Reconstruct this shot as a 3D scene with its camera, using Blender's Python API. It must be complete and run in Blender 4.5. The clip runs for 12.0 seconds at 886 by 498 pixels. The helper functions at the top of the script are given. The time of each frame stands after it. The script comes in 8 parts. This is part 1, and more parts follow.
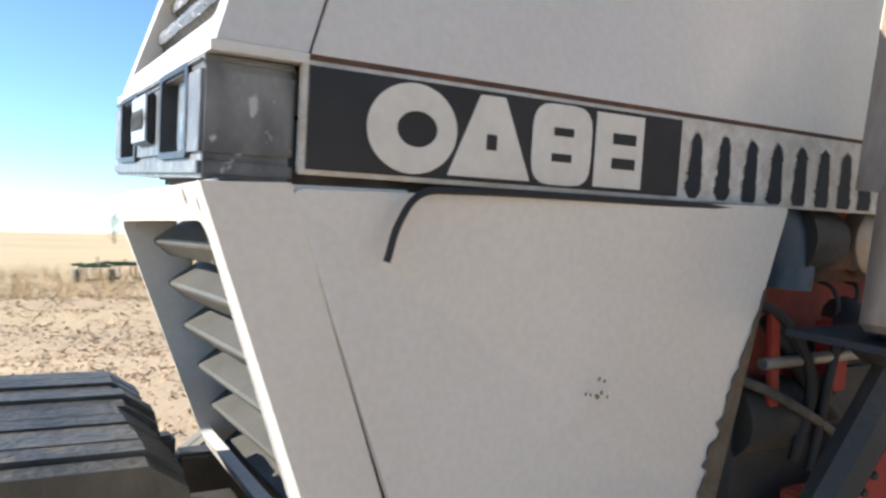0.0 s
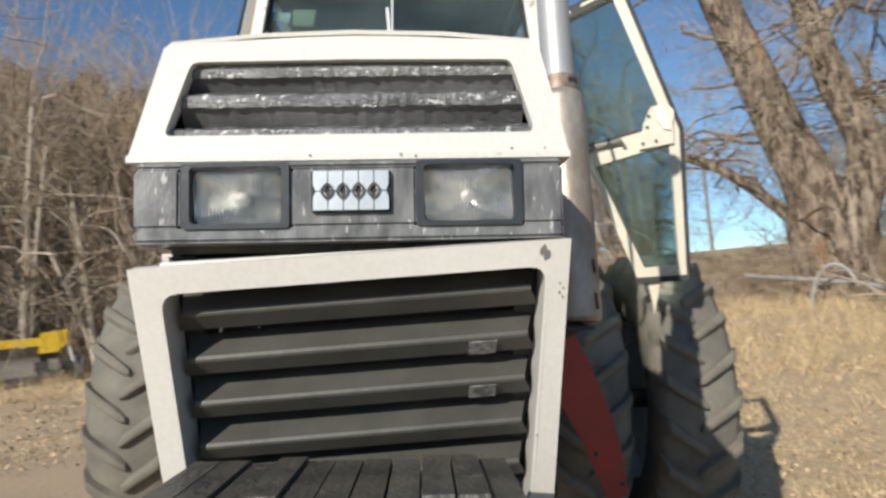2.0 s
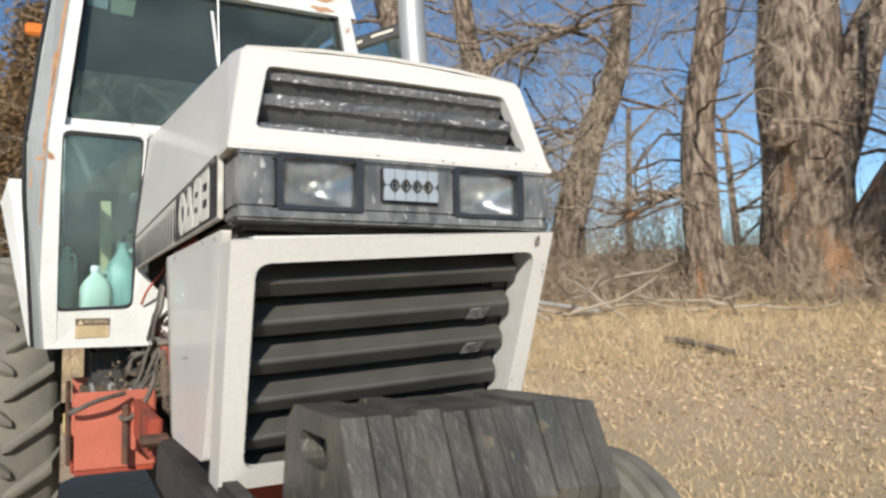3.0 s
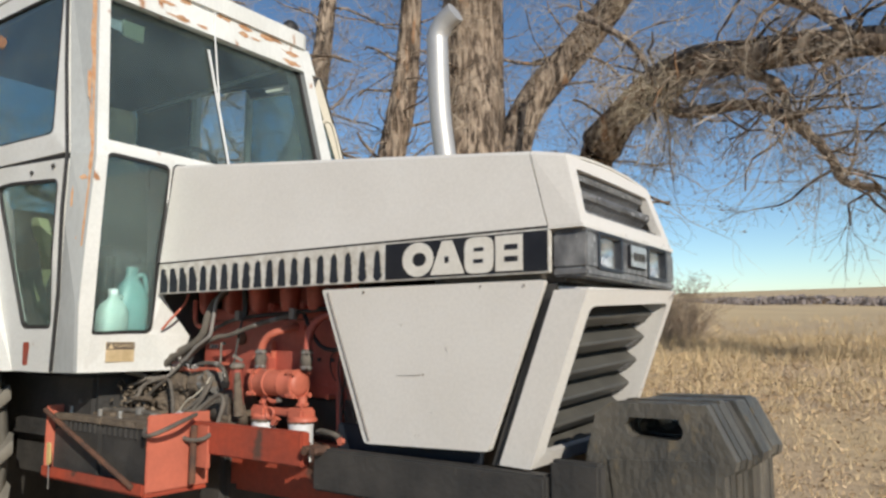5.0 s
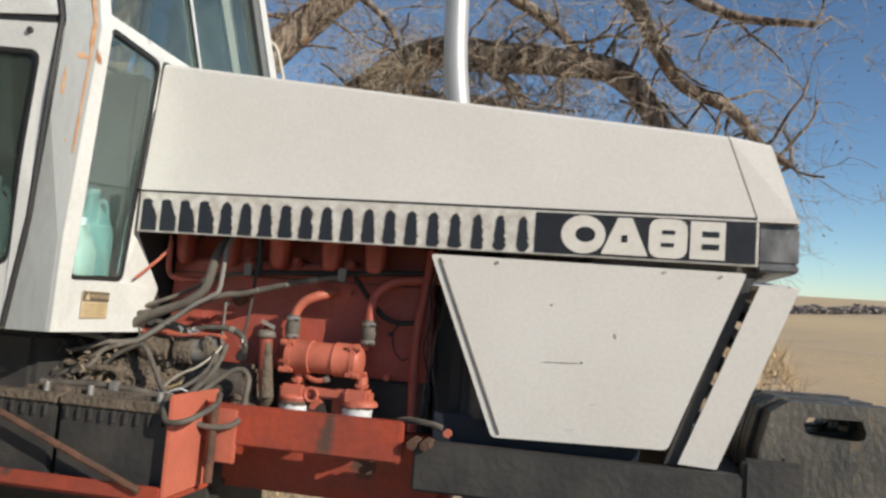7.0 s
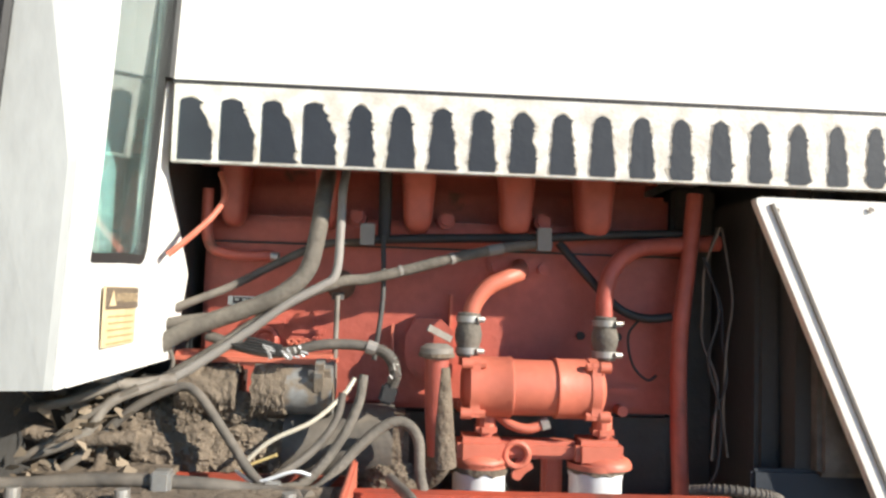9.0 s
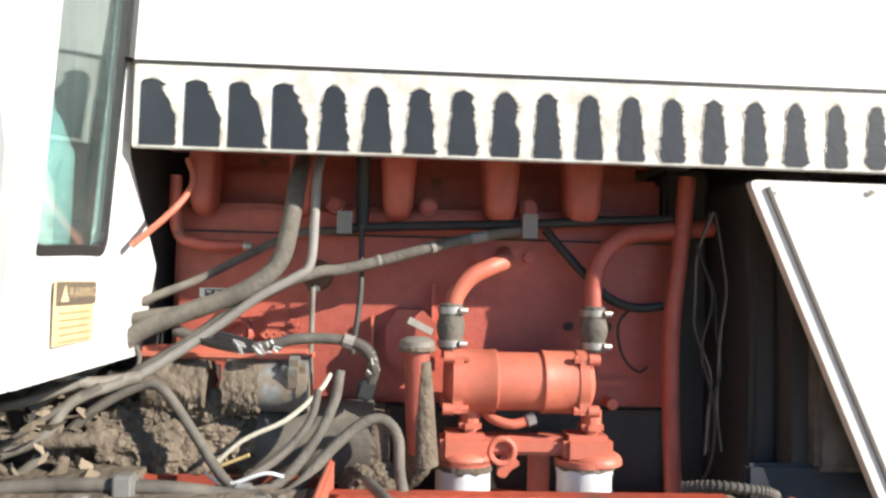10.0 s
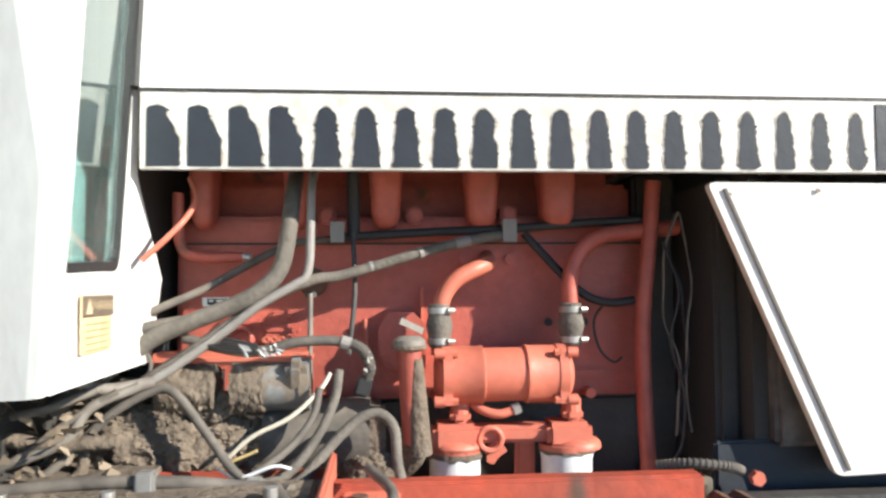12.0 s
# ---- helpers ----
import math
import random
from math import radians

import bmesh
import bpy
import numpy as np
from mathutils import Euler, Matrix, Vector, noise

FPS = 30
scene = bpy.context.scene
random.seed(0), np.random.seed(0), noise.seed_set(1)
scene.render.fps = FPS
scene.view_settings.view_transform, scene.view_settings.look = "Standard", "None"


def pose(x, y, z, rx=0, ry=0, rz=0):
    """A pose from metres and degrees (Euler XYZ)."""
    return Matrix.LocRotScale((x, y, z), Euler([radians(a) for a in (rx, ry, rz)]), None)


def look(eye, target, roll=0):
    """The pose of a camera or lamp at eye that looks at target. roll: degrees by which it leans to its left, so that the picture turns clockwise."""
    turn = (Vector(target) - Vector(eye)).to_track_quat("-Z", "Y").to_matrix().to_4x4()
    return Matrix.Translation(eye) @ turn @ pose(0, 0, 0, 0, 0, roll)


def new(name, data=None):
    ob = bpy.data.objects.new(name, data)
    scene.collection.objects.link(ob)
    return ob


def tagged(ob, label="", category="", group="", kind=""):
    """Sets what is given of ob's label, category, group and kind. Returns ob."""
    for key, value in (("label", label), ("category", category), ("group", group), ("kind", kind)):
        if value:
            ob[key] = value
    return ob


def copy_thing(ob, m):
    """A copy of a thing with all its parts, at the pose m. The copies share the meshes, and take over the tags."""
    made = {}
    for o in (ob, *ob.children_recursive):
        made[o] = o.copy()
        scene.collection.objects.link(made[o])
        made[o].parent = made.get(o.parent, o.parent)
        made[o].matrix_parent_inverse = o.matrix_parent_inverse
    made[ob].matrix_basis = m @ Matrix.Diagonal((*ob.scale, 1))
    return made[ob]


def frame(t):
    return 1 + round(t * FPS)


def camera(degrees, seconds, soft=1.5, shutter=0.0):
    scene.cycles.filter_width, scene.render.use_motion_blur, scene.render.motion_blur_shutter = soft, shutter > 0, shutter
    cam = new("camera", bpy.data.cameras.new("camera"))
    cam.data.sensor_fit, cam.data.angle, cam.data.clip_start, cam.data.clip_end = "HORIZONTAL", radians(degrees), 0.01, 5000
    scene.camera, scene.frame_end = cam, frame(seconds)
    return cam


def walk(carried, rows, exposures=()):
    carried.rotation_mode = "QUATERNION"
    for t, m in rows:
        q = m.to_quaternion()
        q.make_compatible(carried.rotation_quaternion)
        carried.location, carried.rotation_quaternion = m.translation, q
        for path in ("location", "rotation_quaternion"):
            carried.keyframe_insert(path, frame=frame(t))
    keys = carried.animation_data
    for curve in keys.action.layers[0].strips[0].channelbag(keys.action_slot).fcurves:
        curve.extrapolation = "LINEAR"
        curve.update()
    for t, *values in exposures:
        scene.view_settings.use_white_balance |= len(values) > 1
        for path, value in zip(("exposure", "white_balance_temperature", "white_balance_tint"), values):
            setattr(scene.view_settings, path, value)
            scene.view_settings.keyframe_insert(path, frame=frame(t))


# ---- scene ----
TRACTOR_LEAN = -3.85                      # the tractor stands on a cross slope, its left side lower
LEANING = Matrix.Rotation(radians(TRACTOR_LEAN), 4, "X")

cam = camera(61.3, 12.0, soft=2.6, shutter=0.25)
PATH = [
    (0, (0.202, 1.258, 1.699), (-0.814, -0.46, 1.564), 3.4),
    (0.5, (0.537, 1.078, 1.685), (-0.878, -0.334, 1.626), 3.5),
    (1, (0.842, 0.782, 1.722), (-0.924, -0.137, 1.906), 1.5),
    (1.5, (1.21, 0.506, 1.663), (-0.727, 0.051, 1.865), -0.6),
    (2, (1.317, 0.127, 1.602), (-0.678, 0.18, 1.734), -1.1),
    (2.5, (1.462, -0.249, 1.552), (-0.463, 0.281, 1.666), -0.4),
    (3, (1.511, -0.681, 1.523), (-0.265, 0.226, 1.68), -0.9),
    (3.5, (1.447, -1.199, 1.514), (-0.218, -0.107, 1.699), -1.0),
    (3.7, (1.449, -1.416, 1.483), (-0.167, -0.256, 1.689), -1.1),
    (5.5, (0.563, -2.619, 1.517), (-0.5, -0.944, 1.765), 0.9),
    (6, (0.156, -2.771, 1.487), (-0.889, -1.086, 1.748), 1.3),
    (6.5, (-0.202, -2.791, 1.501), (-0.894, -0.929, 1.728), 3.6),
    (8.3, (-1.496, -1.898, 1.48), (-1.549, 0.096, 1.635), 2.4),
    (8.5, (-1.59, -1.806, 1.493), (-1.564, 0.189, 1.628), 2.3),
    (9, (-1.683, -1.674, 1.502), (-1.593, 0.319, 1.633), 2.0),
    (9.5, (-1.674, -1.617, 1.513), (-1.574, 0.378, 1.616), 1.6),
    (10, (-1.654, -1.609, 1.511), (-1.549, 0.386, 1.605), 1.5),
    (10.5, (-1.636, -1.591, 1.511), (-1.506, 0.403, 1.596), 0.7),
    (11, (-1.628, -1.589, 1.51), (-1.49, 0.405, 1.59), -0.4),
    (11.5, (-1.593, -1.587, 1.515), (-1.464, 0.407, 1.596), -0.5),
    (12, (-1.676, -1.716, 1.51), (-1.514, 0.275, 1.612), -0.4),
]
EXPOSURES = [(0.0, 1.25, 6380, 10), (0.6, 1.05, 6430, 9), (1.2, 0.34, 6550, 9), (1.6, 0.0, 6620, 10), (2.0, 0.17, 6540, 9), (2.5, 0.18, 6440, 9), (3.5, 0.22, 6540, 10),
             (5.3, 0.07, 6720, 10), (6.7, 0.07, 6760, 10), (8.3, 1.04, 6760, 9), (9.5, 1.2, 6620, 9), (12.0, 1.3, 6450, 9)]
walk(cam, [(t, LEANING @ look(eye, target, roll)) for t, eye, target, roll in PATH], EXPOSURES)


# ---- light ----
SUN_SIDE, SUN_HIGH = 28.5, 28.0          # degrees to the tractor's right of straight ahead, and above the horizon
to_sun = Vector((math.cos(radians(SUN_HIGH)) * math.cos(radians(SUN_SIDE)),
                 -math.cos(radians(SUN_HIGH)) * math.sin(radians(SUN_SIDE)), math.sin(radians(SUN_HIGH))))
world = bpy.data.worlds.new("sky")
scene.world = world
world.use_nodes = True
wn = world.node_tree.nodes
sky = wn.new("ShaderNodeTexSky")
sky.sky_type, sky.sun_disc = "NISHITA", False
sky.sun_elevation, sky.sun_rotation = radians(SUN_HIGH), math.atan2(to_sun.x, to_sun.y)
sky.altitude, sky.air_density, sky.dust_density, sky.ozone_density = 600, 0.7, 0.06, 2.6
wn["Background"].inputs["Strength"].default_value = 0.11
air = wn.new("ShaderNodeMix")                    # cold winter air: a little less red in the skylight
air.data_type, air.blend_type = "RGBA", "MULTIPLY"
air.inputs["Factor"].default_value, air.inputs["B"].default_value = 1.0, (0.89, 1.01, 1.01, 1)
world.node_tree.links.new(sky.outputs["Color"], air.inputs["A"])
world.node_tree.links.new(air.outputs["Result"], wn["Background"].inputs["Color"])
sun = new("sun", bpy.data.lights.new("sun", "SUN"))
sun.data.energy, sun.data.angle, sun.data.color = 4.4, radians(0.55), (1.0, 0.945, 0.845)
sun.matrix_world = look(to_sun * 60, (0, 0, 0))


# ---- materials ----
def material(name, colour, rough=0.6, metal=0.0, second=None, amount=0.5, scale=6.0, grain=60.0, bump=0.1, spots=None, spot_scale=9.0, spot_edge=0.62,
             spot_rough=0.8, vary=0.0, island=False, stretch=None, transmission=0.0, coat=0.0, ior=1.45):
    """Two-scale noise between two colours, an optional layer of spots with their own colour, and fine relief."""
    m = bpy.data.materials.new(name)
    m.use_nodes = True
    t = m.node_tree
    n, link = t.nodes, t.links.new
    bsdf = n["Principled BSDF"]
    place = n.new("ShaderNodeTexCoord").outputs["Object"]
    if stretch:
        mapping = n.new("ShaderNodeMapping")
        mapping.inputs["Scale"].default_value = stretch
        link(place, mapping.inputs["Vector"])
        place = mapping.outputs["Vector"]

    def cloud(size, detail=5.0, low=0.35, high=0.65):
        tex, ramp = n.new("ShaderNodeTexNoise"), n.new("ShaderNodeMapRange")
        tex.inputs["Scale"].default_value, tex.inputs["Detail"].default_value = size, detail
        link(place, tex.inputs["Vector"])
        link(tex.outputs["Fac"], ramp.inputs["Value"])
        ramp.inputs["From Min"].default_value, ramp.inputs["From Max"].default_value = low, high
        return tex.outputs["Fac"], ramp.outputs["Result"]

    def mixed(fac, a, b):
        mix = n.new("ShaderNodeMix")
        mix.data_type = "RGBA"
        link(fac, mix.inputs["Factor"])
        for value, socket in ((a, mix.inputs["A"]), (b, mix.inputs["B"])):
            if isinstance(value, tuple):
                socket.default_value = (*value, 1)
            else:
                link(value, socket)
        return mix.outputs["Result"]

    def scaled(value, k):
        mul = n.new("ShaderNodeMath")
        mul.operation = "MULTIPLY"
        link(value, mul.inputs[0])
        mul.inputs[1].default_value = k
        return mul.outputs["Value"]

    second = second or tuple(c * 0.75 for c in colour)
    _, large = cloud(scale)
    fine_raw, fine = cloud(grain, 3.0)
    out = mixed(scaled(large, amount), colour, second)
    out = mixed(scaled(fine, 0.25 * amount), out, tuple(c * 0.55 for c in second))
    if vary:
        info = n.new("ShaderNodeNewGeometry").outputs["Random Per Island"] if island else n.new("ShaderNodeObjectInfo").outputs["Random"]
        hsv, span = n.new("ShaderNodeHueSaturation"), n.new("ShaderNodeMapRange")
        link(info, span.inputs["Value"])
        span.inputs["To Min"].default_value, span.inputs["To Max"].default_value = 1 - vary, 1 + vary
        link(span.outputs["Result"], hsv.inputs["Value"])
        link(out, hsv.inputs["Color"])
        out = hsv.outputs["Color"]
    bsdf.inputs["Roughness"].default_value = rough
    if spots:
        _, mask = cloud(spot_scale, 8.0, spot_edge, spot_edge + 0.06)
        out = mixed(mask, out, spots)
        ramp = n.new("ShaderNodeMapRange")
        link(mask, ramp.inputs["Value"])
        ramp.inputs["To Min"].default_value, ramp.inputs["To Max"].default_value = rough, spot_rough
        link(ramp.outputs["Result"], bsdf.inputs["Roughness"])
    link(out, bsdf.inputs["Base Color"])
    bsdf.inputs["Metallic"].default_value = metal
    bsdf.inputs["IOR"].default_value = ior
    bsdf.inputs["Transmission Weight"].default_value = transmission
    bsdf.inputs["Coat Weight"].default_value = coat
    if bump:
        b = n.new("ShaderNodeBump")
        b.inputs["Strength"].default_value, b.inputs["Distance"].default_value = min(1.0, bump * 4), 0.01
        link(fine_raw, b.inputs["Height"])
        link(b.outputs["Normal"], bsdf.inputs["Normal"])
    return m


WHITE = material("white_paint", (0.7, 0.672, 0.63), 0.38, second=(0.63, 0.595, 0.545), amount=0.5, scale=3.0, grain=90, bump=0.012, coat=0.15)
WHITE_CAB = material("cab_white_paint", (0.72, 0.72, 0.69), 0.4, second=(0.6, 0.6, 0.56), amount=0.6, scale=4.0, grain=70, bump=0.02,
                     spots=(0.36, 0.17, 0.08), spot_scale=9, spot_edge=0.7)
WHITE_STRIP = material("weathered_white_paint", (0.7, 0.68, 0.63), 0.5, second=(0.5, 0.46, 0.4), amount=0.9, scale=26, grain=160, bump=0.03)
POST_WHITE = material("rust_streaked_white_paint", (0.72, 0.72, 0.69), 0.42, second=(0.6, 0.6, 0.56), amount=0.6, scale=5.0, grain=70, bump=0.02,
                      spots=(0.34, 0.15, 0.06), spot_scale=10, spot_edge=0.635, stretch=(1, 1, 0.3))
# corner post faces: grey, under half the value of the white front strip
POST_GREY = material("rust_spotted_post_grey", (0.32, 0.335, 0.332), 0.6, second=(0.255, 0.265, 0.262), amount=0.7, scale=6, grain=70, bump=0.02,
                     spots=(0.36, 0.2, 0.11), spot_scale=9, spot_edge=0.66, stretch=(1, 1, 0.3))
FAR_TREES = material("far_tree_grey", (0.28, 0.24, 0.225), 0.95, second=(0.21, 0.18, 0.17), scale=0.1, bump=0.0)
STEEL_BLUE = material("blue_grey_casting", (0.1, 0.14, 0.18), 0.5, bump=0.05)
RED_PLATE = material("dark_red_plate", (0.36, 0.05, 0.035), 0.55, second=(0.26, 0.04, 0.03), amount=0.7, scale=4, bump=0.04)
CREAM = material("cream_paint", (0.62, 0.57, 0.46), 0.45, second=(0.5, 0.44, 0.35), scale=5, bump=0.02, spots=(0.3, 0.22, 0.14), spot_scale=7, spot_edge=0.7)
BLACK = material("black_decal", (0.012, 0.013, 0.017), 0.45, second=(0.03, 0.03, 0.034), scale=14, bump=0.02)
WORN_BLACK = material("worn_black_plastic", (0.075, 0.075, 0.08), 0.38, second=(0.23, 0.23, 0.23), amount=1.0, scale=17, grain=150, bump=0.03,
                      spots=(0.44, 0.44, 0.43), spot_scale=52, spot_edge=0.625, spot_rough=0.28, stretch=(1.0, 1.7, 0.6))
LAMP_RIM = material("black_lamp_rim", (0.022, 0.026, 0.034), 0.4, second=(0.05, 0.054, 0.062), scale=14, bump=0.02)
WORN_STICKER = material("faded_sticker", (0.36, 0.35, 0.34), 0.6, second=(0.12, 0.12, 0.12), amount=1.0, scale=60, bump=0.0)
PEELING_SUNLIT = material("peeling_sunlit_foil_edge", (0.1, 0.1, 0.104), 0.34, 0.3, second=(0.22, 0.22, 0.22), amount=1.0, scale=14, grain=260, bump=0.12,
                   spots=(0.6, 0.6, 0.6), spot_scale=120, spot_edge=0.6, spot_rough=0.3, stretch=(1, 0.45, 1))
MESH = material("grey_grille_mesh", (0.1, 0.1, 0.1), 0.6, second=(0.16, 0.16, 0.155), amount=1.0, scale=60, grain=300, bump=0.2)
PALE_BARK = material("pale_sapling_bark", (0.5, 0.43, 0.35), 0.9, second=(0.36, 0.3, 0.24), scale=3, bump=0.1)
WORN_SLAT = material("worn_black_slat", (0.085, 0.085, 0.088), 0.42, second=(0.2, 0.2, 0.202), amount=1.0, scale=9, grain=160, bump=0.04,
                     spots=(0.26, 0.26, 0.26), spot_scale=30, spot_edge=0.62, spot_rough=0.38, stretch=(1, 0.3, 1.6))
BADGE = material("bright_badge_plastic", (0.66, 0.67, 0.67), 0.32, 0.6, bump=0.01)
SCUFF = material("dark_scuff", (0.17, 0.145, 0.125), 0.7, second=(0.28, 0.245, 0.21), bump=0.02)
GREY_SMUDGE = material("grey_smudge", (0.63, 0.6, 0.555), 0.5, second=(0.68, 0.65, 0.6), scale=40, bump=0.01)
SLOT_DARK = material("slate_slot", (0.015, 0.019, 0.027), 0.62, second=(0.024, 0.029, 0.038), scale=20, bump=0.02)
FLAKE = material("bared_beige_film", (0.3, 0.26, 0.21), 0.7, second=(0.5, 0.46, 0.39), amount=0.9, scale=60, bump=0.02)
DECAL_WHITE = material("off_white_decal", (0.72, 0.69, 0.63), 0.5, second=(0.62, 0.58, 0.51), scale=16, bump=0.01)
SLAT = material("dark_grey_slat", (0.066, 0.063, 0.055), 0.52, second=(0.1, 0.095, 0.082), amount=0.7, scale=9, grain=60, bump=0.03)
DARK = material("dark_recess", (0.048, 0.046, 0.043), 0.8, bump=0.03)
SEAL = material("black_rubber_seal", (0.026, 0.025, 0.025), 0.6, bump=0.02)
DUSTY_LINE = material("dusty_grey_line", (0.24, 0.215, 0.185), 0.6, 0.1, second=(0.14, 0.12, 0.1), amount=0.8, scale=20, bump=0.03)
RED = material("red_engine_paint", (0.47, 0.108, 0.074), 0.5, second=(0.3, 0.072, 0.052), amount=0.9, scale=5, grain=50, bump=0.05,
               spots=(0.16, 0.07, 0.05), spot_scale=8, spot_edge=0.66)
RED_CLEAN = material("orange_red_paint", (0.54, 0.15, 0.095), 0.5, second=(0.43, 0.125, 0.08), amount=0.6, scale=8, grain=50, bump=0.03)
RED_FRAME = material("red_frame_paint", (0.42, 0.07, 0.035), 0.55, second=(0.25, 0.06, 0.04), amount=0.9, scale=5, grain=40, bump=0.06,
                     spots=(0.1, 0.055, 0.04), spot_scale=5, spot_edge=0.6)
IRON = material("black_iron", (0.036, 0.035, 0.034), 0.6, second=(0.075, 0.069, 0.062), amount=0.8, scale=6, grain=45, bump=0.08)
WEIGHT = material("black_cast_weight", (0.055, 0.054, 0.05), 0.45, second=(0.115, 0.104, 0.086), amount=1.0, scale=11, grain=60, bump=0.14, vary=0.24,
                  spots=(0.13, 0.108, 0.076), spot_scale=24, spot_edge=0.64, stretch=(1, 1.2, 0.6))
ALLOY = material("bright_alloy_strip", (0.78, 0.78, 0.76), 0.4, 0.15, bump=0.01)
STEEL = material("dusty_bare_steel", (0.42, 0.41, 0.39), 0.48, 0.65, second=(0.28, 0.26, 0.23), amount=0.8, scale=14, bump=0.03)
CHROME = material("bright_pipe", (0.5, 0.49, 0.475), 0.5, 0.5, second=(0.5, 0.5, 0.5), scale=7, bump=0.02)
MUFFLER = material("rust_stained_aluminised_steel", (0.45, 0.4, 0.35), 0.45, 0.45, second=(0.27, 0.19, 0.135), amount=1.0, scale=7, grain=40, bump=0.04,
                   spots=(0.16, 0.07, 0.04), spot_scale=4, spot_edge=0.66, stretch=(1, 1, 0.5))
SCORCH = material("scorched_clamp_steel", (0.4, 0.33, 0.27), 0.55, 0.4, second=(0.2, 0.13, 0.1), amount=1.0, scale=14, bump=0.05)
RUST_STAIN = material("rust_stain", (0.42, 0.2, 0.09), 0.75, second=(0.52, 0.33, 0.2), amount=0.9, scale=30, grain=120, bump=0.03)
RUST = material("rusty_iron", (0.16, 0.075, 0.045), 0.85, second=(0.07, 0.045, 0.035), amount=0.9, scale=14, grain=70, bump=0.15)
RUBBER = material("dusty_tyre_rubber", (0.13, 0.121, 0.104), 0.85, second=(0.23, 0.208, 0.168), amount=0.8, scale=5, grain=30, bump=0.08)
HOSE = material("dusty_black_hose", (0.068, 0.061, 0.054), 0.75, second=(0.17, 0.146, 0.12), amount=0.8, scale=18, grain=60, bump=0.05)
MUD = material("caked_mud", (0.185, 0.145, 0.107), 0.95, second=(0.11, 0.086, 0.064), amount=0.9, scale=12, grain=60, bump=0.4)
HOSE_DUST = material("dust_coated_hose", (0.155, 0.135, 0.112), 0.85, second=(0.1, 0.088, 0.074), amount=0.9, scale=26, grain=120, bump=0.08)
STARTER_GREY = material("dusty_grey_starter_can", (0.22, 0.22, 0.215), 0.5, second=(0.13, 0.125, 0.115), amount=1.0, scale=18, grain=90, bump=0.04,
                        spots=(0.17, 0.135, 0.1), spot_scale=16, spot_edge=0.52)
GLASS = material("green_tinted_glass", (0.54, 0.69, 0.69), 0.02, second=(0.52, 0.67, 0.67), amount=0.2, bump=0, transmission=1.0)


def dusty(m, colour, low, high, scale):
    """Lays a thin uneven film of dust over a glass material."""
    n, link = m.node_tree.nodes, m.node_tree.links.new
    tex, ramp, film, mix = n.new("ShaderNodeTexNoise"), n.new("ShaderNodeMapRange"), n.new("ShaderNodeBsdfDiffuse"), n.new("ShaderNodeMixShader")
    tex.inputs["Scale"].default_value, tex.inputs["Detail"].default_value = scale, 7.0
    ramp.inputs["From Min"].default_value, ramp.inputs["From Max"].default_value = 0.3, 0.75
    ramp.inputs["To Min"].default_value, ramp.inputs["To Max"].default_value = low, high
    film.inputs["Color"].default_value = (*colour, 1)
    link(n.new("ShaderNodeTexCoord").outputs["Object"], tex.inputs["Vector"])
    link(tex.outputs["Fac"], ramp.inputs["Value"])
    link(ramp.outputs["Result"], mix.inputs["Fac"])
    link(n["Principled BSDF"].outputs["BSDF"], mix.inputs[1])
    link(film.outputs["BSDF"], mix.inputs[2])
    link(mix.outputs["Shader"], n["Material Output"].inputs["Surface"])


SIDE_GLASS = material("dark_tinted_side_glass", (0.48, 0.63, 0.61), 0.02, second=(0.46, 0.61, 0.59), amount=0.2, bump=0, transmission=1.0)
DOOR_GLASS = material("deep_tinted_door_glass", (0.34, 0.47, 0.46), 0.02, second=(0.32, 0.45, 0.44), amount=0.2, bump=0, transmission=1.0)
dusty(DOOR_GLASS, (0.3, 0.38, 0.34), 0.03, 0.1, 3.0)
dusty(GLASS, (0.4, 0.5, 0.48), 0.03, 0.11, 3.0)
dusty(SIDE_GLASS, (0.36, 0.43, 0.39), 0.03, 0.09, 3.0)
LENS = material("clear_lamp_glass", (0.95, 0.96, 0.95), 0.06, bump=0, transmission=1.0)
dusty(LENS, (0.5, 0.5, 0.48), 0.02, 0.14, 14.0)
REFLECTOR = material("lamp_reflector", (0.72, 0.73, 0.74), 0.12, 1.0, bump=0.01)
FILTER_WHITE = material("white_filter_can", (0.78, 0.79, 0.8), 0.35, bump=0.0)
LABEL_YELLOW = material("faded_yellow_label", (0.72, 0.55, 0.24), 0.6, second=(0.5, 0.36, 0.15), amount=0.8, scale=20, bump=0.0)
LABEL_TAN = material("sun_bleached_label", (0.62, 0.48, 0.3), 0.6, second=(0.5, 0.38, 0.22), amount=0.8, scale=20, bump=0.0)
LABEL_HEAD = material("faded_brown_label_head", (0.11, 0.085, 0.065), 0.6, second=(0.18, 0.14, 0.1), amount=0.8, scale=60, bump=0.0)
AMBER = material("amber_lens", (0.75, 0.2, 0.02), 0.3, bump=0.0)
MINT = material("mint_plastic", (0.44, 0.54, 0.5), 0.4, second=(0.38, 0.48, 0.44), scale=8, bump=0.01)
TEAL = material("teal_plastic", (0.16, 0.29, 0.28), 0.4, scale=8, bump=0.01)
VISOR = material("yellowed_sun_visor", (0.5, 0.5, 0.34), 0.6, second=(0.42, 0.42, 0.28), scale=9, bump=0.01)
RED_CAP = material("red_plastic_cap", (0.55, 0.04, 0.03), 0.4, bump=0.0)
INTERIOR = material("cab_lining", (0.045, 0.05, 0.05), 0.8, bump=0.05)
SEAT = material("dark_upholstery", (0.09, 0.1, 0.08), 0.7, bump=0.05)
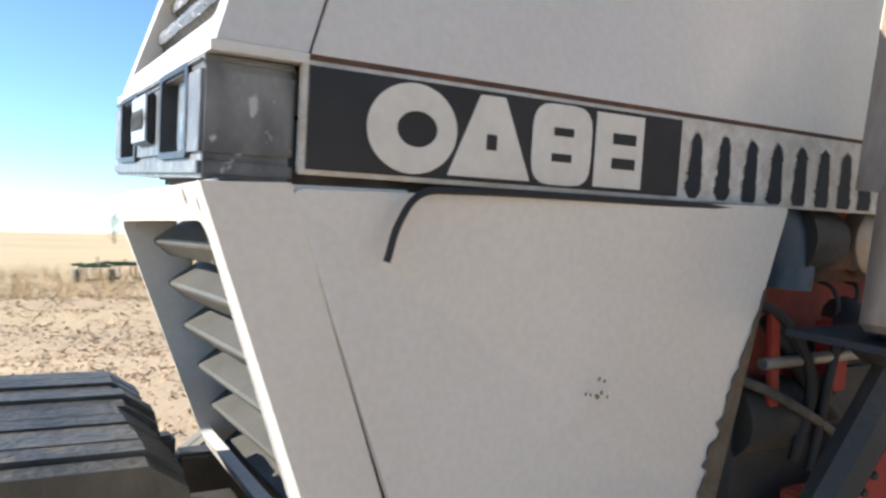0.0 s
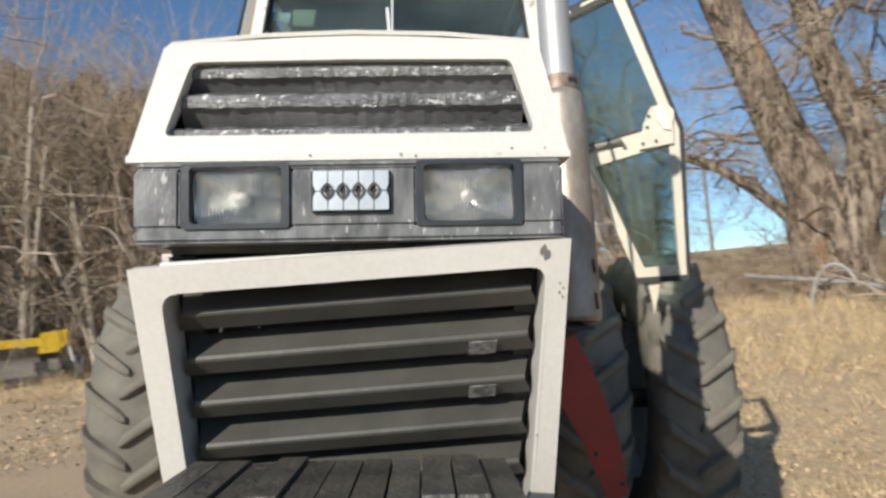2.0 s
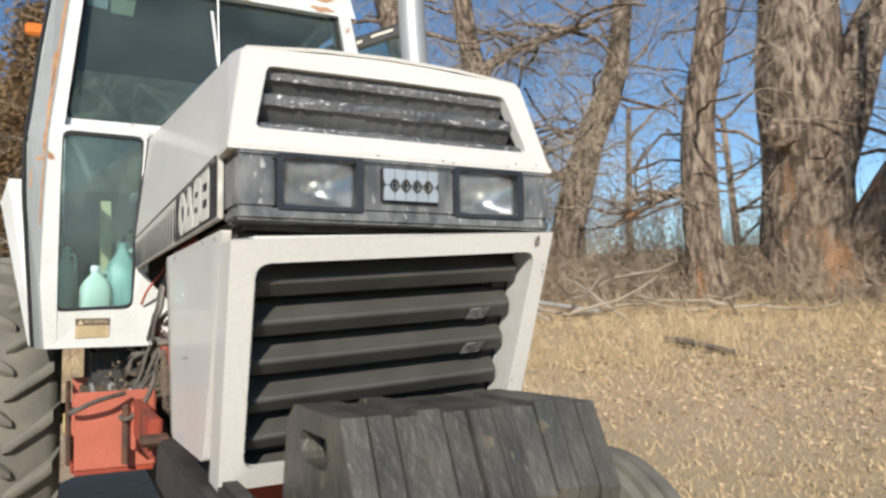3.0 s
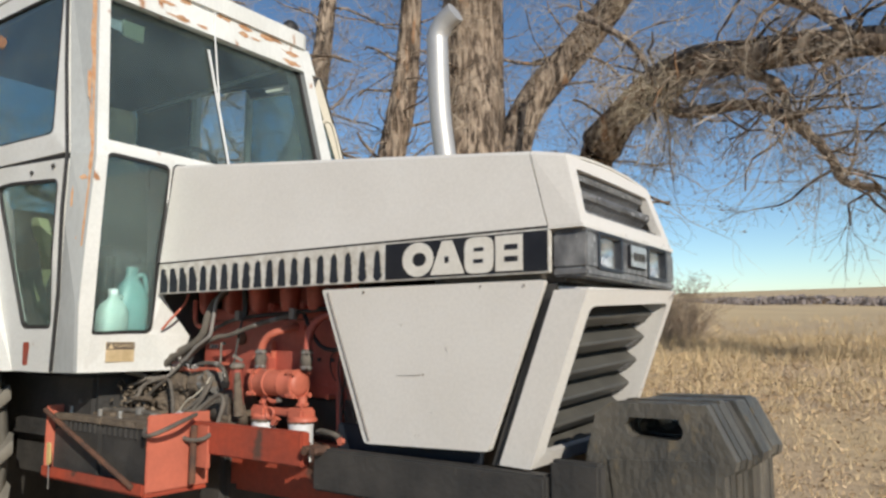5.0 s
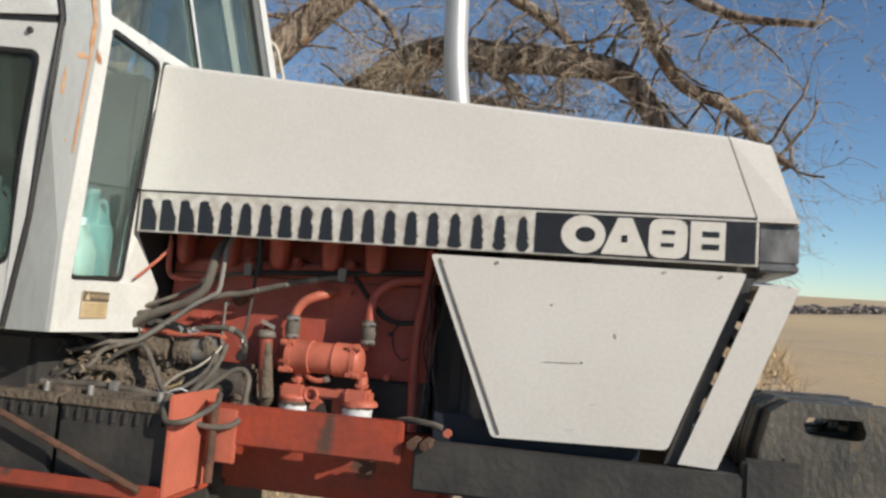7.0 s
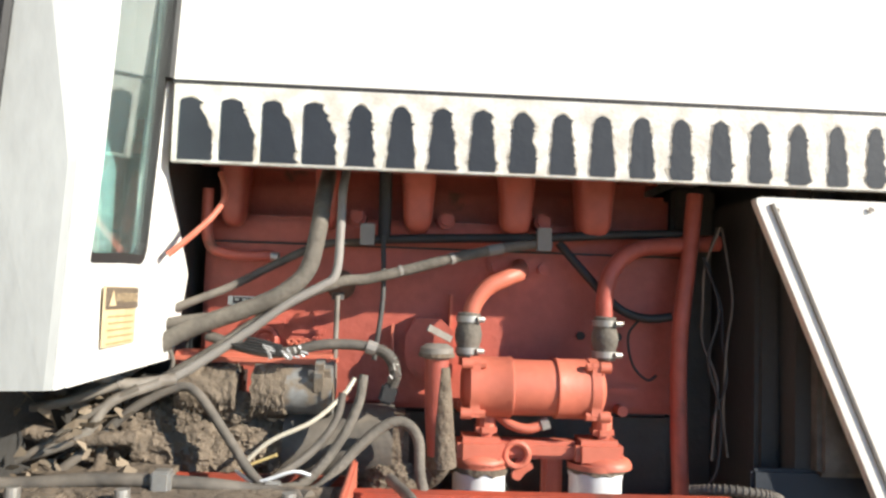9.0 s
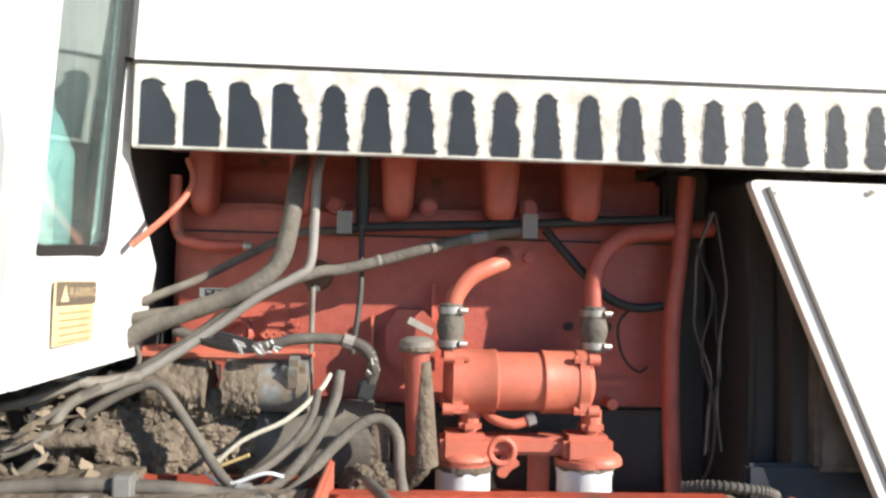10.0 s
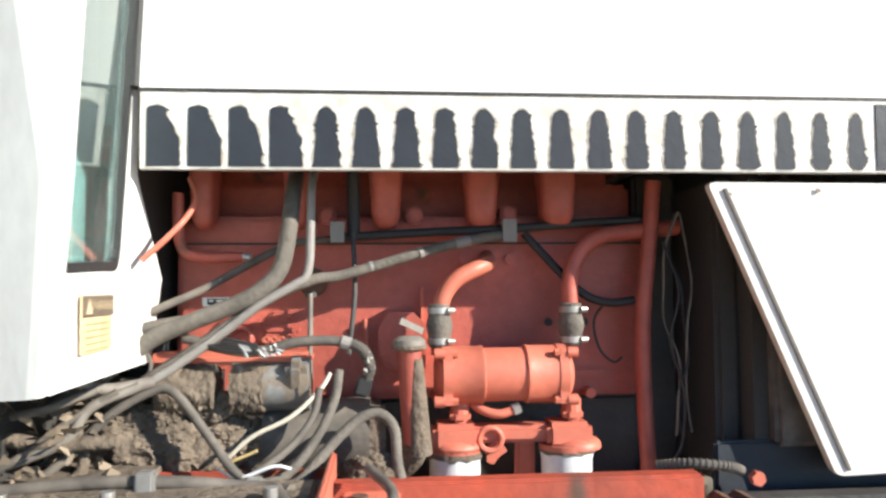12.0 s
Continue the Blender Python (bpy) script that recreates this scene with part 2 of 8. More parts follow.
SEAT_EDGE = material("yellowed_upholstery", (0.5, 0.52, 0.3), 0.7, bump=0.05)
CLIP = material("dull_grey_clip", (0.24, 0.22, 0.2), 0.6, bump=0.03)
DULL_STEEL = material("dull_galvanised_pipe", (0.42, 0.41, 0.39), 0.6, 0.2, second=(0.3, 0.28, 0.26), scale=3, bump=0.03)
LABEL_INK = material("faded_brown_print", (0.4, 0.29, 0.13), 0.6, bump=0.0)
CHAFF = material("dusty_husk", (0.24, 0.19, 0.135), 0.9, second=(0.14, 0.108, 0.078), scale=12, bump=0.0, vary=0.5, island=True)


def bark():
    """Deeply furrowed bark: long upright ridges, pale on top and dark between."""
    m = bpy.data.materials.new("cottonwood_bark")
    m.use_nodes = True
    n, link = m.node_tree.nodes, m.node_tree.links.new
    mapping = n.new("ShaderNodeMapping")
    mapping.inputs["Scale"].default_value = (6, 6, 1.5)
    link(n.new("ShaderNodeTexCoord").outputs["Object"], mapping.inputs["Vector"])
    ridge, broad = n.new("ShaderNodeTexNoise"), n.new("ShaderNodeTexNoise")
    ramp, shade, tone = n.new("ShaderNodeValToRGB"), n.new("ShaderNodeMix"), n.new("ShaderNodeMapRange")
    ridge.inputs["Distortion"].default_value = 0.6
    for tex, size, detail in ((ridge, 1.0, 9.0), (broad, 0.12, 3.0)):
        tex.inputs["Scale"].default_value, tex.inputs["Detail"].default_value = size, detail
        link(mapping.outputs["Vector"], tex.inputs["Vector"])
    ramp.color_ramp.elements[0].position, ramp.color_ramp.elements[0].color = 0.42, (0.045, 0.033, 0.025, 1)
    ramp.color_ramp.elements[1].position, ramp.color_ramp.elements[1].color = 0.62, (0.4, 0.32, 0.245, 1)
    mid = ramp.color_ramp.elements.new(0.5)
    mid.color = (0.19, 0.143, 0.108, 1)
    link(ridge.outputs["Fac"], ramp.inputs["Fac"])
    tone.inputs["From Min"].default_value, tone.inputs["From Max"].default_value = 0.35, 0.65
    tone.inputs["To Max"].default_value = 0.5
    link(broad.outputs["Fac"], tone.inputs["Value"])
    shade.data_type = "RGBA"
    link(tone.outputs["Result"], shade.inputs["Factor"])
    link(ramp.outputs["Color"], shade.inputs["A"])
    shade.inputs["B"].default_value = (0.2, 0.138, 0.09, 1)
    # places where the bark has fallen off and orange wood shows
    bare, edge, wood = n.new("ShaderNodeTexNoise"), n.new("ShaderNodeMapRange"), n.new("ShaderNodeMix")
    bare.inputs["Scale"].default_value, bare.inputs["Detail"].default_value = 0.17, 4.0
    link(mapping.outputs["Vector"], bare.inputs["Vector"])
    edge.inputs["From Min"].default_value, edge.inputs["From Max"].default_value = 0.62, 0.68
    edge.inputs["To Max"].default_value = 0.75
    link(bare.outputs["Fac"], edge.inputs["Value"])
    wood.data_type = "RGBA"
    link(edge.outputs["Result"], wood.inputs["Factor"])
    link(shade.outputs["Result"], wood.inputs["A"])
    wood.inputs["B"].default_value = (0.4, 0.2, 0.09, 1)
    bsdf, b = n["Principled BSDF"], n.new("ShaderNodeBump")
    link(wood.outputs["Result"], bsdf.inputs["Base Color"])
    bsdf.inputs["Roughness"].default_value = 0.95
    b.inputs["Strength"].default_value, b.inputs["Distance"].default_value = 1.0, 0.07
    link(ridge.outputs["Fac"], b.inputs["Height"])
    link(b.outputs["Normal"], bsdf.inputs["Normal"])
    return m


BARK = bark()
TWIG = material("bare_twig", (0.42, 0.35, 0.27), 0.9, second=(0.25, 0.2, 0.155), scale=1.5, bump=0.0, vary=0.3, island=True)
PALE_TWIG = material("pale_water_shoot", (0.56, 0.47, 0.33), 0.9, second=(0.4, 0.32, 0.22), scale=1.5, bump=0.0, vary=0.3, island=True)
DRY_LEAF = material("dry_leaf", (0.3, 0.2, 0.12), 0.9, second=(0.2, 0.13, 0.08), scale=1.5, bump=0.0, vary=0.4, island=True)
CEDAR = material("winter_cedar_foliage", (0.15, 0.115, 0.06), 0.9, second=(0.3, 0.18, 0.085), amount=1.0, scale=0.45, bump=0.0, vary=0.25, island=True)
BRUSH = material("brown_brush", (0.38, 0.29, 0.205), 0.95, second=(0.24, 0.18, 0.13), scale=0.8, bump=0.0, vary=0.35, island=True)
STRAW = material("dry_grass", (0.6, 0.46, 0.27), 0.9, second=(0.45, 0.33, 0.19), scale=0.8, bump=0.0, vary=0.4, island=True)
LITTER = material("leaf_litter", (0.52, 0.39, 0.25), 0.9, second=(0.27, 0.18, 0.105), scale=2, bump=0.0, vary=0.6, island=True)
IMPLEMENT_GREEN = material("green_implement_paint", (0.05, 0.12, 0.045), 0.55, second=(0.1, 0.12, 0.07), bump=0.03)
IMPLEMENT_YELLOW = material("yellow_implement_paint", (0.7, 0.45, 0.03), 0.5, bump=0.03)
TANK_WHITE = material("white_tank_plastic", (0.75, 0.76, 0.76), 0.45, bump=0.01)
WOOD = material("weathered_grey_wood", (0.27, 0.22, 0.17), 0.9, second=(0.15, 0.12, 0.09), scale=3, grain=20, bump=0.3)


# ---- mesh helpers ----
def part(name, bm, mat, parent=None, label="", smooth=False, bevel=0.0, sharp=40):
    """Links a bmesh as one mesh object under a thing or a part."""
    if bevel:
        edges = [e for e in bm.edges if len(e.link_faces) == 2 and e.calc_face_angle(0) > 0.5]
        bmesh.ops.bevel(bm, geom=edges, offset=bevel, segments=2, affect="EDGES", clamp_overlap=True)
    bmesh.ops.recalc_face_normals(bm, faces=bm.faces)
    mesh = bpy.data.meshes.new(name)
    bm.to_mesh(mesh)
    bm.free()
    mesh.materials.append(mat)
    if smooth:
        mesh.shade_smooth()
        mesh.set_sharp_from_angle(angle=radians(sharp))
    ob = new(name, mesh)
    ob.parent = parent
    if label:
        ob["label"] = label
    return ob


def raw(name, verts, faces, mat, parent=None):
    mesh = bpy.data.meshes.new(name)
    mesh.from_pydata(verts, [], faces)
    mesh.materials.append(mat)
    ob = new(name, mesh)
    ob.parent = parent
    return ob


def box(bm, centre, size, turn=(0, 0, 0)):
    m = pose(*centre, *turn) @ Matrix.Diagonal((*size, 1))
    return bmesh.ops.create_cube(bm, size=1, matrix=m)["verts"]


def boxes(*rows):
    bm = bmesh.new()
    for row in rows:
        box(bm, *row)
    return bm


def prism(bm, points, along):
    """A polygon of points pushed out along a vector."""
    a = [bm.verts.new(p) for p in points]
    b = [bm.verts.new(Vector(p) + Vector(along)) for p in points]
    bm.faces.new(a)
    bm.faces.new(b[::-1])
    for i in range(len(a)):
        j = (i + 1) % len(a)
        bm.faces.new((a[j], a[i], b[i], b[j]))
    return bm


def ring(bm, outer, inner, along):
    """The band between two polygons of as many points, pushed out along a vector."""
    along, n = Vector(along), len(outer)
    o, i = [bm.verts.new(p) for p in outer], [bm.verts.new(p) for p in inner]
    o2, i2 = [bm.verts.new(Vector(p) + along) for p in outer], [bm.verts.new(Vector(p) + along) for p in inner]
    for a in range(n):
        b = (a + 1) % n
        for quad in ((o[a], o[b], i[b], i[a]), (o2[b], o2[a], i2[a], i2[b]), (o[b], o[a], o2[a], o2[b]), (i[a], i[b], i2[b], i2[a])):
            bm.faces.new(quad)
    return bm


def rounded(points, r, steps=4):
    """A polygon in space with its corners rounded."""
    out, n = [], len(points)
    for k in range(n):
        p, a, b = Vector(points[k]), Vector(points[k - 1]), Vector(points[(k + 1) % n])
        u, v = (a - p).normalized() * r, (b - p).normalized() * r
        for s in range(steps + 1):
            f = s / steps
            out.append(p + u * (1 - f) ** 2 + v * f**2)
    return out


def shrink(points, by):
    c = sum((Vector(p) for p in points), Vector()) / len(points)
    return [Vector(p) + (c - Vector(p)).normalized() * by for p in points]


def tube(bm, points, r, sides=10, r_end=None, caps=True):
    """A round tube along points, with a radius that may taper."""
    points = [Vector(p) for p in points]
    r_end = r if r_end is None else r_end
    rows, last = [], None
    for k, p in enumerate(points):
        way = (points[min(k + 1, len(points) - 1)] - points[max(k - 1, 0)]).normalized()
        side = way.orthogonal().normalized() if last is None else (last - way * last.dot(way)).normalized()
        last, up = side, way.cross(side)
        rad = r + (r_end - r) * k / max(1, len(points) - 1)
        rows.append([bm.verts.new(p + (side * math.cos(2 * math.pi * s / sides) + up * math.sin(2 * math.pi * s / sides)) * rad) for s in range(sides)])
    for a, b in zip(rows, rows[1:]):
        for s in range(sides):
            bm.faces.new((a[s], a[(s + 1) % sides], b[(s + 1) % sides], b[s]))
    if caps:
        bm.faces.new(rows[0][::-1])
        bm.faces.new(rows[-1])
    return bm


def bent(points, steps=6):
    """A smooth line through points."""
    p = [Vector(q) for q in points]
    p = [p[0] * 2 - p[1], *p, p[-1] * 2 - p[-2]]
    out = []
    for k in range(1, len(p) - 2):
        a, b, c, d = p[k - 1 : k + 3]
        for s in range(steps):
            t = s / steps
            out.append(0.5 * (2 * b + (c - a) * t + (2 * a - 5 * b + 4 * c - d) * t * t + (3 * b - a - 3 * c + d) * t**3))
    return [*out, p[-2]]


def piped(points, r, sides=10, steps=6):
    return tube(bmesh.new(), bent(points, steps), r, sides)


def rod(a, b, r, sides=14):
    return tube(bmesh.new(), [a, b], r, sides)


def lathe(bm, profile, base, axis, sides=48):
    """Turns a profile of (radius, along) round an axis through base."""
    axis = Vector(axis).normalized()
    u = axis.orthogonal().normalized()
    v = axis.cross(u)
    rows = [[bm.verts.new(Vector(base) + axis * h + (u * math.cos(2 * math.pi * s / sides) + v * math.sin(2 * math.pi * s / sides)) * r)
             for s in range(sides)] for r, h in profile]
    for a, b in zip(rows, rows[1:]):
        for s in range(sides):
            bm.faces.new((a[s], a[(s + 1) % sides], b[(s + 1) % sides], b[s]))
    return bm


def thing(name, label, category, m=None, group=""):
    ob = tagged(new(name), label, category, group)
    ob.matrix_world = m or Matrix()
    return ob


# ---- ground and distance ----
def smooth(a, b, x):
    t = max(0.0, min(1.0, (x - a) / (b - a)))
    return t * t * (3 - 2 * t)


def ground_height(x, y):
    """A cross slope under the tractor, level fields beside it and a rise behind it."""
    near = 1 - smooth(4.0, 10.0, math.hypot(x + 1.5, y))
    z = -math.tan(radians(-TRACTOR_LEAN)) * y * near
    z += 3.2 * smooth(-8, -50, x) * smooth(-4, 12, y) * (1 - smooth(60, 160, math.hypot(x, y)) * 0.4)
    # the field falls away gently beyond the hood's right end
    az = math.degrees(math.atan2(y, x))
    z -= 5.2 * smooth(30, 260, math.hypot(x, y)) * smooth(60, 80, az) * smooth(125, 108, az)
    # a long stubble rise behind the farm machines
    z += 11.5 * smooth(70, 300, math.hypot(x, y)) * smooth(-96, -107, az) * smooth(-165, -145, az)
    far = smooth(6.0, 14.0, math.hypot(x + 1.5, y))
    z += far * (0.08 * noise.noise((x * 0.25, y * 0.25, 0)) + 0.03 * noise.noise((x * 0.9, y * 0.9, 3)))
    return z + (1 - near) * 0.0


def soil():
    """Packed earth, straw and field stubble in patches, with clods."""
    m = bpy.data.materials.new("dry_earth_and_stubble")
    m.use_nodes = True
    t = m.node_tree
    n, link = t.nodes, t.links.new
    place = n.new("ShaderNodeTexCoord").outputs["Object"]

    def cloud(size, low, high, detail=6.0):
        tex, ramp = n.new("ShaderNodeTexNoise"), n.new("ShaderNodeMapRange")
        tex.inputs["Scale"].default_value, tex.inputs["Detail"].default_value = size, detail
        ramp.inputs["From Min"].default_value, ramp.inputs["From Max"].default_value = low, high
        link(place, tex.inputs["Vector"])
        link(tex.outputs["Fac"], ramp.inputs["Value"])
        return tex.outputs["Fac"], ramp.outputs["Result"]

    def mixed(fac, a, b):
        mix = n.new("ShaderNodeMix")
        mix.data_type = "RGBA"
        link(fac, mix.inputs["Factor"])
        for value, socket in ((a, mix.inputs["A"]), (b, mix.inputs["B"])):
            if isinstance(value, tuple):
                socket.default_value = (*value, 1)
            else:
                link(value, socket)
        return mix.outputs["Result"]

    earth = mixed(cloud(0.5, 0.35, 0.65)[1], (0.54, 0.4, 0.26), (0.45, 0.335, 0.22))
    straw = mixed(cloud(9, 0.4, 0.6)[1], (0.62, 0.465, 0.27), (0.46, 0.34, 0.2))
    out = mixed(cloud(0.22, 0.42, 0.58)[1], earth, straw)
    raw_fine, fine = cloud(34, 0.5, 0.66)
    out = mixed(fine, out, (0.42, 0.305, 0.19))
    # the fields beyond the yard: pale stubble
    far = n.new("ShaderNodeVectorMath")
    far.operation = "LENGTH"
    link(place, far.inputs[0])
    span = n.new("ShaderNodeMapRange")
    span.inputs["From Min"].default_value, span.inputs["From Max"].default_value = 28, 46
    link(far.outputs["Value"], span.inputs["Value"])
    field = mixed(cloud(0.035, 0.4, 0.6)[1], (0.6, 0.45, 0.25), (0.52, 0.38, 0.22))
    out = mixed(span.outputs["Result"], out, field)
    bsdf = n["Principled BSDF"]
    link(out, bsdf.inputs["Base Color"])
    bsdf.inputs["Roughness"].default_value = 0.95
    b = n.new("ShaderNodeBump")
    b.inputs["Strength"].default_value, b.inputs["Distance"].default_value = 0.6, 0.02
    link(raw_fine, b.inputs["Height"])
    link(b.outputs["Normal"], bsdf.inputs["Normal"])
    return m


def build_ground():
    radii = [0.0] + [0.5 * k for k in range(1, 41)] + [20 * 1.12**k for k in range(1, 46)]
    spokes, verts, faces = 128, [], []
    for r in radii:
        for s in range(spokes):
            a = 2 * math.pi * s / spokes
            x, y = r * math.cos(a) - 1.5, r * math.sin(a)
            verts.append((x, y, ground_height(x, y)))
    for k in range(len(radii) - 1):
        for s in range(spokes):
            a, b = k * spokes + s, k * spokes + (s + 1) % spokes
            faces.append((a, a + spokes, b + spokes, b))
    ob = raw("ground", verts, faces, soil())
    ob.data.shade_smooth()
    tagged(ob, "dry bare earth yard running into pale stubble fields", "ground", kind="structure")


build_ground()


def on_ground(x, y, lift=0.0):
    return Vector((x, y, ground_height(x, y) + lift))


def from_walk(az, dist):
    """A spot at a bearing and distance from the middle of the camera's way."""
    return 1.0 + dist * math.cos(radians(az)), -0.8 + dist * math.sin(radians(az))


class Soup:
    """Loose triangles and thin tapered sticks, gathered for one mesh."""

    def __init__(self):
        self.v, self.f = [], []

    def tri(self, p, size, rng):
        k = len(self.v)
        for _ in range(3):
            self.v.append((p[0] + rng.uniform(-size, size), p[1] + rng.uniform(-size, size), p[2] + rng.uniform(-size, size)))
        self.f.append((k, k + 1, k + 2))

    def stick(self, a, b, ra, rb, sides=3):
        a, b = Vector(a), Vector(b)
        way = (b - a).normalized()
        u = way.orthogonal().normalized()
        w, k = way.cross(u), len(self.v)
        for p, r in ((a, ra), (b, rb)):
            for s in range(sides):
                g = 2 * math.pi * s / sides
                self.v.append(tuple(p + (u * math.cos(g) + w * math.sin(g)) * r))
        for s in range(sides):
            t = (s + 1) % sides
            self.f.append((k + s, k + t, k + sides + t, k + sides + s))

    def furrowed(self, pts, ra, rb, sides=84):
        """A thick stem with upright ridges of bark."""
        rows, last, n = [], None, len(pts)
        for i, p in enumerate(pts):
            way = (pts[min(i + 1, n - 1)] - pts[max(i - 1, 0)]).normalized()
            side = way.orthogonal().normalized() if last is None else (last - way * last.dot(way)).normalized()
            last, up = side, way.cross(side)
            f = i / (n - 1)
            r = ra + (rb - ra) * f + 0.35 * ra * max(0.0, 1 - f * 7) ** 2
            rows.append(len(self.v))
            for s in range(sides):
                g = 2 * math.pi * s / sides
                c = (math.cos(g) * ra, math.sin(g) * ra, i * 0.09)
                bulge = 0.14 * noise.noise((c[0] * 1.1, c[1] * 1.1, c[2] * 1.6))
                plate = 1 - abs(noise.noise((c[0] * 4.2 + 7, c[1] * 4.2, c[2] * 1.5))) * 2.2
                rr = r * (1 + bulge) + min(0.1, 0.16 * ra) * max(-0.6, plate) * 0.55
                self.v.append(tuple(p + (side * math.cos(g) + up * math.sin(g)) * rr))
        for a, b in zip(rows, rows[1:]):
            for s in range(sides):
                t = (s + 1) % sides
                self.f.append((a + s, a + t, b + t, b + s))

    def limb(self, pts, ra, rb, sides, rng, rough=0.08):
        """A bent, knobbly, closed-up limb."""
        rows, last, n = [], None, len(pts)
        for i, p in enumerate(pts):
            way = (pts[min(i + 1, n - 1)] - pts[max(i - 1, 0)]).normalized()
            side = way.orthogonal().normalized() if last is None else (last - way * last.dot(way)).normalized()
            last, up = side, way.cross(side)
            r = ra + (rb - ra) * (i / (n - 1)) ** 0.8
            rows.append(len(self.v))
            for s in range(sides):
                g = 2 * math.pi * s / sides
                rr = r * (1 + rng.uniform(-rough, rough) + rough * math.sin(3 * g + ra * 9))
                self.v.append(tuple(p + (side * math.cos(g) + up * math.sin(g)) * rr))
        for a, b in zip(rows, rows[1:]):
            for s in range(sides):
                t = (s + 1) % sides
                self.f.append((a + s, a + t, b + t, b + s))


def grow(wood, twigs, start, way, length, r, level, rng, droop=0.0, leaf=None):
    """A limb that bends, forks and ends in hanging twigs."""
    steps = 5 if level > 1 else 3
    pts, p, w = [start], start.copy(), way.normalized()
    for _ in range(steps):
        w = (w + Vector((rng.uniform(-1, 1), rng.uniform(-1, 1), rng.uniform(-1, 1) - droop)) * 0.42).normalized()
        p = p + w * (length / steps)
        pts.append(p.copy())
    if level >= 2:
        wood.limb(pts, r, r * 0.55, 9 if r > 0.12 else 6, rng)
    else:
        r = min(r, 0.012 if level else 0.0055)
        for a, b in zip(pts, pts[1:]):
            twigs.stick(a, b, r, r * 0.7)
    if level == 0:
        if leaf is not None and rng.random() < 0.5:
            leaf.tri(pts[-1], 0.05, rng)
        return
    for _ in range(rng.randint(3, 4) if level > 1 else rng.randint(6, 9)):
        k = rng.randint(1, steps)
        turn = Vector((rng.uniform(-1, 1), rng.uniform(-1, 1), rng.uniform(-0.7, 0.8) - droop))
        grow(wood, twigs, pts[k], (w + turn * 0.95).normalized(), length * rng.uniform(0.5, 0.78), max(0.005, r * rng.uniform(0.33, 0.52)), level - 1, rng, droop, leaf)


def spray(twigs, p, rng, count, size, leaf=None, droop=0.1):
    """A tangle of short crooked twigs round one spot of a limb."""
    for _ in range(count):
        a, w = p.copy(), Vector((rng.uniform(-1, 1), rng.uniform(-1, 1), rng.uniform(-0.9, 0.9))).normalized()
        r = rng.uniform(0.005, 0.009)
        for _ in range(4):
            w = (w + Vector((rng.uniform(-1, 1), rng.uniform(-1, 1), rng.uniform(-1, 1) - droop)) * 0.55).normalized()
            b = a + w * size * rng.uniform(0.16, 0.36)
            twigs.stick(a, b, r, r * 0.75)
            for _ in range(2):
                side = (w + Vector((rng.uniform(-1, 1), rng.uniform(-1, 1), rng.uniform(-1, 1)))).normalized()
                e = b + side * size * rng.uniform(0.1, 0.3)
                twigs.stick(b, e, r * 0.6, r * 0.4)
                if leaf is not None and rng.random() < 0.22:
                    leaf.tri(e, 0.035, rng)
            a, r = b, r * 0.75


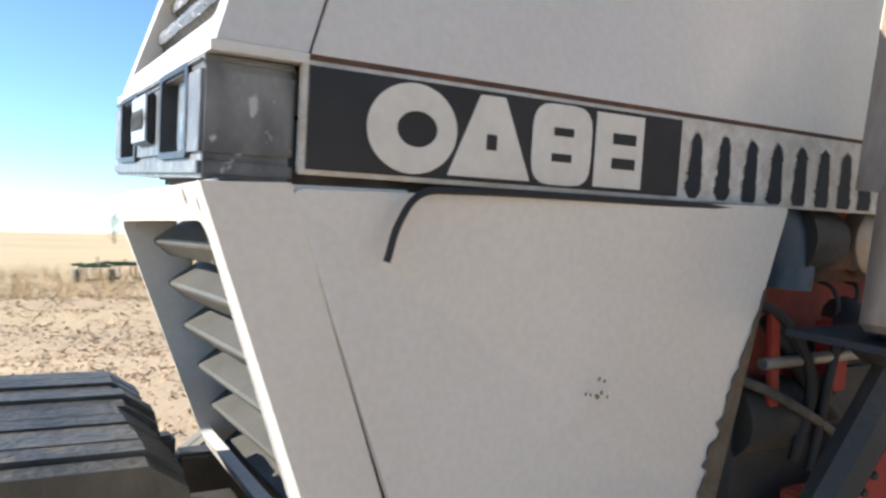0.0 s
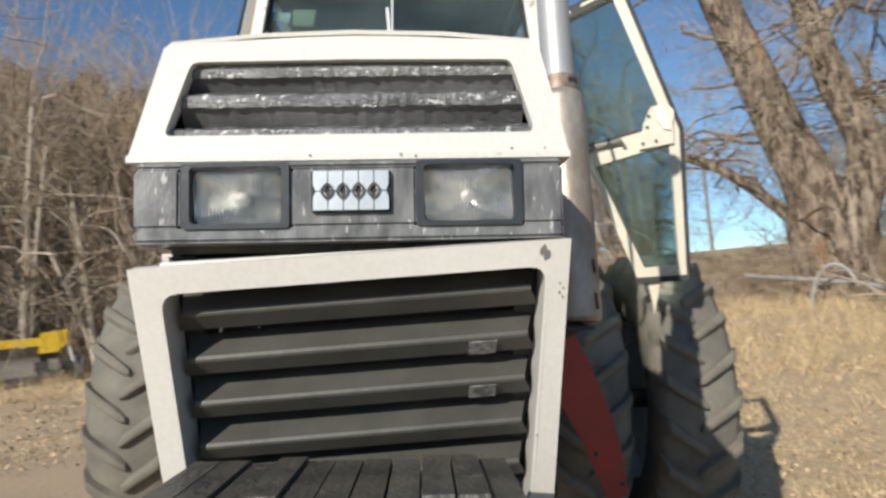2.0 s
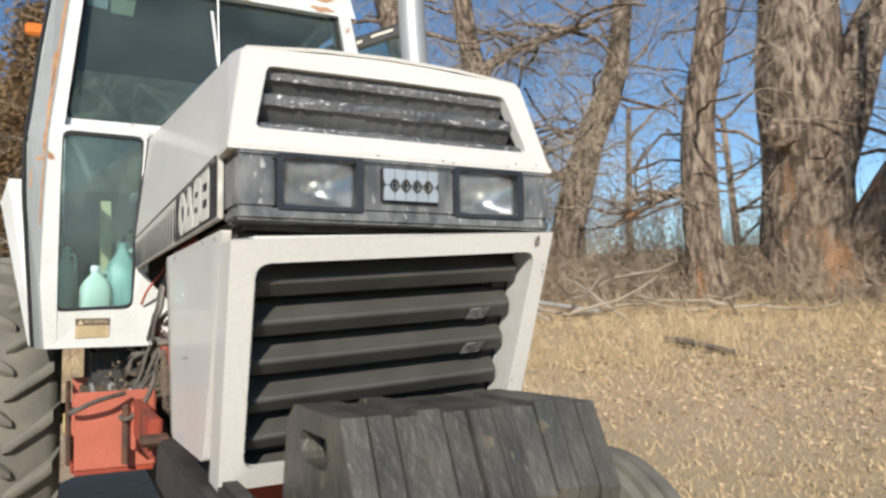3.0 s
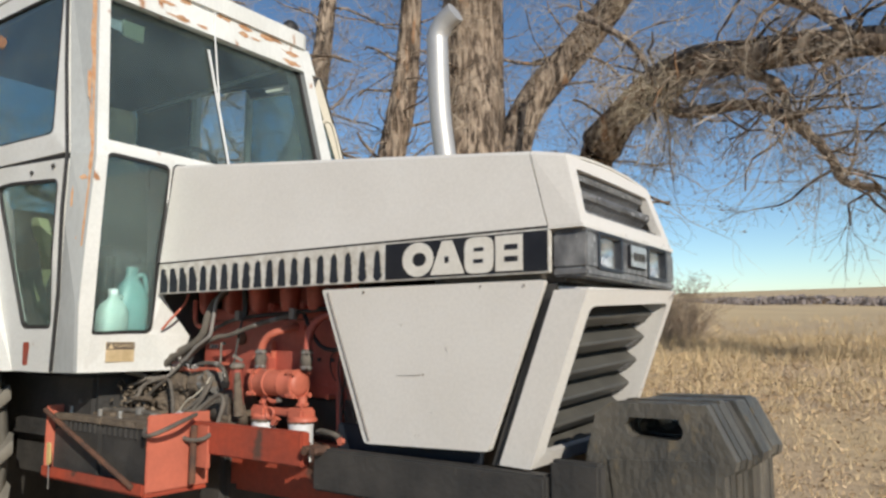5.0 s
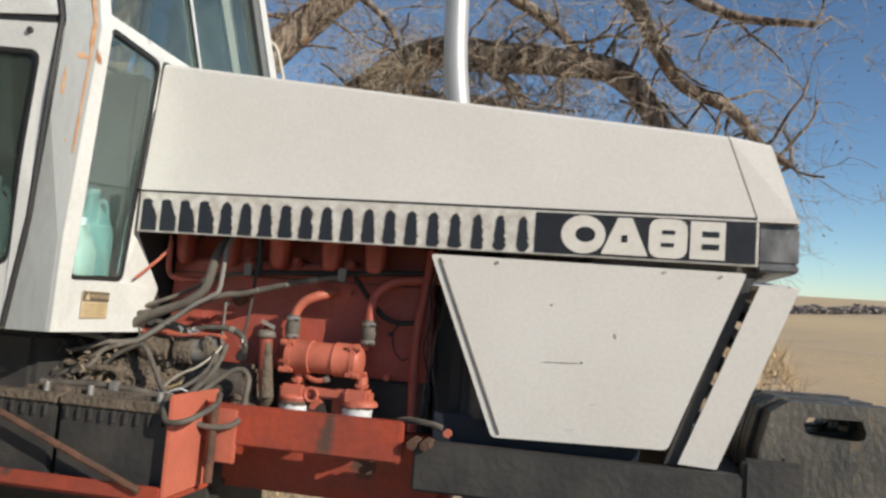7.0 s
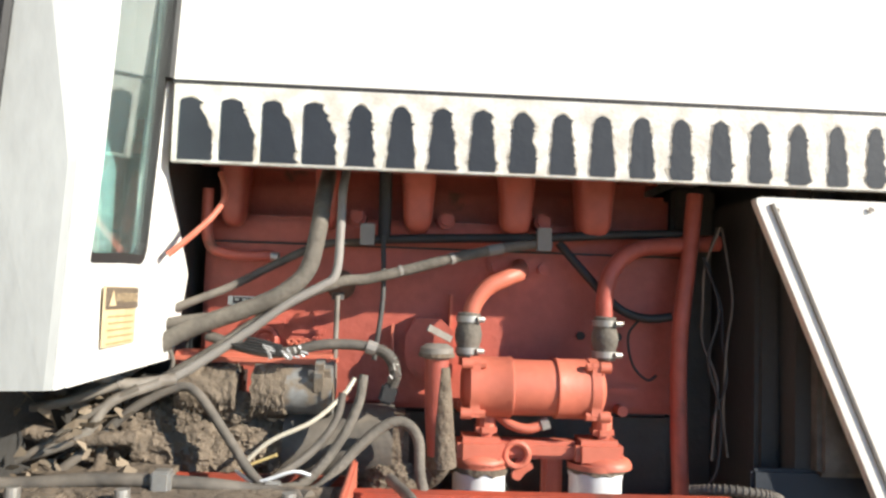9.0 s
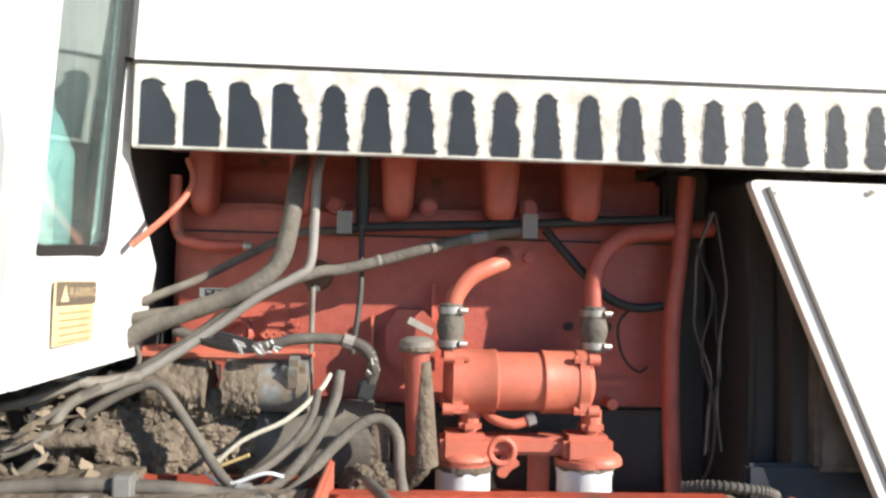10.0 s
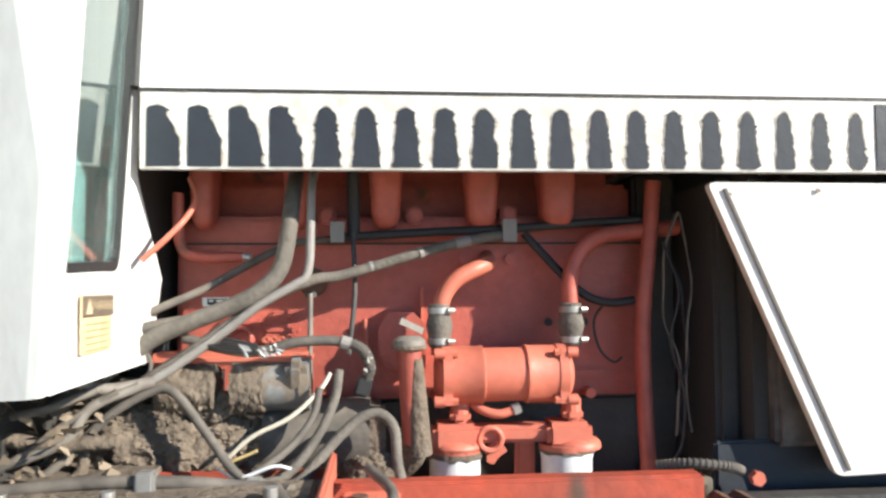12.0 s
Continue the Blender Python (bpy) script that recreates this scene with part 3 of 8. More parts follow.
def bare_tree(base, stems, label, seed, limbs=(), lines=(), group="", bark_mat=None, size=1.0):
    """A leafless tree: stems of (lean x, lean y, height, radius, fork level, foot x, foot y), limbs of (points, radius, level)."""
    rng = random.Random(seed)
    tree = thing("bare_tree", label, "tree", Matrix.Translation(base) @ Matrix.Scale(size, 4), group)
    wood, twigs, leaf = Soup(), Soup(), Soup()
    for lx, ly, height, r, level, *feet in stems:
        foot = Vector((*feet, -0.3)) if feet else Vector((rng.uniform(-1, 1) * r, rng.uniform(-1, 1) * r, -0.3))
        pts = [foot + Vector((lx * f**1.3 + rng.uniform(-.1, .1) * r, ly * f**1.3 + rng.uniform(-.1, .1) * r, height * f)) for f in (0, 0.06, 0.2, 0.4, 0.6, 0.8, 1)]
        if r > 0.25:
            wood.furrowed(bent(pts, 8), r * 1.1, r * 0.55)
        else:
            wood.limb([pts[0], pts[1]], r * 1.4, r * 1.1, 12, rng, 0.08)
            wood.limb(bent(pts[1:], 5), r * 1.1, r * 0.6, 12, rng, 0.09)
        for k in (2, 3, 3, 4, 4, 5, 5, 6, 6):
            a = rng.uniform(0, 6.28)
            way = Vector((math.cos(a), math.sin(a), rng.uniform(0.3, 1.2))).normalized()
            grow(wood, twigs, pts[k], way, height * rng.uniform(0.32, 0.5), r * rng.uniform(0.32, 0.5), level, rng, 0.18, leaf)
    for points, r0, r1, first in lines:
        pts = bent([Vector(p) - Vector(base) for p in points], 6)
        wood.furrowed(pts, r0, r1, 84 if r0 > 1 else 56)
        for k in range(first, len(pts)):
            for _ in range(2):
                a = rng.uniform(0, 6.28)
                way = Vector((math.cos(a), math.sin(a), rng.uniform(-0.1, 0.9)))
                reach = rng.uniform(1.4, 3.8)
                grow(wood, twigs, pts[k], way, reach, 0.02 + 0.075 * rng.random() ** 2, 2, rng, 0.12, leaf)
            spray(twigs, pts[k] + Vector((rng.gauss(0, 0.7), rng.gauss(0, 0.7), rng.gauss(0, 0.5))), rng, 7, 1.1, leaf)
    for points, r, level in limbs:
        pts = bent([Vector(p) - Vector(base) for p in points], 4)
        wood.furrowed(pts, r, r * 0.4, 26)
        for k in range(2, len(pts), 2):
            for _ in range(3 if r > 0.3 else 2):
                way = Vector((rng.uniform(-1, 1), rng.uniform(-1, 1), rng.uniform(-0.8, 0.9)))
                grow(wood, twigs, pts[k], way, rng.uniform(1.0, 2.4), min(0.06, r * 0.24), level, rng, 0.15, leaf)
            for _ in range(3):
                spray(twigs, pts[k] + Vector((rng.gauss(0, 0.7), rng.gauss(0, 0.7), rng.gauss(-0.1, 0.6))), rng, 6, 1.0, leaf, 0.2)
    for name, soup, mat in (("trunk", wood, bark_mat or BARK), ("crown", twigs, TWIG), ("foliage", leaf, DRY_LEAF)):
        if soup.f:
            ob = raw(name, soup.v, soup.f, mat, tree)
            if name == "trunk":
                ob.data.shade_smooth()
            else:
                tagged(ob, kind="stuff")
    return tree


def cedar(seed, height, width):
    """A winter cedar: a trunk and a ragged crown of many small sprays."""
    rng = random.Random(seed)
    tree = thing("cedar_tree", "rust-tinged dark green winter cedar in dry grass", "tree", group="cedars behind the yard")
    wood, leaves = Soup(), Soup()
    wood.limb([Vector((0, 0, -0.3)), Vector((0.05, 0, height * 0.5)), Vector((0, 0.05, height * 0.96))], 0.16, 0.03, 8, rng)
    for _ in range(330):
        f = rng.random() ** 0.75
        a = rng.uniform(0, 2 * math.pi)
        reach = width * (1 - f) ** 0.75 * rng.uniform(0.45, 1.15) + 0.15
        p = Vector((0, 0, 0.25 + f * height * 0.98))
        q = p + Vector((math.cos(a) * reach, math.sin(a) * reach, rng.uniform(-0.1, 0.5)))
        wood.stick(p, q, 0.03, 0.008)
        for _ in range(62):
            s = rng.uniform(0.25, 1.08)
            spread = 0.16 + 0.22 * reach * 0.4
            c = p.lerp(q, s) + Vector((rng.gauss(0, spread), rng.gauss(0, spread), rng.gauss(0, spread)))
            leaves.tri(c, rng.uniform(0.04, 0.11), rng)
    raw("trunk", wood.v, wood.f, BARK, tree)
    tagged(raw("crown", leaves.v, leaves.f, CEDAR, tree), kind="stuff")
    return tree


def build_woods():
    rng = random.Random(11)
    forms = [cedar(s, h, w) for s, h, w in ((1, 9.0, 3.0), (2, 8.4, 3.3), (3, 9.6, 2.9))]
    spots = []
    for k in range(3, 34):
        az = -125 - 1.9 * k
        size = (0.86, 0.95, 0.9, 1.0)[k % 4] * (0.86 + 0.012 * k)
        spots.append((*from_walk(az + rng.uniform(-0.5, 0.5), rng.uniform(30, 35)), size * (1.35 if 5 < k < 13 else 1.15)))
    for az, dist, size in ((-136, 28, 0.92), (-139.5, 26.5, 0.96), (-142.5, 27.5, 1.05), (-146, 26.5, 1.0)):
        spots.append((*from_walk(az, dist), size))
    for k in range(1, 14, 2):
        spots.append((*from_walk(-128 - 4.3 * k + rng.uniform(-1, 1), rng.uniform(38, 44)), rng.uniform(1.2, 1.5)))
    for az, dist, size in ((170, 38, 0.92), (167, 40, 0.75), (164, 42, 0.64), (161.5, 44, 0.5), (160.3, 21, 0.26)):
        spots.append((*from_walk(az, dist), size))
    for k, (x, y, size) in enumerate(spots):
        m = Matrix.Translation(on_ground(x, y)) @ Matrix.Rotation(rng.uniform(0, 6.28), 4, "Z") @ Matrix.Scale(size * rng.uniform(0.94, 1.05), 4)
        if k < 3:
            forms[k].matrix_world = m
        else:
            copy_thing(forms[k % 3], m).matrix_basis = m
    lone = on_ground(-14.0, -119.0)
    bare_tree(lone, [(0.1, 0.2, 4.2, 0.13, 3)], "lone bare tree on the far stubble rise", 71)
    # bare trees between and before the cedars
    rng2 = random.Random(77)
    for k, (az, dist, h) in enumerate(((-116.3, 50, 8), (-116.5, 46, 14), (-119, 44, 15.5), (-122.5, 43, 16.5), (-125.5, 41, 18), (-128, 42, 18), (-131, 40, 16), (-139, 34, 11), (-144.5, 27, 10), (-148, 28, 15), (-150, 27, 16), (-152, 28, 16), (-154, 27, 15), (-156.5, 28, 13), (-158.5, 27, 11),
                                      (-162, 27, 12), (-166, 28, 12), (175, 29, 15), (172, 31, 15), (169, 29, 15), (166.5, 31, 15), (164, 30, 14), (161, 33, 13))):
        x, y = from_walk(az, dist)
        coarse = 2.0 if -132 < az < -112 else 1.5 if az > 0 else 1.0
        h /= coarse
        bare_tree(on_ground(x, y), [(rng2.uniform(-1.2, 1.2), rng2.uniform(-1.2, 1.2), h * 0.6, 0.12 / coarse**0.5, 3 if az > 0 or coarse > 1 and h > 7.5 else 2), (rng2.uniform(-1.5, 1.5), rng2.uniform(-1.5, 1.5), h * 0.52, 0.09, 2)],
                  "slender pale bare tree among the cedars", 40 + k, group="bare trees behind the yard", bark_mat=BARK if coarse == 2.0 else PALE_BARK, size=coarse)


build_woods()


def sight(az, el, dist, eye=(0.6, -2.5, 1.68)):
    a, e = radians(az), radians(el)
    return Vector((eye[0] + dist * math.cos(a), eye[1] + dist * math.sin(a), eye[2] + dist * math.tan(e)))


def ball_rough(centre, r, seed):
    """A knobbly lump."""
    rng = random.Random(seed)
    bm = bmesh.new()
    for v in bmesh.ops.create_icosphere(bm, subdivisions=3, radius=1)["verts"]:
        v.co = Vector(centre) + v.co * r * (1 + 0.35 * noise.noise(v.co * 2.5) + rng.uniform(-0.06, 0.06))
    return bm


def build_cottonwoods():
    west, yard = (1.45, -1.31, 1.57), (1.46, -0.14, 1.57)      # two standpoints on the walk

    def line(eye, dist, *rows):
        return [sight(az, el, dist + (row[0] if row else 0), eye) for az, el, *row in rows]
    big = on_ground(*sight(125.8, 0, 27, west).xy)
    foot = Vector((0, 0, -0.4))
    trunk = [big + foot, *line(west, 27, (125.6, 1), (125.3, 6), (125.1, 13), (124.8, 20), (124.5, 28))]
    fork = line(west, 27, (124.6, 4.0), (122.9, 8.3), (121.0, 14.1), (117.5, 18), (113.5, 22, -1), (109, 27, -2))
    arm = [big + Vector((0.5, 0.3, 0.2)), *line(west, 26.5, (121.6, 1.6), (119.7, 4.8), (116.6, 8.4)), sight(112.3, 11.1, 24), sight(110.1, 13.6, 23), sight(107.9, 15.3, 22), sight(105.0, 16.4, 21), sight(102.2, 16.2, 20.5),
           sight(99.1, 16.1, 20), sight(95.9, 15.9, 19.7), sight(92.6, 15.5, 19.4), sight(90.2, 13.5, 19.2), sight(88.5, 10.3, 19), sight(88.0, 7.2, 18.8), sight(87.0, 3.5, 18.6)]
    tree = bare_tree(big, [], "huge old cottonwood with deeply furrowed bark and several stems", 31,
                     lines=[(trunk, 1.48, 1.05, 13), (fork, 0.7, 0.4, 10), (arm[:5], 0.85, 0.5, 14)],
                     limbs=[(arm[4:], 0.5, 2),
                            ([sight(107.6, 14.4, 22), sight(106.4, 12.9, 21), sight(101.6, 12.9, 20.2), sight(99.0, 11.3, 19.8), sight(96.9, 9.0, 19.5), sight(96.0, 7.0, 19.2), sight(93.9, 6.3, 19)], 0.17, 2),
                            ([sight(102, 15.6, 20.3), sight(101.3, 14.9, 20.2), sight(99.6, 13.9, 20), sight(99.0, 11.8, 19.8), sight(97.6, 12.0, 19.6)], 0.16, 2),
                            ([sight(103, 22.5, 19.4), sight(100.8, 20.6, 19.3), sight(97.2, 18.6, 19.4), sight(94.8, 16.2, 19.5)], 0.22, 2),
                            ([sight(91.6, 21, 19), sight(89.6, 17.3, 18.8), sight(87.6, 14.6, 18.5), sight(84.1, 12.8, 18.2), sight(82, 10.2, 18), sight(80, 9, 18)], 0.2, 2),
                            ([sight(88.2, 8.2, 18.8), sight(87.2, 7.1, 18.6), sight(84.8, 6.0, 18.2), sight(82.8, 3.8, 18)], 0.15, 2),
                            ([sight(113.4, 20.5, 24), sight(110, 18.4, 22), sight(108.2, 15.5, 21.5), sight(107.4, 12.5, 21.3)], 0.12, 2),
                            ([sight(92, 23, 18.6), sight(85, 19.5, 18), sight(79, 18.5, 17.6)], 0.16, 2)])
    # pale tangled water shoots where the long arm leaves the fork
    shoots, rng = Soup(), random.Random(61)
    for _ in range(64):
        spray(shoots, sight(rng.gauss(108.6, 1.5), rng.gauss(14.6, 2.4), rng.uniform(20.5, 22.5)) - big, rng, 7, 0.95, None, 0.45)
    tagged(raw("water_shoot", shoots.v, shoots.f, PALE_TWIG, tree), "tangle of pale thin shoots", kind="stuff")
    burl = ball_rough(sight(126.7, 8.4, 25.2, west) - big, 0.46, 6)
    part("burl", burl, BARK, tree, "knotty burl on the trunk", smooth=True)
    third = on_ground(*sight(134.0, 0, 24.5, yard).xy)
    bare_tree(third, [], "old bare cottonwood with dark furrowed bark", 32, group="cottonwoods beside the yard",
              lines=[([third + foot, *line(yard, 24.5, (134.1, 3), (133.8, 10), (132.5, 15.8), (131.6, 22), (131, 30))], 0.6, 0.28, 12),
                     (line(yard, 24.5, (134.4, 6.0), (135.6, 5.6), (137.3, 5.0), (140.4, 3.4)), 0.2, 0.06, 6)])
    second = on_ground(*sight(144.3, 0, 28, yard).xy)
    leaning = bare_tree(second, [], "leaning old cottonwood with furrowed bark", 33, group="cottonwoods beside the yard",
              lines=[([second + foot, *line(yard, 28, (144.0, 2.3), (141.9, 9.2), (139.9, 13.3), (138.7, 17.2), (137.6, 24))], 0.66, 0.28, 12),
                     (line(yard, 28, (142.4, 8.0), (144.2, 7.6), (145.5, 9.0), (147.0, 10.5)), 0.22, 0.07, 5)])
    first = on_ground(*sight(150.6, 0, 26, yard).xy)
    tangled = bare_tree(first, [], "many-stemmed old cottonwood in tangled brush", 34, group="cottonwoods beside the yard",
              lines=[([first + foot, *line(yard, 26, (150.9, 1.2), (151.3, 5.8), (152.7, 10.2), (155.6, 19), (157.4, 26))], 0.95, 0.42, 14),
                     (line(yard, 26, (149.9, 0.5), (148.7, 2.7), (147.6, 7.5), (149.1, 12.6), (150.3, 18), (150.8, 25)), 0.66, 0.26, 14),
                     (line(yard, 26, (151.2, 0.8), (152.2, 3.0), (156.2, 7.0), (160, 9.0)), 0.24, 0.1, 6),
                     (line(yard, 26, (149.5, 15.6), (148.4, 16.6), (146.8, 17.2), (144.1, 17.9), (141, 18.4)), 0.22, 0.08, 5)])
    # pale drooping shoots from their knotty stems
    for tree, base, spots in ((leaning, second, ((141.5, 11), (140.6, 13.5), (142.4, 8.5))), (tangled, first, ((148.2, 12), (150.0, 16), (152.4, 9.5), (153.6, 14), (148.0, 8.5)))):
        shoots = Soup()
        for az, el in spots:
            for _ in range(10):
                spray(shoots, sight(rng.gauss(az, 0.8), rng.gauss(el, 1.3), rng.uniform(24, 25.2), yard) - base, rng, 5, 1.0, None, 0.6)
        tagged(raw("water_shoot", shoots.v, shoots.f, PALE_TWIG, tree), "drooping pale thin shoots", kind="stuff")
    for az, dist, seed, stems in ((163.5, 46, 35, [(0.4, 0.6, 9, 0.24, 2)]), (147, 40, 36, [(1.0, 0, 9, 0.24, 2)]), (138, 42, 37, [(0.5, 0.4, 9, 0.22, 2)]), (130.5, 40, 38, [(-0.5, 0.3, 8, 0.22, 2)]), (141.5, 48, 39, [(0.5, 0.4, 9, 0.22, 2)])):
        bare_tree(on_ground(*from_walk(az, dist)), stems, "slim grey bare tree beyond the cottonwoods", seed, group="bare trees beyond the cottonwoods")


build_cottonwoods()


def build_undergrowth():
    rng = random.Random(5)
    brush, grass, litter = Soup(), Soup(), Soup()
    def shoot(p, height, r):
        """A thin upright sapling with a few side twigs."""
        q = p + Vector((rng.gauss(0, 0.16), rng.gauss(0, 0.16), 1)) * height
        mid = p.lerp(q, 0.5) + Vector((rng.gauss(0, 0.06), rng.gauss(0, 0.06), 0)) * height
        brush.stick(p, mid, r, r * 0.7)
        brush.stick(mid, q, r * 0.7, r * 0.3)
        for _ in range(9):
            f = rng.uniform(0.2, 1)
            s = p.lerp(mid, f * 2) if f < 0.5 else mid.lerp(q, f * 2 - 1)
            e = s + Vector((rng.uniform(-1, 1), rng.uniform(-1, 1), rng.uniform(0.1, 1.4))) * height * rng.uniform(0.12, 0.26)
            brush.stick(s, e, r * 0.5, r * 0.25)
            if height > 4.5:
                for _ in range(3):
                    m = s.lerp(e, rng.uniform(0.3, 1))
                    brush.stick(m, m + Vector((rng.uniform(-1, 1), rng.uniform(-1, 1), rng.uniform(-0.2, 1.2))) * rng.uniform(0.4, 1.0), 0.008, 0.004)

    # tangled brush round the feet of the trees
    for _ in range(1500):
        az = rng.uniform(108, 163)
        x, y = from_walk(az, rng.gauss(27.5, 2.0))
        p = on_ground(x, y)
        for _ in range(5):
            w = Vector((rng.uniform(-1, 1), rng.uniform(-1, 1), rng.uniform(0.3, 1.9))) * (0.4 if 152 < az < 161 else 1.0)
            q = p + w * rng.uniform(0.5, 1.2)
            brush.stick(p, q, 0.014, 0.006)
            for _ in range(3):
                brush.stick(q, q + Vector((rng.uniform(-1, 1), rng.uniform(-1, 1), rng.uniform(-0.5, 0.8))) * 0.6, 0.007, 0.004)
    for _ in range(1500):
        az = rng.uniform(112, 164)
        if 151.5 < az < 160.5:
            continue
        shoot(on_ground(*from_walk(az, rng.uniform(28, 44))), rng.uniform(1.4, 3.6) * (1 + 0.5 * smooth(125, 150, az)), 0.014)
    for _ in range(900):
        shoot(on_ground(*from_walk(rng.uniform(-168, -134), rng.uniform(27, 30))), rng.uniform(1.0, 3.5), 0.014)
    for _ in range(950):
        az = rng.uniform(-167, -140)
        shoot(on_ground(*from_walk(az, rng.uniform(27, 34))), rng.uniform(3.0, 9.0) + 3.5 * smooth(-140, -153, az), 0.026)
    for _ in range(500):
        shoot(on_ground(*from_walk(rng.uniform(-136, -117), rng.uniform(38, 52))), rng.uniform(2.0, 7.0), 0.02)

    # dark bushes behind the implements
    for az, half, height in ((-108.6, 0.7, 1.3), (-110.6, 0.9, 2.3)):
        for _ in range(70):
            x, y = from_walk(rng.gauss(az, half * 0.6), rng.uniform(60, 63))
            shoot(on_ground(x, y), height * rng.uniform(0.5, 1.0), 0.05)

    def tuft(x, y, blades, height):
        p = on_ground(x, y)
        for _ in range(blades):
            a = p + Vector((rng.gauss(0, 0.09), rng.gauss(0, 0.09), -0.02))
            b = a + Vector((rng.gauss(0, 0.35), rng.gauss(0, 0.35), rng.uniform(0.4, 1.0))) * height
            k = len(grass.v)
            s = Vector((rng.uniform(-1, 1), rng.uniform(-1, 1), 0)).normalized() * 0.008
            grass.v += [tuple(a - s), tuple(a + s), tuple(b)]
            grass.f.append((k, k + 1, k + 2))

    for _ in range(5200):
        d = 9 + 17 * rng.random() ** 0.6 if rng.random() < 0.85 else rng.uniform(26, 45)
        tuft(*from_walk(rng.uniform(80, 166), d), 9, rng.uniform(0.2, 0.85) * smooth(6, 15, d) * rng.uniform(0.35, 1.1))
    for _ in range(3600):
        tuft(*from_walk(rng.uniform(84, 160), rng.uniform(5.5, 14)), 5, rng.uniform(0.05, 0.16))
    for _ in range(1700):
        tuft(*from_walk(rng.uniform(-182, -80), rng.uniform(17, 30)), 9, rng.uniform(0.3, 0.8))
    for _ in range(150000):
        side = rng.random()
        az, d = (rng.uniform(80, 168), 4.5 + 19 * rng.random() ** 0.8) if side < 0.6 else (rng.uniform(-125, -72), rng.uniform(3.5, 24)) if side < 0.85 else (rng.uniform(-182, -125), rng.uniform(8, 22))
        x, y = from_walk(az, d)
        drift = noise.noise((x * 0.45, y * 0.45, 3.0)) + 0.5 * noise.noise((x * 1.7, y * 1.7, 9.0))
        if math.hypot(x + 1.5, y) > 3.2 and drift > rng.uniform(-0.55, 0.3):
            litter.tri(on_ground(x, y, 0.01), rng.uniform(0.014, 0.034 + 0.03 * smooth(5, 14, d)), rng)
    tagged(raw("brush", brush.v, brush.f, BRUSH), "tangled grey bare brush at the feet of trees", "brush", kind="stuff")
    tagged(raw("dry_grass", grass.v, grass.f, STRAW), "tall pale dry winter grass tufts", "grass", kind="stuff")
    tagged(raw("leaf_litter", litter.v, litter.f, LITTER), "scattered pale dry leaves and stubble on earth", "leaf litter", kind="stuff")
    # a low far line of trees along the fields
    far = Soup()
    for _ in range(15000):
        az = rng.uniform(40, 118)
        d = rng.uniform(255, 290)
        x, y = from_walk(az, d)
        top = 1.0 + 1.7 * (0.5 + 0.5 * noise.noise((az * 0.7, 0, 0)))
        far.tri((x, y, ground_height(x, y) + rng.uniform(0, top)), 1.2, rng)
    tagged(raw("far_treeline", far.v, far.f, FAR_TREES), "low dark line of far bare trees across the field", "treeline", kind="stuff")


build_undergrowth()


# ---- the tractor ----
tractor = thing("tractor", "old white and red farm tractor with a cab, one door open", "tractor", LEANING)


def hood_section(x, low, top, half_low=0.386, half_top=0.345, crown=0.02):
    """Half outline of the hood from the lower edge to the middle of its crowned top, at one x or leaning from x[0] at low to x[1] at top."""
    x0, x1 = x if isinstance(x, tuple) else (x, x)
    rows = [(half_low, low), (half_top, top - 0.012), (half_top - 0.012, top), (half_top * 0.5, top + crown * 0.75), (0.0, top + crown)]
    return [(x0 + (x1 - x0) * min(1, (z - low) / (top - low)), y, z) for y, z in rows]


def shell(name, sections, mat, parent, thick, label=""):
    """A mirrored skin over half sections, given thickness."""
    bm = bmesh.new()
    rows = [[bm.verts.new(p) for p in sec] + [bm.verts.new((p[0], -p[1], p[2])) for p in sec[-2::-1]] for sec in sections]
    for a, b in zip(rows, rows[1:]):
        for i in range(len(a) - 1):
            bm.faces.new((a[i], a[i + 1], b[i + 1], b[i]))
    ob = part(name, bm, mat, parent, label)
    mod = ob.modifiers.new("thickness", "SOLIDIFY")
    mod.thickness, mod.offset = thick, 0
    return ob


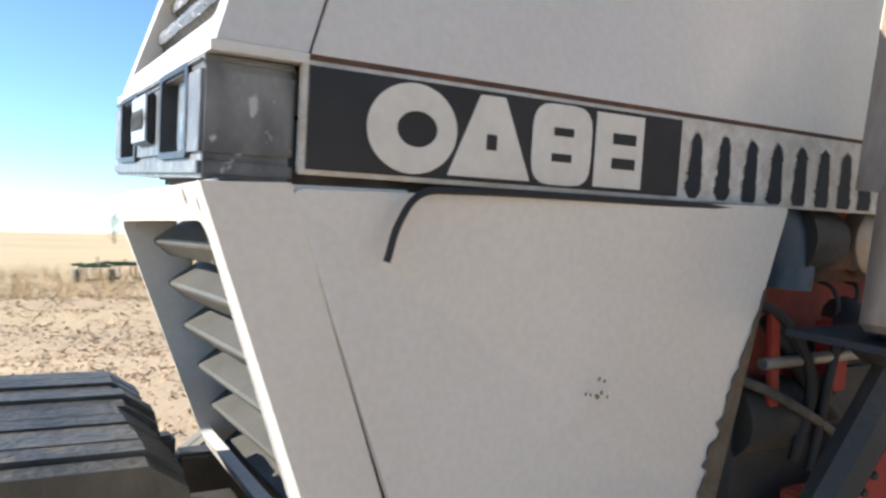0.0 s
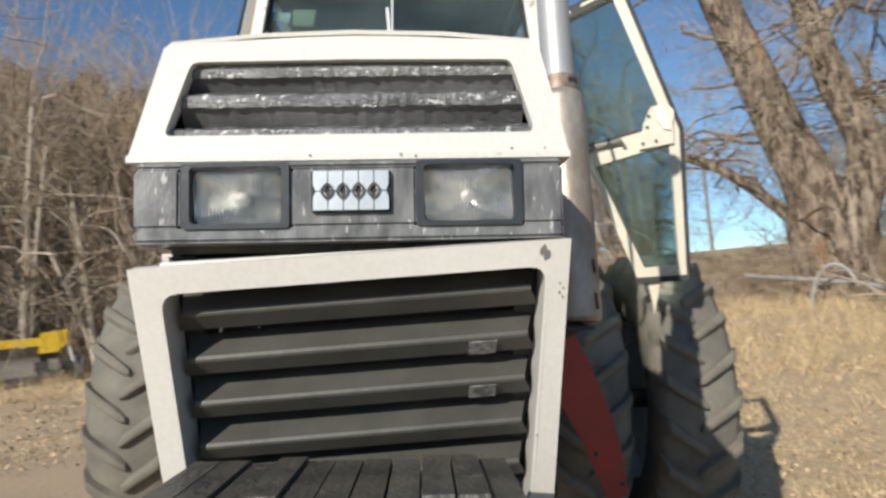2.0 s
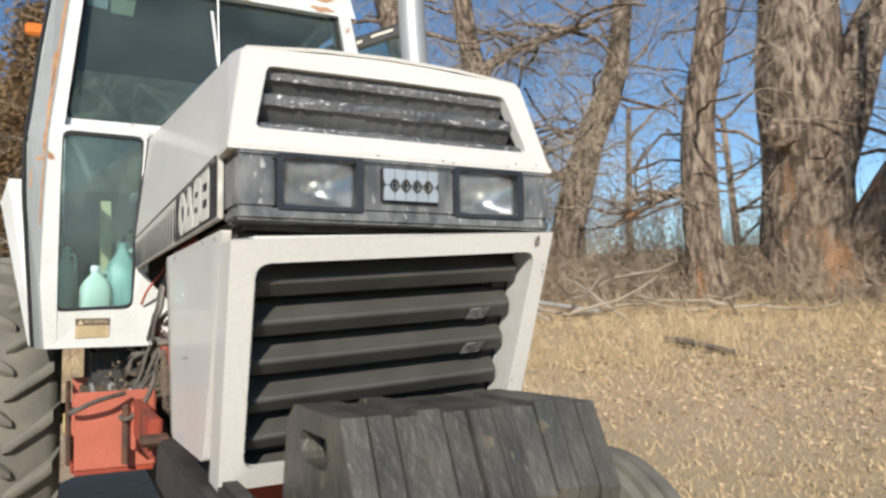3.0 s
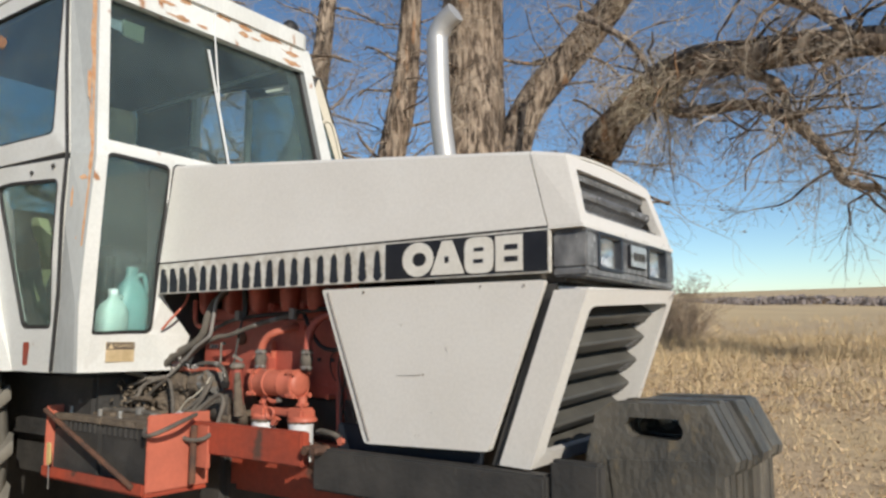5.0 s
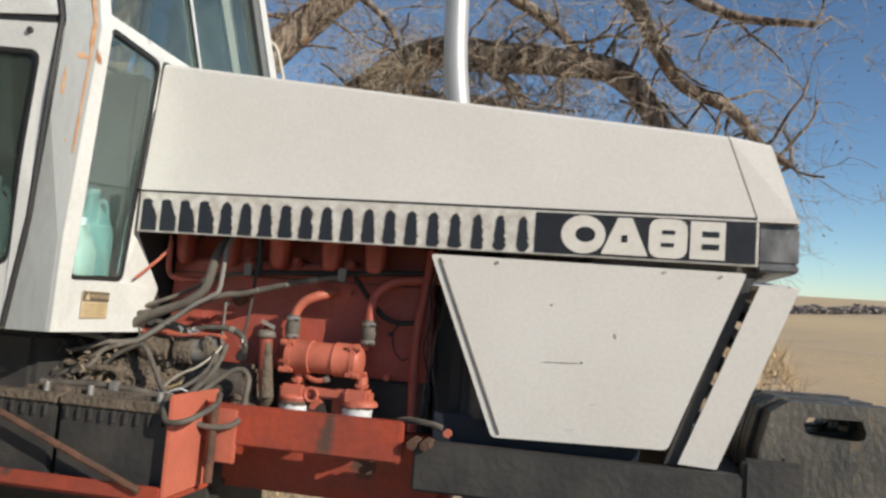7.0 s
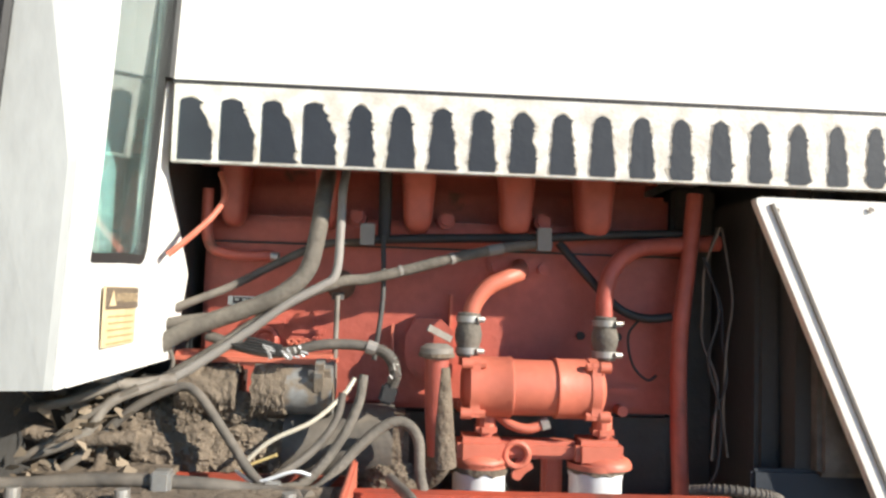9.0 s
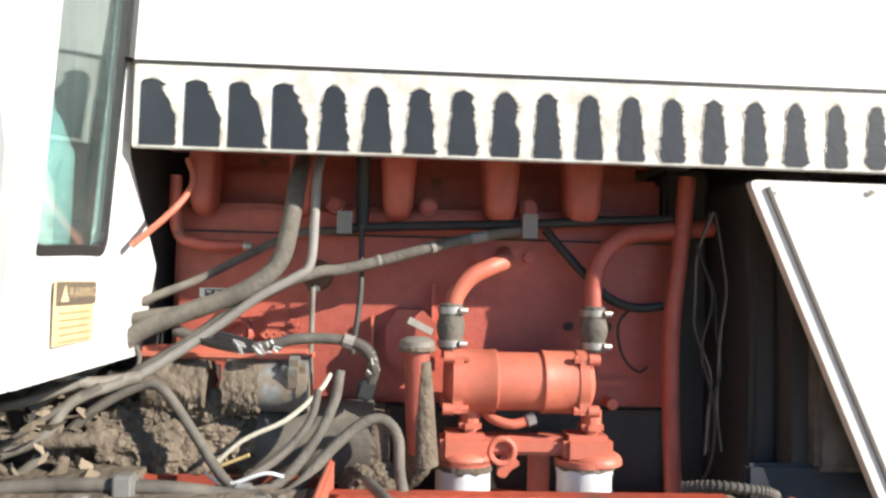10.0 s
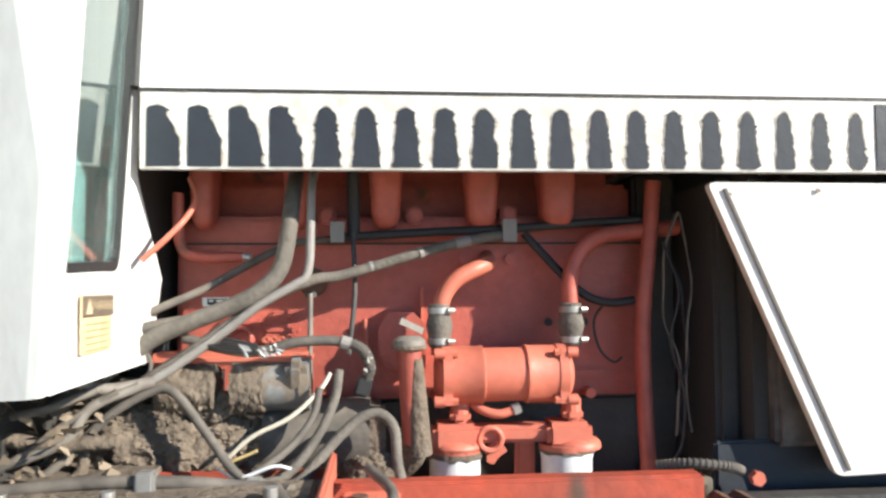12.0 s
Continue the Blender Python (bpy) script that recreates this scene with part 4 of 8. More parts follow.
def build_hood():
    rear, front = hood_section(-2.1, 1.862, 2.325, 0.386, 0.335), hood_section((-0.113, -0.195), 1.862, 2.112, 0.386, 0.352)
    mid = [tuple((Vector(a) + Vector(b)) / 2) for a, b in zip(rear, front)]
    hood = shell("hood", [front, mid, rear], WHITE, tractor, 0.006, "long white painted hood, dusty")
    # rear edge seal against the cab
    seal = [Vector(p) for p in rear] + [Vector((p[0], -p[1], p[2])) for p in rear[-2::-1]]
    part("hood_seal", tube(bmesh.new(), [p + Vector((-0.008, 0, 0)) for p in seal], 0.012, 6), SEAL, hood)
    # nose cap
    a, b = hood_section((-0.109, -0.191), 1.862, 2.112, 0.386, 0.352), hood_section((0.0, -0.07), 1.862, 2.088, 0.386, 0.348)
    nose = shell("nose_cap", [a, b], WHITE, tractor, 0.008, "white nose cap with chipped edges")
    bm = bmesh.new()

    def face(y, z, lift=0.0):
        return Vector((-0.07 * (z - 1.862) / 0.226 + lift, y, z))
    outer = rounded([face(0.386, 1.853), face(-0.386, 1.853), face(-0.35, 2.086), face(0, 2.106), face(0.35, 2.086)], 0.018)
    inner = rounded([face(0.333, 1.9), face(-0.333, 1.9), face(-0.297, 2.049), face(0, 2.052), face(0.297, 2.049)], 0.016)
    ring(bm, outer, inner, (-0.035, 0, 0))
    part("nose_frame", bm, WHITE, nose, "white surround of the upper grille", bevel=0.006, smooth=True)
    bm = bmesh.new()
    lip = [(0.006, 0.392, 1.85), (0.006, -0.392, 1.85), (-0.11, -0.392, 1.85), (-0.11, 0.392, 1.85)]
    prism(bm, lip, (0, 0, 0.012))
    part("lip", bm, WHITE, nose, bevel=0.004)
    back = bmesh.new()
    prism(back, [face(0.34, 1.88, -0.1), face(-0.34, 1.88, -0.1), face(-0.31, 2.06, -0.1), face(0.31, 2.06, -0.1)], (-0.01, 0, 0))
    part("grille_back", back, MESH, nose, "fine grey mesh behind the slats")
    for k, z in enumerate((1.898, 1.968, 2.03)):
        w = 0.335 - 0.2 * (z - 1.893)
        bm = bmesh.new()
        prof = [(-0.026, z), (-0.024, z + 0.014), (-0.04, z + 0.022), (-0.085, z + 0.03), (-0.09, z + 0.02), (-0.05, z + 0.004), (-0.07, z - 0.04), (-0.064, z - 0.042)]
        shift = -0.07 * (z - 1.862) / 0.226
        prism(bm, [(x + shift, -w, h) for x, h in prof], (0, 2 * w, 0))
        bmesh.ops.subdivide_edges(bm, edges=[e for e in bm.edges if abs((e.verts[0].co - e.verts[1].co).y) > 0.3], cuts=40)
        rng = random.Random(k)
        for v in bm.verts:
            if abs(v.co.y) < w - 0.01:
                v.co += Vector((rng.uniform(-1, 1), 0, rng.uniform(-1, 1))) * 0.0014
        slat = part("slat", bm, WORN_SLAT, nose, "black slat with peeling silvery film")
        # flaking film on the nose, coloured lighter for the sun it catches
        edge = [(-0.0245, z - 0.006), (-0.0215, z + 0.006), (-0.0235, z + 0.017), (-0.045, z + 0.0262), (-0.045, z + 0.0235), (-0.026, z + 0.0125)]
        bm = prism(bmesh.new(), [(x + shift, -w, h) for x, h in edge], (0, 2 * w, 0))
        bmesh.ops.subdivide_edges(bm, edges=[e for e in bm.edges if abs((e.verts[0].co - e.verts[1].co).y) > 0.3], cuts=60)
        for v in bm.verts:
            if abs(v.co.y) < w - 0.01:
                v.co += Vector((rng.uniform(-0.4, 1), 0, rng.uniform(-1, 1))) * 0.0016
        part("film_edge", bm, PEELING_SUNLIT, slat, "silvery flaking edge, lightened as if sunlit")
    return hood


hood = build_hood()


def build_lamp_band():
    rows = [((-0.045, 0, 1.842), (0.114, 0.75, 0.012)), ((-0.045, 0, 1.719), (0.114, 0.754, 0.026)),
            ((-0.045, 0.339, 1.784), (0.112, 0.074, 0.104)), ((-0.045, -0.337, 1.784), (0.112, 0.08, 0.104)), ((-0.045, 0.006, 1.784), (0.108, 0.222, 0.104))]
    band = part("lamp_band", boxes(rows[1]), WORN_BLACK, tractor, "black headlight band, paint worn to silver", bevel=0.006)
    for name, row in zip(("top_rail", "end_block", "end_block", "centre_panel"), (rows[0], *rows[2:])):
        part(name, boxes(row), WORN_BLACK, band, bevel=0.005)
    part("band_back", boxes(((-0.098, 0, 1.78), (0.01, 0.74, 0.12))), DARK, band)
    for y in (-0.2, 0.21):
        bm = bmesh.new()
        o = rounded([(0.012, y - 0.094, 1.73), (0.012, y + 0.094, 1.73), (0.012, y + 0.094, 1.8465), (0.012, y - 0.094, 1.8465)], 0.008)
        i = rounded([(0.012, y - 0.08, 1.739), (0.012, y + 0.08, 1.739), (0.012, y + 0.08, 1.839), (0.012, y - 0.08, 1.839)], 0.01)
        lamp = part("headlight", ring(bm, o, i, (-0.045, 0, 0)), LAMP_RIM, tractor, "rectangular headlight with ribbed clear glass")
        bm = bmesh.new()
        n = 52
        top, low = [], []
        for k in range(n + 1):
            yy = y - 0.082 + 0.164 * k / n
            bulge = 0.008 * (1 - ((yy - y) / 0.082) ** 2) + (0.0008 if k % 2 else 0)
            top.append((-0.012 + bulge, yy, 1.841))
            low.append((-0.012 + bulge, yy, 1.737))
        prism(bm, low + top[::-1], (-0.006, 0, 0))
        part("lens", bm, LENS, lamp).visible_shadow = False
        bm = bmesh.new()
        bowl = [(0.005, -0.076), (0.03, -0.068), (0.055, -0.05), (0.088, -0.022)]
        lathe(bm, bowl, (0, y, 1.789), (1, 0, 0), 40)
        for v in bm.verts:
            v.co.y = y + max(-0.079, min(0.079, v.co.y - y))
            v.co.z = 1.789 + max(-0.049, min(0.049, v.co.z - 1.789))
        part("reflector", bm, REFLECTOR, lamp, smooth=True)
        part("bulb", lathe(bmesh.new(), [(0.001, -0.02), (0.012, -0.026), (0.013, -0.045), (0.009, -0.066)], (0, y, 1.787), (1, 0, 0), 16), STEEL, lamp, smooth=True)
    badge = part("badge", boxes(((0.014, 0.003, 1.792), (0.012, 0.139, 0.075))), BLACK, tractor, "square emblem of white cells on black", bevel=0.003)
    for row, z in enumerate((1.8125, 1.7715)):
        for k in range(5):
            y = 0.003 - 0.0532 + 0.0266 * k
            bm = bmesh.new()
            h = 0.015 if row == 0 else 0.013
            s = 1 if row == 0 else -1
            pts = [(0.0205, y - 0.0124, z + s * h), (0.0205, y + 0.0124, z + s * h), (0.0205, y + 0.0124, z - s * 0.009), (0.0205, y + 0.008, z - s * 0.0195), (0.0205, y - 0.008, z - s * 0.0195), (0.0205, y - 0.0124, z - s * 0.009)]
            part("cell", prism(bm, pts, (0.003, 0, 0)), BADGE, badge)
    for k in range(4):
        y = 0.003 + 0.0405 - 0.027 * k
        loop = [[(0.0236, y + w * math.cos(a) * (abs(math.cos(a)) + abs(math.sin(a))) ** -0.4, 1.7915 + h * math.sin(a) * (abs(math.cos(a)) + abs(math.sin(a))) ** -0.4) for a in [2 * math.pi * n / 20 for n in range(20)]]
                for w, h in ((0.0125, 0.0155), (0.0072, 0.0098))]
        part("bar", ring(bmesh.new(), loop[0], loop[1], (0.0025, 0, 0)), IRON, badge)


build_lamp_band()


def side_strip(side):
    """The decal strip along the hood: black panel with four white shapes, then a row of dark slots on worn white."""
    y = 0.384 * side
    out = 0.004 * side
    strip = part("side_strip", boxes(((-1.1, y, 1.7865), (1.994, 0.012, 0.137))), WHITE_STRIP, tractor, "long worn decal strip, black and white", bevel=0.002)
    part("black_panel", boxes(((-0.4295, y + out * 1.6, 1.7865), (0.637, 0.004, 0.124))), BLACK, strip)
    yy = y + out * 2.2
    n = (0, 0.002 * side, 0)
    ahead = -1 if side > 0 else 1       # reading direction along x
    start = -0.19 if side > 0 else -0.668
    z0, z1 = 1.728, 1.845

    def at(u, v):
        return (start + ahead * u, yy, z0 + (z1 - z0) * v)
    turns = [2 * math.pi * k / 32 for k in range(32)]
    oval = [(0.064 + 0.066 * math.cos(a), 0.5 + 0.5 * math.sin(a)) for a in turns]
    hole = [(0.07 + 0.03 * math.cos(a), 0.5 + 0.2 * math.sin(a)) for a in turns]
    part("white_ring", ring(bmesh.new(), [at(*p) for p in oval], [at(*p) for p in hole], n), DECAL_WHITE, strip)
    part("white_wedge", prism(bmesh.new(), rounded([at(0.118, 0.02), at(0.165, 0.98), at(0.206, 0.98), at(0.255, 0.02)], 0.003), n), DECAL_WHITE, strip)
    part("white_block", prism(bmesh.new(), rounded([at(0.256, 0.0), at(0.366, 0.0), at(0.366, 1.0), at(0.256, 1.0)], 0.034), n), DECAL_WHITE, strip)
    part("white_slab", prism(bmesh.new(), [at(0.374, 0.02), at(0.472, 0.02), at(0.472, 0.98), at(0.374, 0.98)], n), DECAL_WHITE, strip)
    for u0, u1, v, h in ((0.294, 0.33, 0.66, 0.05), (0.292, 0.328, 0.34, 0.05), (0.408, 0.455, 0.66, 0.07), (0.408, 0.455, 0.34, 0.07), (0.178, 0.194, 0.44, 0.09)):
        bm = prism(bmesh.new(), [at(u0, v - h), at(u1, v - h), at(u1, v + h), at(u0, v + h)], (0, 0.0035 * side, 0))
        part("bar", bm, BLACK, strip)
    # nineteen dark slots, square at the rear and worn to arches towards the front
    pitch = 1.338 / 19
    rng = random.Random(8)
    for k in range(19):
        x0 = -2.09 + pitch * k + 0.0055
        w = pitch - 0.011
        f = k / 18
        left, right = [], []
        for s in range(41):
            v = s / 40
            if k < 4:
                l, r = 0.0, 0.97 - 0.06 * v - 0.36 * smooth(0.4, 0.95, v)
            else:
                l = 0.07 + (0.14 - 0.04 * f) * v + 0.14 * f * f
                r = 0.93 - (0.2 - 0.04 * f) * v - 0.1 * f * f
            c = (l + r) / 2
            top = math.sqrt(max(0.0, 1 - max(0.0, (v - 0.8) / 0.2) ** 2)) if k >= 4 else math.sqrt(max(0.0, 1 - max(0.0, (v - 0.92) / 0.08) ** 2))
            low = math.sqrt(max(0.0, 1 - max(0.0, (0.16 * f - v) / 0.17) ** 2)) if f > 0.35 else 1.0
            l, r = c + (l - c) * top * low, c + (r - c) * top * low
            # flaked edges: long waves, small teeth and a few deep nicks
            nick = 0.1 if rng.random() < 0.06 else 0.0
            l += (0.0 if k < 4 else 0.035 * noise.noise((k * 3.1, v * 7, 0)) - nick * 0.5) + rng.uniform(-1, 1) * (0.004 if k < 4 else 0.014)
            r += 0.06 * noise.noise((k * 2.3, v * 8, 5)) + rng.uniform(-1, 1) * 0.02 + nick * 0.7
            left.append((x0 + w * l, y + out * 1.55, 1.7235 + 0.108 * v))
            right.append((x0 + w * max(r, l + 0.03), y + out * 1.55, 1.7235 + 0.108 * v))
        slot = part("slot", prism(bmesh.new(), left + right[::-1], (0, 0.0012 * side, 0)), SLOT_DARK, strip)
        # bared film round the flaked edges
        rim = [[], []]
        for s, (a, b) in enumerate(zip(left, right)):
            for n, (p, way) in enumerate(((a, -1), (b, 1))):
                e = max(0.0, 0.0022 + 0.0045 * noise.noise((k * 1.7 + n * 5, s * 0.21, 2)) + rng.uniform(-0.0008, 0.0012)) if n or k > 3 else 0.0
                rim[n].append((p[0] + way * e, y + out * 1.52, p[2] + (0.0035 if s == 40 else 0.0)))
        part("flaked_rim", prism(bmesh.new(), rim[0] + rim[1][::-1], (0, 0.0008 * side, 0)), FLAKE, slot)


side_strip(-1)
side_strip(1)
part("hood_gutter", boxes(((-1.1, -0.378, 1.8585), (2.0, 0.02, 0.008))), SEAL, hood)
part("hood_gutter", boxes(((-1.1, 0.378, 1.8585), (2.0, 0.02, 0.008))), RUST, hood)


def side_panel(side, a, b, c, d):
    """A tapering engine side panel with a folded edge."""
    y = 0.376 * side
    pts = [Vector((p[0], y + p[2] * side, p[1])) for p in (a, b, c, d)]
    panel = part("side_panel", prism(bmesh.new(), rounded(pts, 0.014, 3), (0, -0.02 * side, 0)), WHITE, tractor, "tapered white engine side panel, scuffed", bevel=0.004)
    return panel


p = side_panel(-1, (-1.072, 1.702, 0.0), (-0.128, 1.699, 0.0), (-0.33, 1.172, 0.004), (-0.842, 1.157, 0.006))
for a, b in ((((-1.04, -0.3775, 1.69)), (-0.818, -0.383, 1.168)),):
    part("fold_line", tube(bmesh.new(), [a, b], 0.005, 6), CLIP, p)
part("corner_post", prism(bmesh.new(), [(-0.128, -0.352, 1.69), (-0.1, -0.352, 1.69), (-0.3, -0.352, 1.13), (-0.335, -0.352, 1.13)], (0, 0.05, 0)), IRON, tractor)
p = side_panel(1, (-1.0, 1.72, 0.046), (-0.097, 1.7, 0.012), (-0.305, 1.15, 0.02), (-0.885, 1.15, 0.0))
part("rubber_trim", piped([(-0.99, 0.412, 1.712), (-0.55, 0.41, 1.712), (-0.33, 0.41, 1.71), (-0.262, 0.412, 1.703), (-0.23, 0.415, 1.665), (-0.215, 0.416, 1.615)], 0.005, 8), SEAL, p,
     "loose black rubber trim hanging from panel")
part("corner_post", prism(bmesh.new(), [(-0.128, 0.352, 1.69), (-0.1, 0.352, 1.69), (-0.3, 0.352, 1.13), (-0.335, 0.352, 1.13)], (0, -0.05, 0)), IRON, tractor)


def build_lower_grille():
    tl, tr, br, bl = Vector((0.012, 0.388, 1.703)), Vector((0.014, -0.386, 1.662)), Vector((-0.19, -0.37, 1.131)), Vector((-0.19, 0.372, 1.145))
    itl, itr = Vector((-0.004, 0.345, 1.656)), Vector((0.0, -0.333, 1.617))
    ibr, ibl = Vector((-0.165, -0.322, 1.178)), Vector((-0.165, 0.325, 1.192))
    bm = bmesh.new()
    ring(bm, rounded([tl, tr, br, bl], 0.012), rounded([itl, itr, ibr, ibl], 0.032), (-0.022, 0, 0.005))
    grille = part("lower_grille", bm, WHITE, tractor, "crooked white grille surround with grey slats", bevel=0.009, smooth=True)
    for side, top, low in ((1, tl, bl), (-1, tr, br)):
        s = Vector((0, -0.012 * side, 0))
        back = Vector((-0.108, 0, 0.004))
        bm = prism(bmesh.new(), [top, low, low + back, top + back], s)
        part("side_return", bm, WHITE, grille, bevel=0.005)
    part("top_return", prism(bmesh.new(), [tl + Vector((-0.02, -0.01, 0.001)), tr + Vector((-0.02, 0.05, 0.012)), tr + Vector((-0.27, 0.05, 0.03)), tl + Vector((-0.27, -0.01, 0.004))], (0, 0, -0.012)), WHITE, grille, bevel=0.004)
    for side, top, low in ((1, itl, ibl), (-1, itr, ibr)):
        bm = prism(bmesh.new(), [top, low, low + Vector((-0.1, 0, 0)), top + Vector((-0.1, 0, 0))], (0, 0.006 * side, 0))
        part("inner_cheek", bm, WHITE, grille)
    # slats fold outwards and run across the opening
    for k in range(6):
        z = 1.6 - 0.0853 * k
        f0 = (1.637 - z) / 0.45
        x = -0.026 + (ibl.x - itl.x) * f0
        yl, yr = itl.y + (ibl.y - itl.y) * f0 - 0.003, itr.y + (ibr.y - itr.y) * f0 + 0.003
        bm = bmesh.new()
        prof = [(-0.08, 0.046, 0.0), (-0.021, 0.006, 0.016), (-0.019, 0.0, 0.016), (-0.021, -0.005, 0.016), (-0.052, -0.03, 0.003), (-0.048, -0.024, 0.003), (-0.028, -0.001, 0.016), (-0.082, 0.039, 0.0)]
        a = [bm.verts.new((x + u, yl - e, z + 0.019 + v)) for u, v, e in prof]
        b = [bm.verts.new((x + u, yr + e, z - 0.019 + v)) for u, v, e in prof]
        bm.faces.new(a)
        bm.faces.new(b[::-1])
        for n in range(len(prof)):
            m = (n + 1) % len(prof)
            bm.faces.new((a[m], a[n], b[n], b[m]))
        slat = part("slat", bm, SLAT, grille, "dark grey folded grille slat")
        if k in (1, 2):
            u, c = Vector((0.031, 0, 0.025)), Vector((x - 0.0365, 0.236, z - 0.0045)) + Vector((0.63, 0, -0.78)) * 0.0035
            w = Vector((0, 0.026, 0.0015))
            part("sticker", prism(bmesh.new(), [c - u * 0.5 - w, c + u * 0.5 - w, c + u * 0.5 + w, c - u * 0.5 + w], (-0.001, 0, 0.0012)), WORN_STICKER, slat, "faded grey sticker")
    part("grille_back", prism(bmesh.new(), [(-0.262, 0.345, 1.68), (-0.262, -0.345, 1.68), (-0.262, -0.34, 1.13), (-0.262, 0.34, 1.13)], (-0.01, 0, 0)), DARK, grille)


build_lower_grille()


def build_panel_wear():
    """Chips, scuffs and caked dirt on the two side panels."""
    rng = random.Random(21)
    panels = [ob for ob in tractor.children if ob.name.startswith("side_panel")]
    right, left = panels[0], panels[1]

    def blot(x, y, z, r, side, mat, owner, flat=1.0):
        pts = []
        for k in range(11):
            a = 2 * math.pi * k / 11
            q = r * rng.uniform(0.5, 1.1)
            pts.append((x + q * math.cos(a), y, z + flat * q * math.sin(a)))
        part("chip", prism(bmesh.new(), pts, (0, 0.0012 * side, 0)), mat, owner)
    for x, z, r in ((-0.598, 1.406, 0.006), (-0.607, 1.412, 0.004), (-0.6, 1.434, 0.004), (-0.612, 1.43, 0.0035), (-0.585, 1.41, 0.0025), (-0.62, 1.404, 0.003), (-0.575, 1.412, 0.003)):
        blot(x, 0.376 + 0.0245, z, r, 1, SCUFF, left)
    # dried dirt along the rear edge
    a, b = Vector((-0.97, 0.4115, 1.57)), Vector((-0.885, 0.3785, 1.152))
    part("panel_return", prism(bmesh.new(), [(-0.999, 0.415, 1.705), (-0.999, 0.35, 1.705), (-0.887, 0.32, 1.155), (-0.887, 0.37, 1.155)], (-0.004, 0, 0)), MUD, left, "dirt-covered inner fold")
    outer, inner = [], []
    for k in range(34):
        f = k / 33
        p = a.lerp(b, f)
        w = (0.006 + 0.026 * smooth(0.0, 0.9, f)) * rng.uniform(0.45, 1.3)
        outer.append(p + Vector((-0.008 - 0.03 * f, -0.006, 0)))
        inner.append(p + Vector((w, 0, 0)))
    part("caked_dirt", prism(bmesh.new(), outer + inner[::-1], (0, 0.0022, 0)), MUD, left, "brown dirt caked on the edge")
    y = -0.3795
    for x0, z0, x1, z1, h in ((-0.7, 1.3945, -0.6, 1.398, 0.0018), (-0.56, 1.28, -0.545, 1.2815, 0.001), (-0.64, 1.2, -0.6, 1.203, 0.001)):
        part("scratch", prism(bmesh.new(), [(x0, y, z0), (x1, y, z1), (x1, y, z1 + h), (x0, y, z0 + h * 0.6)], (0, -0.0012, 0)), SCUFF, right)
    for x, z, r in ((-0.588, 1.402, 0.004), (-0.86, 1.686, 0.006), (-0.36, 1.688, 0.004), (-0.2, 1.684, 0.005), (-1.03, 1.68, 0.004)):
        blot(x, y, z, r, -1, SCUFF, right)
    for x, z, r, flat in ((-0.68, 1.57, 0.006, 0.9), (-0.49, 1.49, 0.005, 2.0)):
        blot(x, y, z, r, -1, GREY_SMUDGE, right, flat)


build_panel_wear()


def build_front_chips():
    """Small chips and a smudge on the white front surrounds."""
    rng = random.Random(33)
    nose = [ob for ob in tractor.children if ob.name == "nose_cap"][0]
    grille = [ob for ob in tractor.children if ob.name == "lower_grille"][0]

    def face_x(z):
        return 0.0135 - 0.204 * (1.68 - z) / 0.54

    def chip(x, y, z, r, mat, owner, tall=1.0, lean=0.0):
        pts = []
        for k in range(9):
            a = 2 * math.pi * k / 9
            q = r * rng.uniform(0.5, 1.1)
            pts.append((x + lean * tall * q * math.sin(a), y + q * math.cos(a), z + tall * q * math.sin(a)))
        part("chip", prism(bmesh.new(), pts, (0.0014, 0, 0)), mat, owner)
    chip(face_x(1.683) + 0.002, 0.338, 1.683, 0.007, SCUFF, grille, 1.6, 0.38)
    for _ in range(3):
        side, z = rng.choice((-1, 1)), rng.uniform(1.2, 1.64)
        chip(face_x(z) + 0.002, side * rng.choice((0.383, 0.345, 0.37)) * (1 - 0.08 * (1.66 - z)), z, rng.uniform(0.0012, 0.0032), SCUFF, grille, rng.uniform(0.8, 2.0), 0.38)
    for _ in range(9):
        y = rng.uniform(-0.37, 0.37)
        chip(0.0075, y, rng.choice((1.855, 1.858, 1.866)), rng.uniform(0.001, 0.003), SCUFF, nose)


build_front_chips()
shroud = part("radiator_shroud", boxes(((-0.605, 0, 1.45), (0.64, 0.66, 0.5))), HOSE, tractor, "dusty black radiator shroud", bevel=0.01)
part("shroud_lip", boxes(((-0.25, 0, 1.674), (0.28, 0.7, 0.03))), HOSE, shroud, bevel=0.01)
# dark box added to close the gap, where only black shadow shows
part("shroud_top", boxes(((-0.32, 0, 1.711), (0.5, 0.7, 0.036))), HOSE, shroud, bevel=0.01)


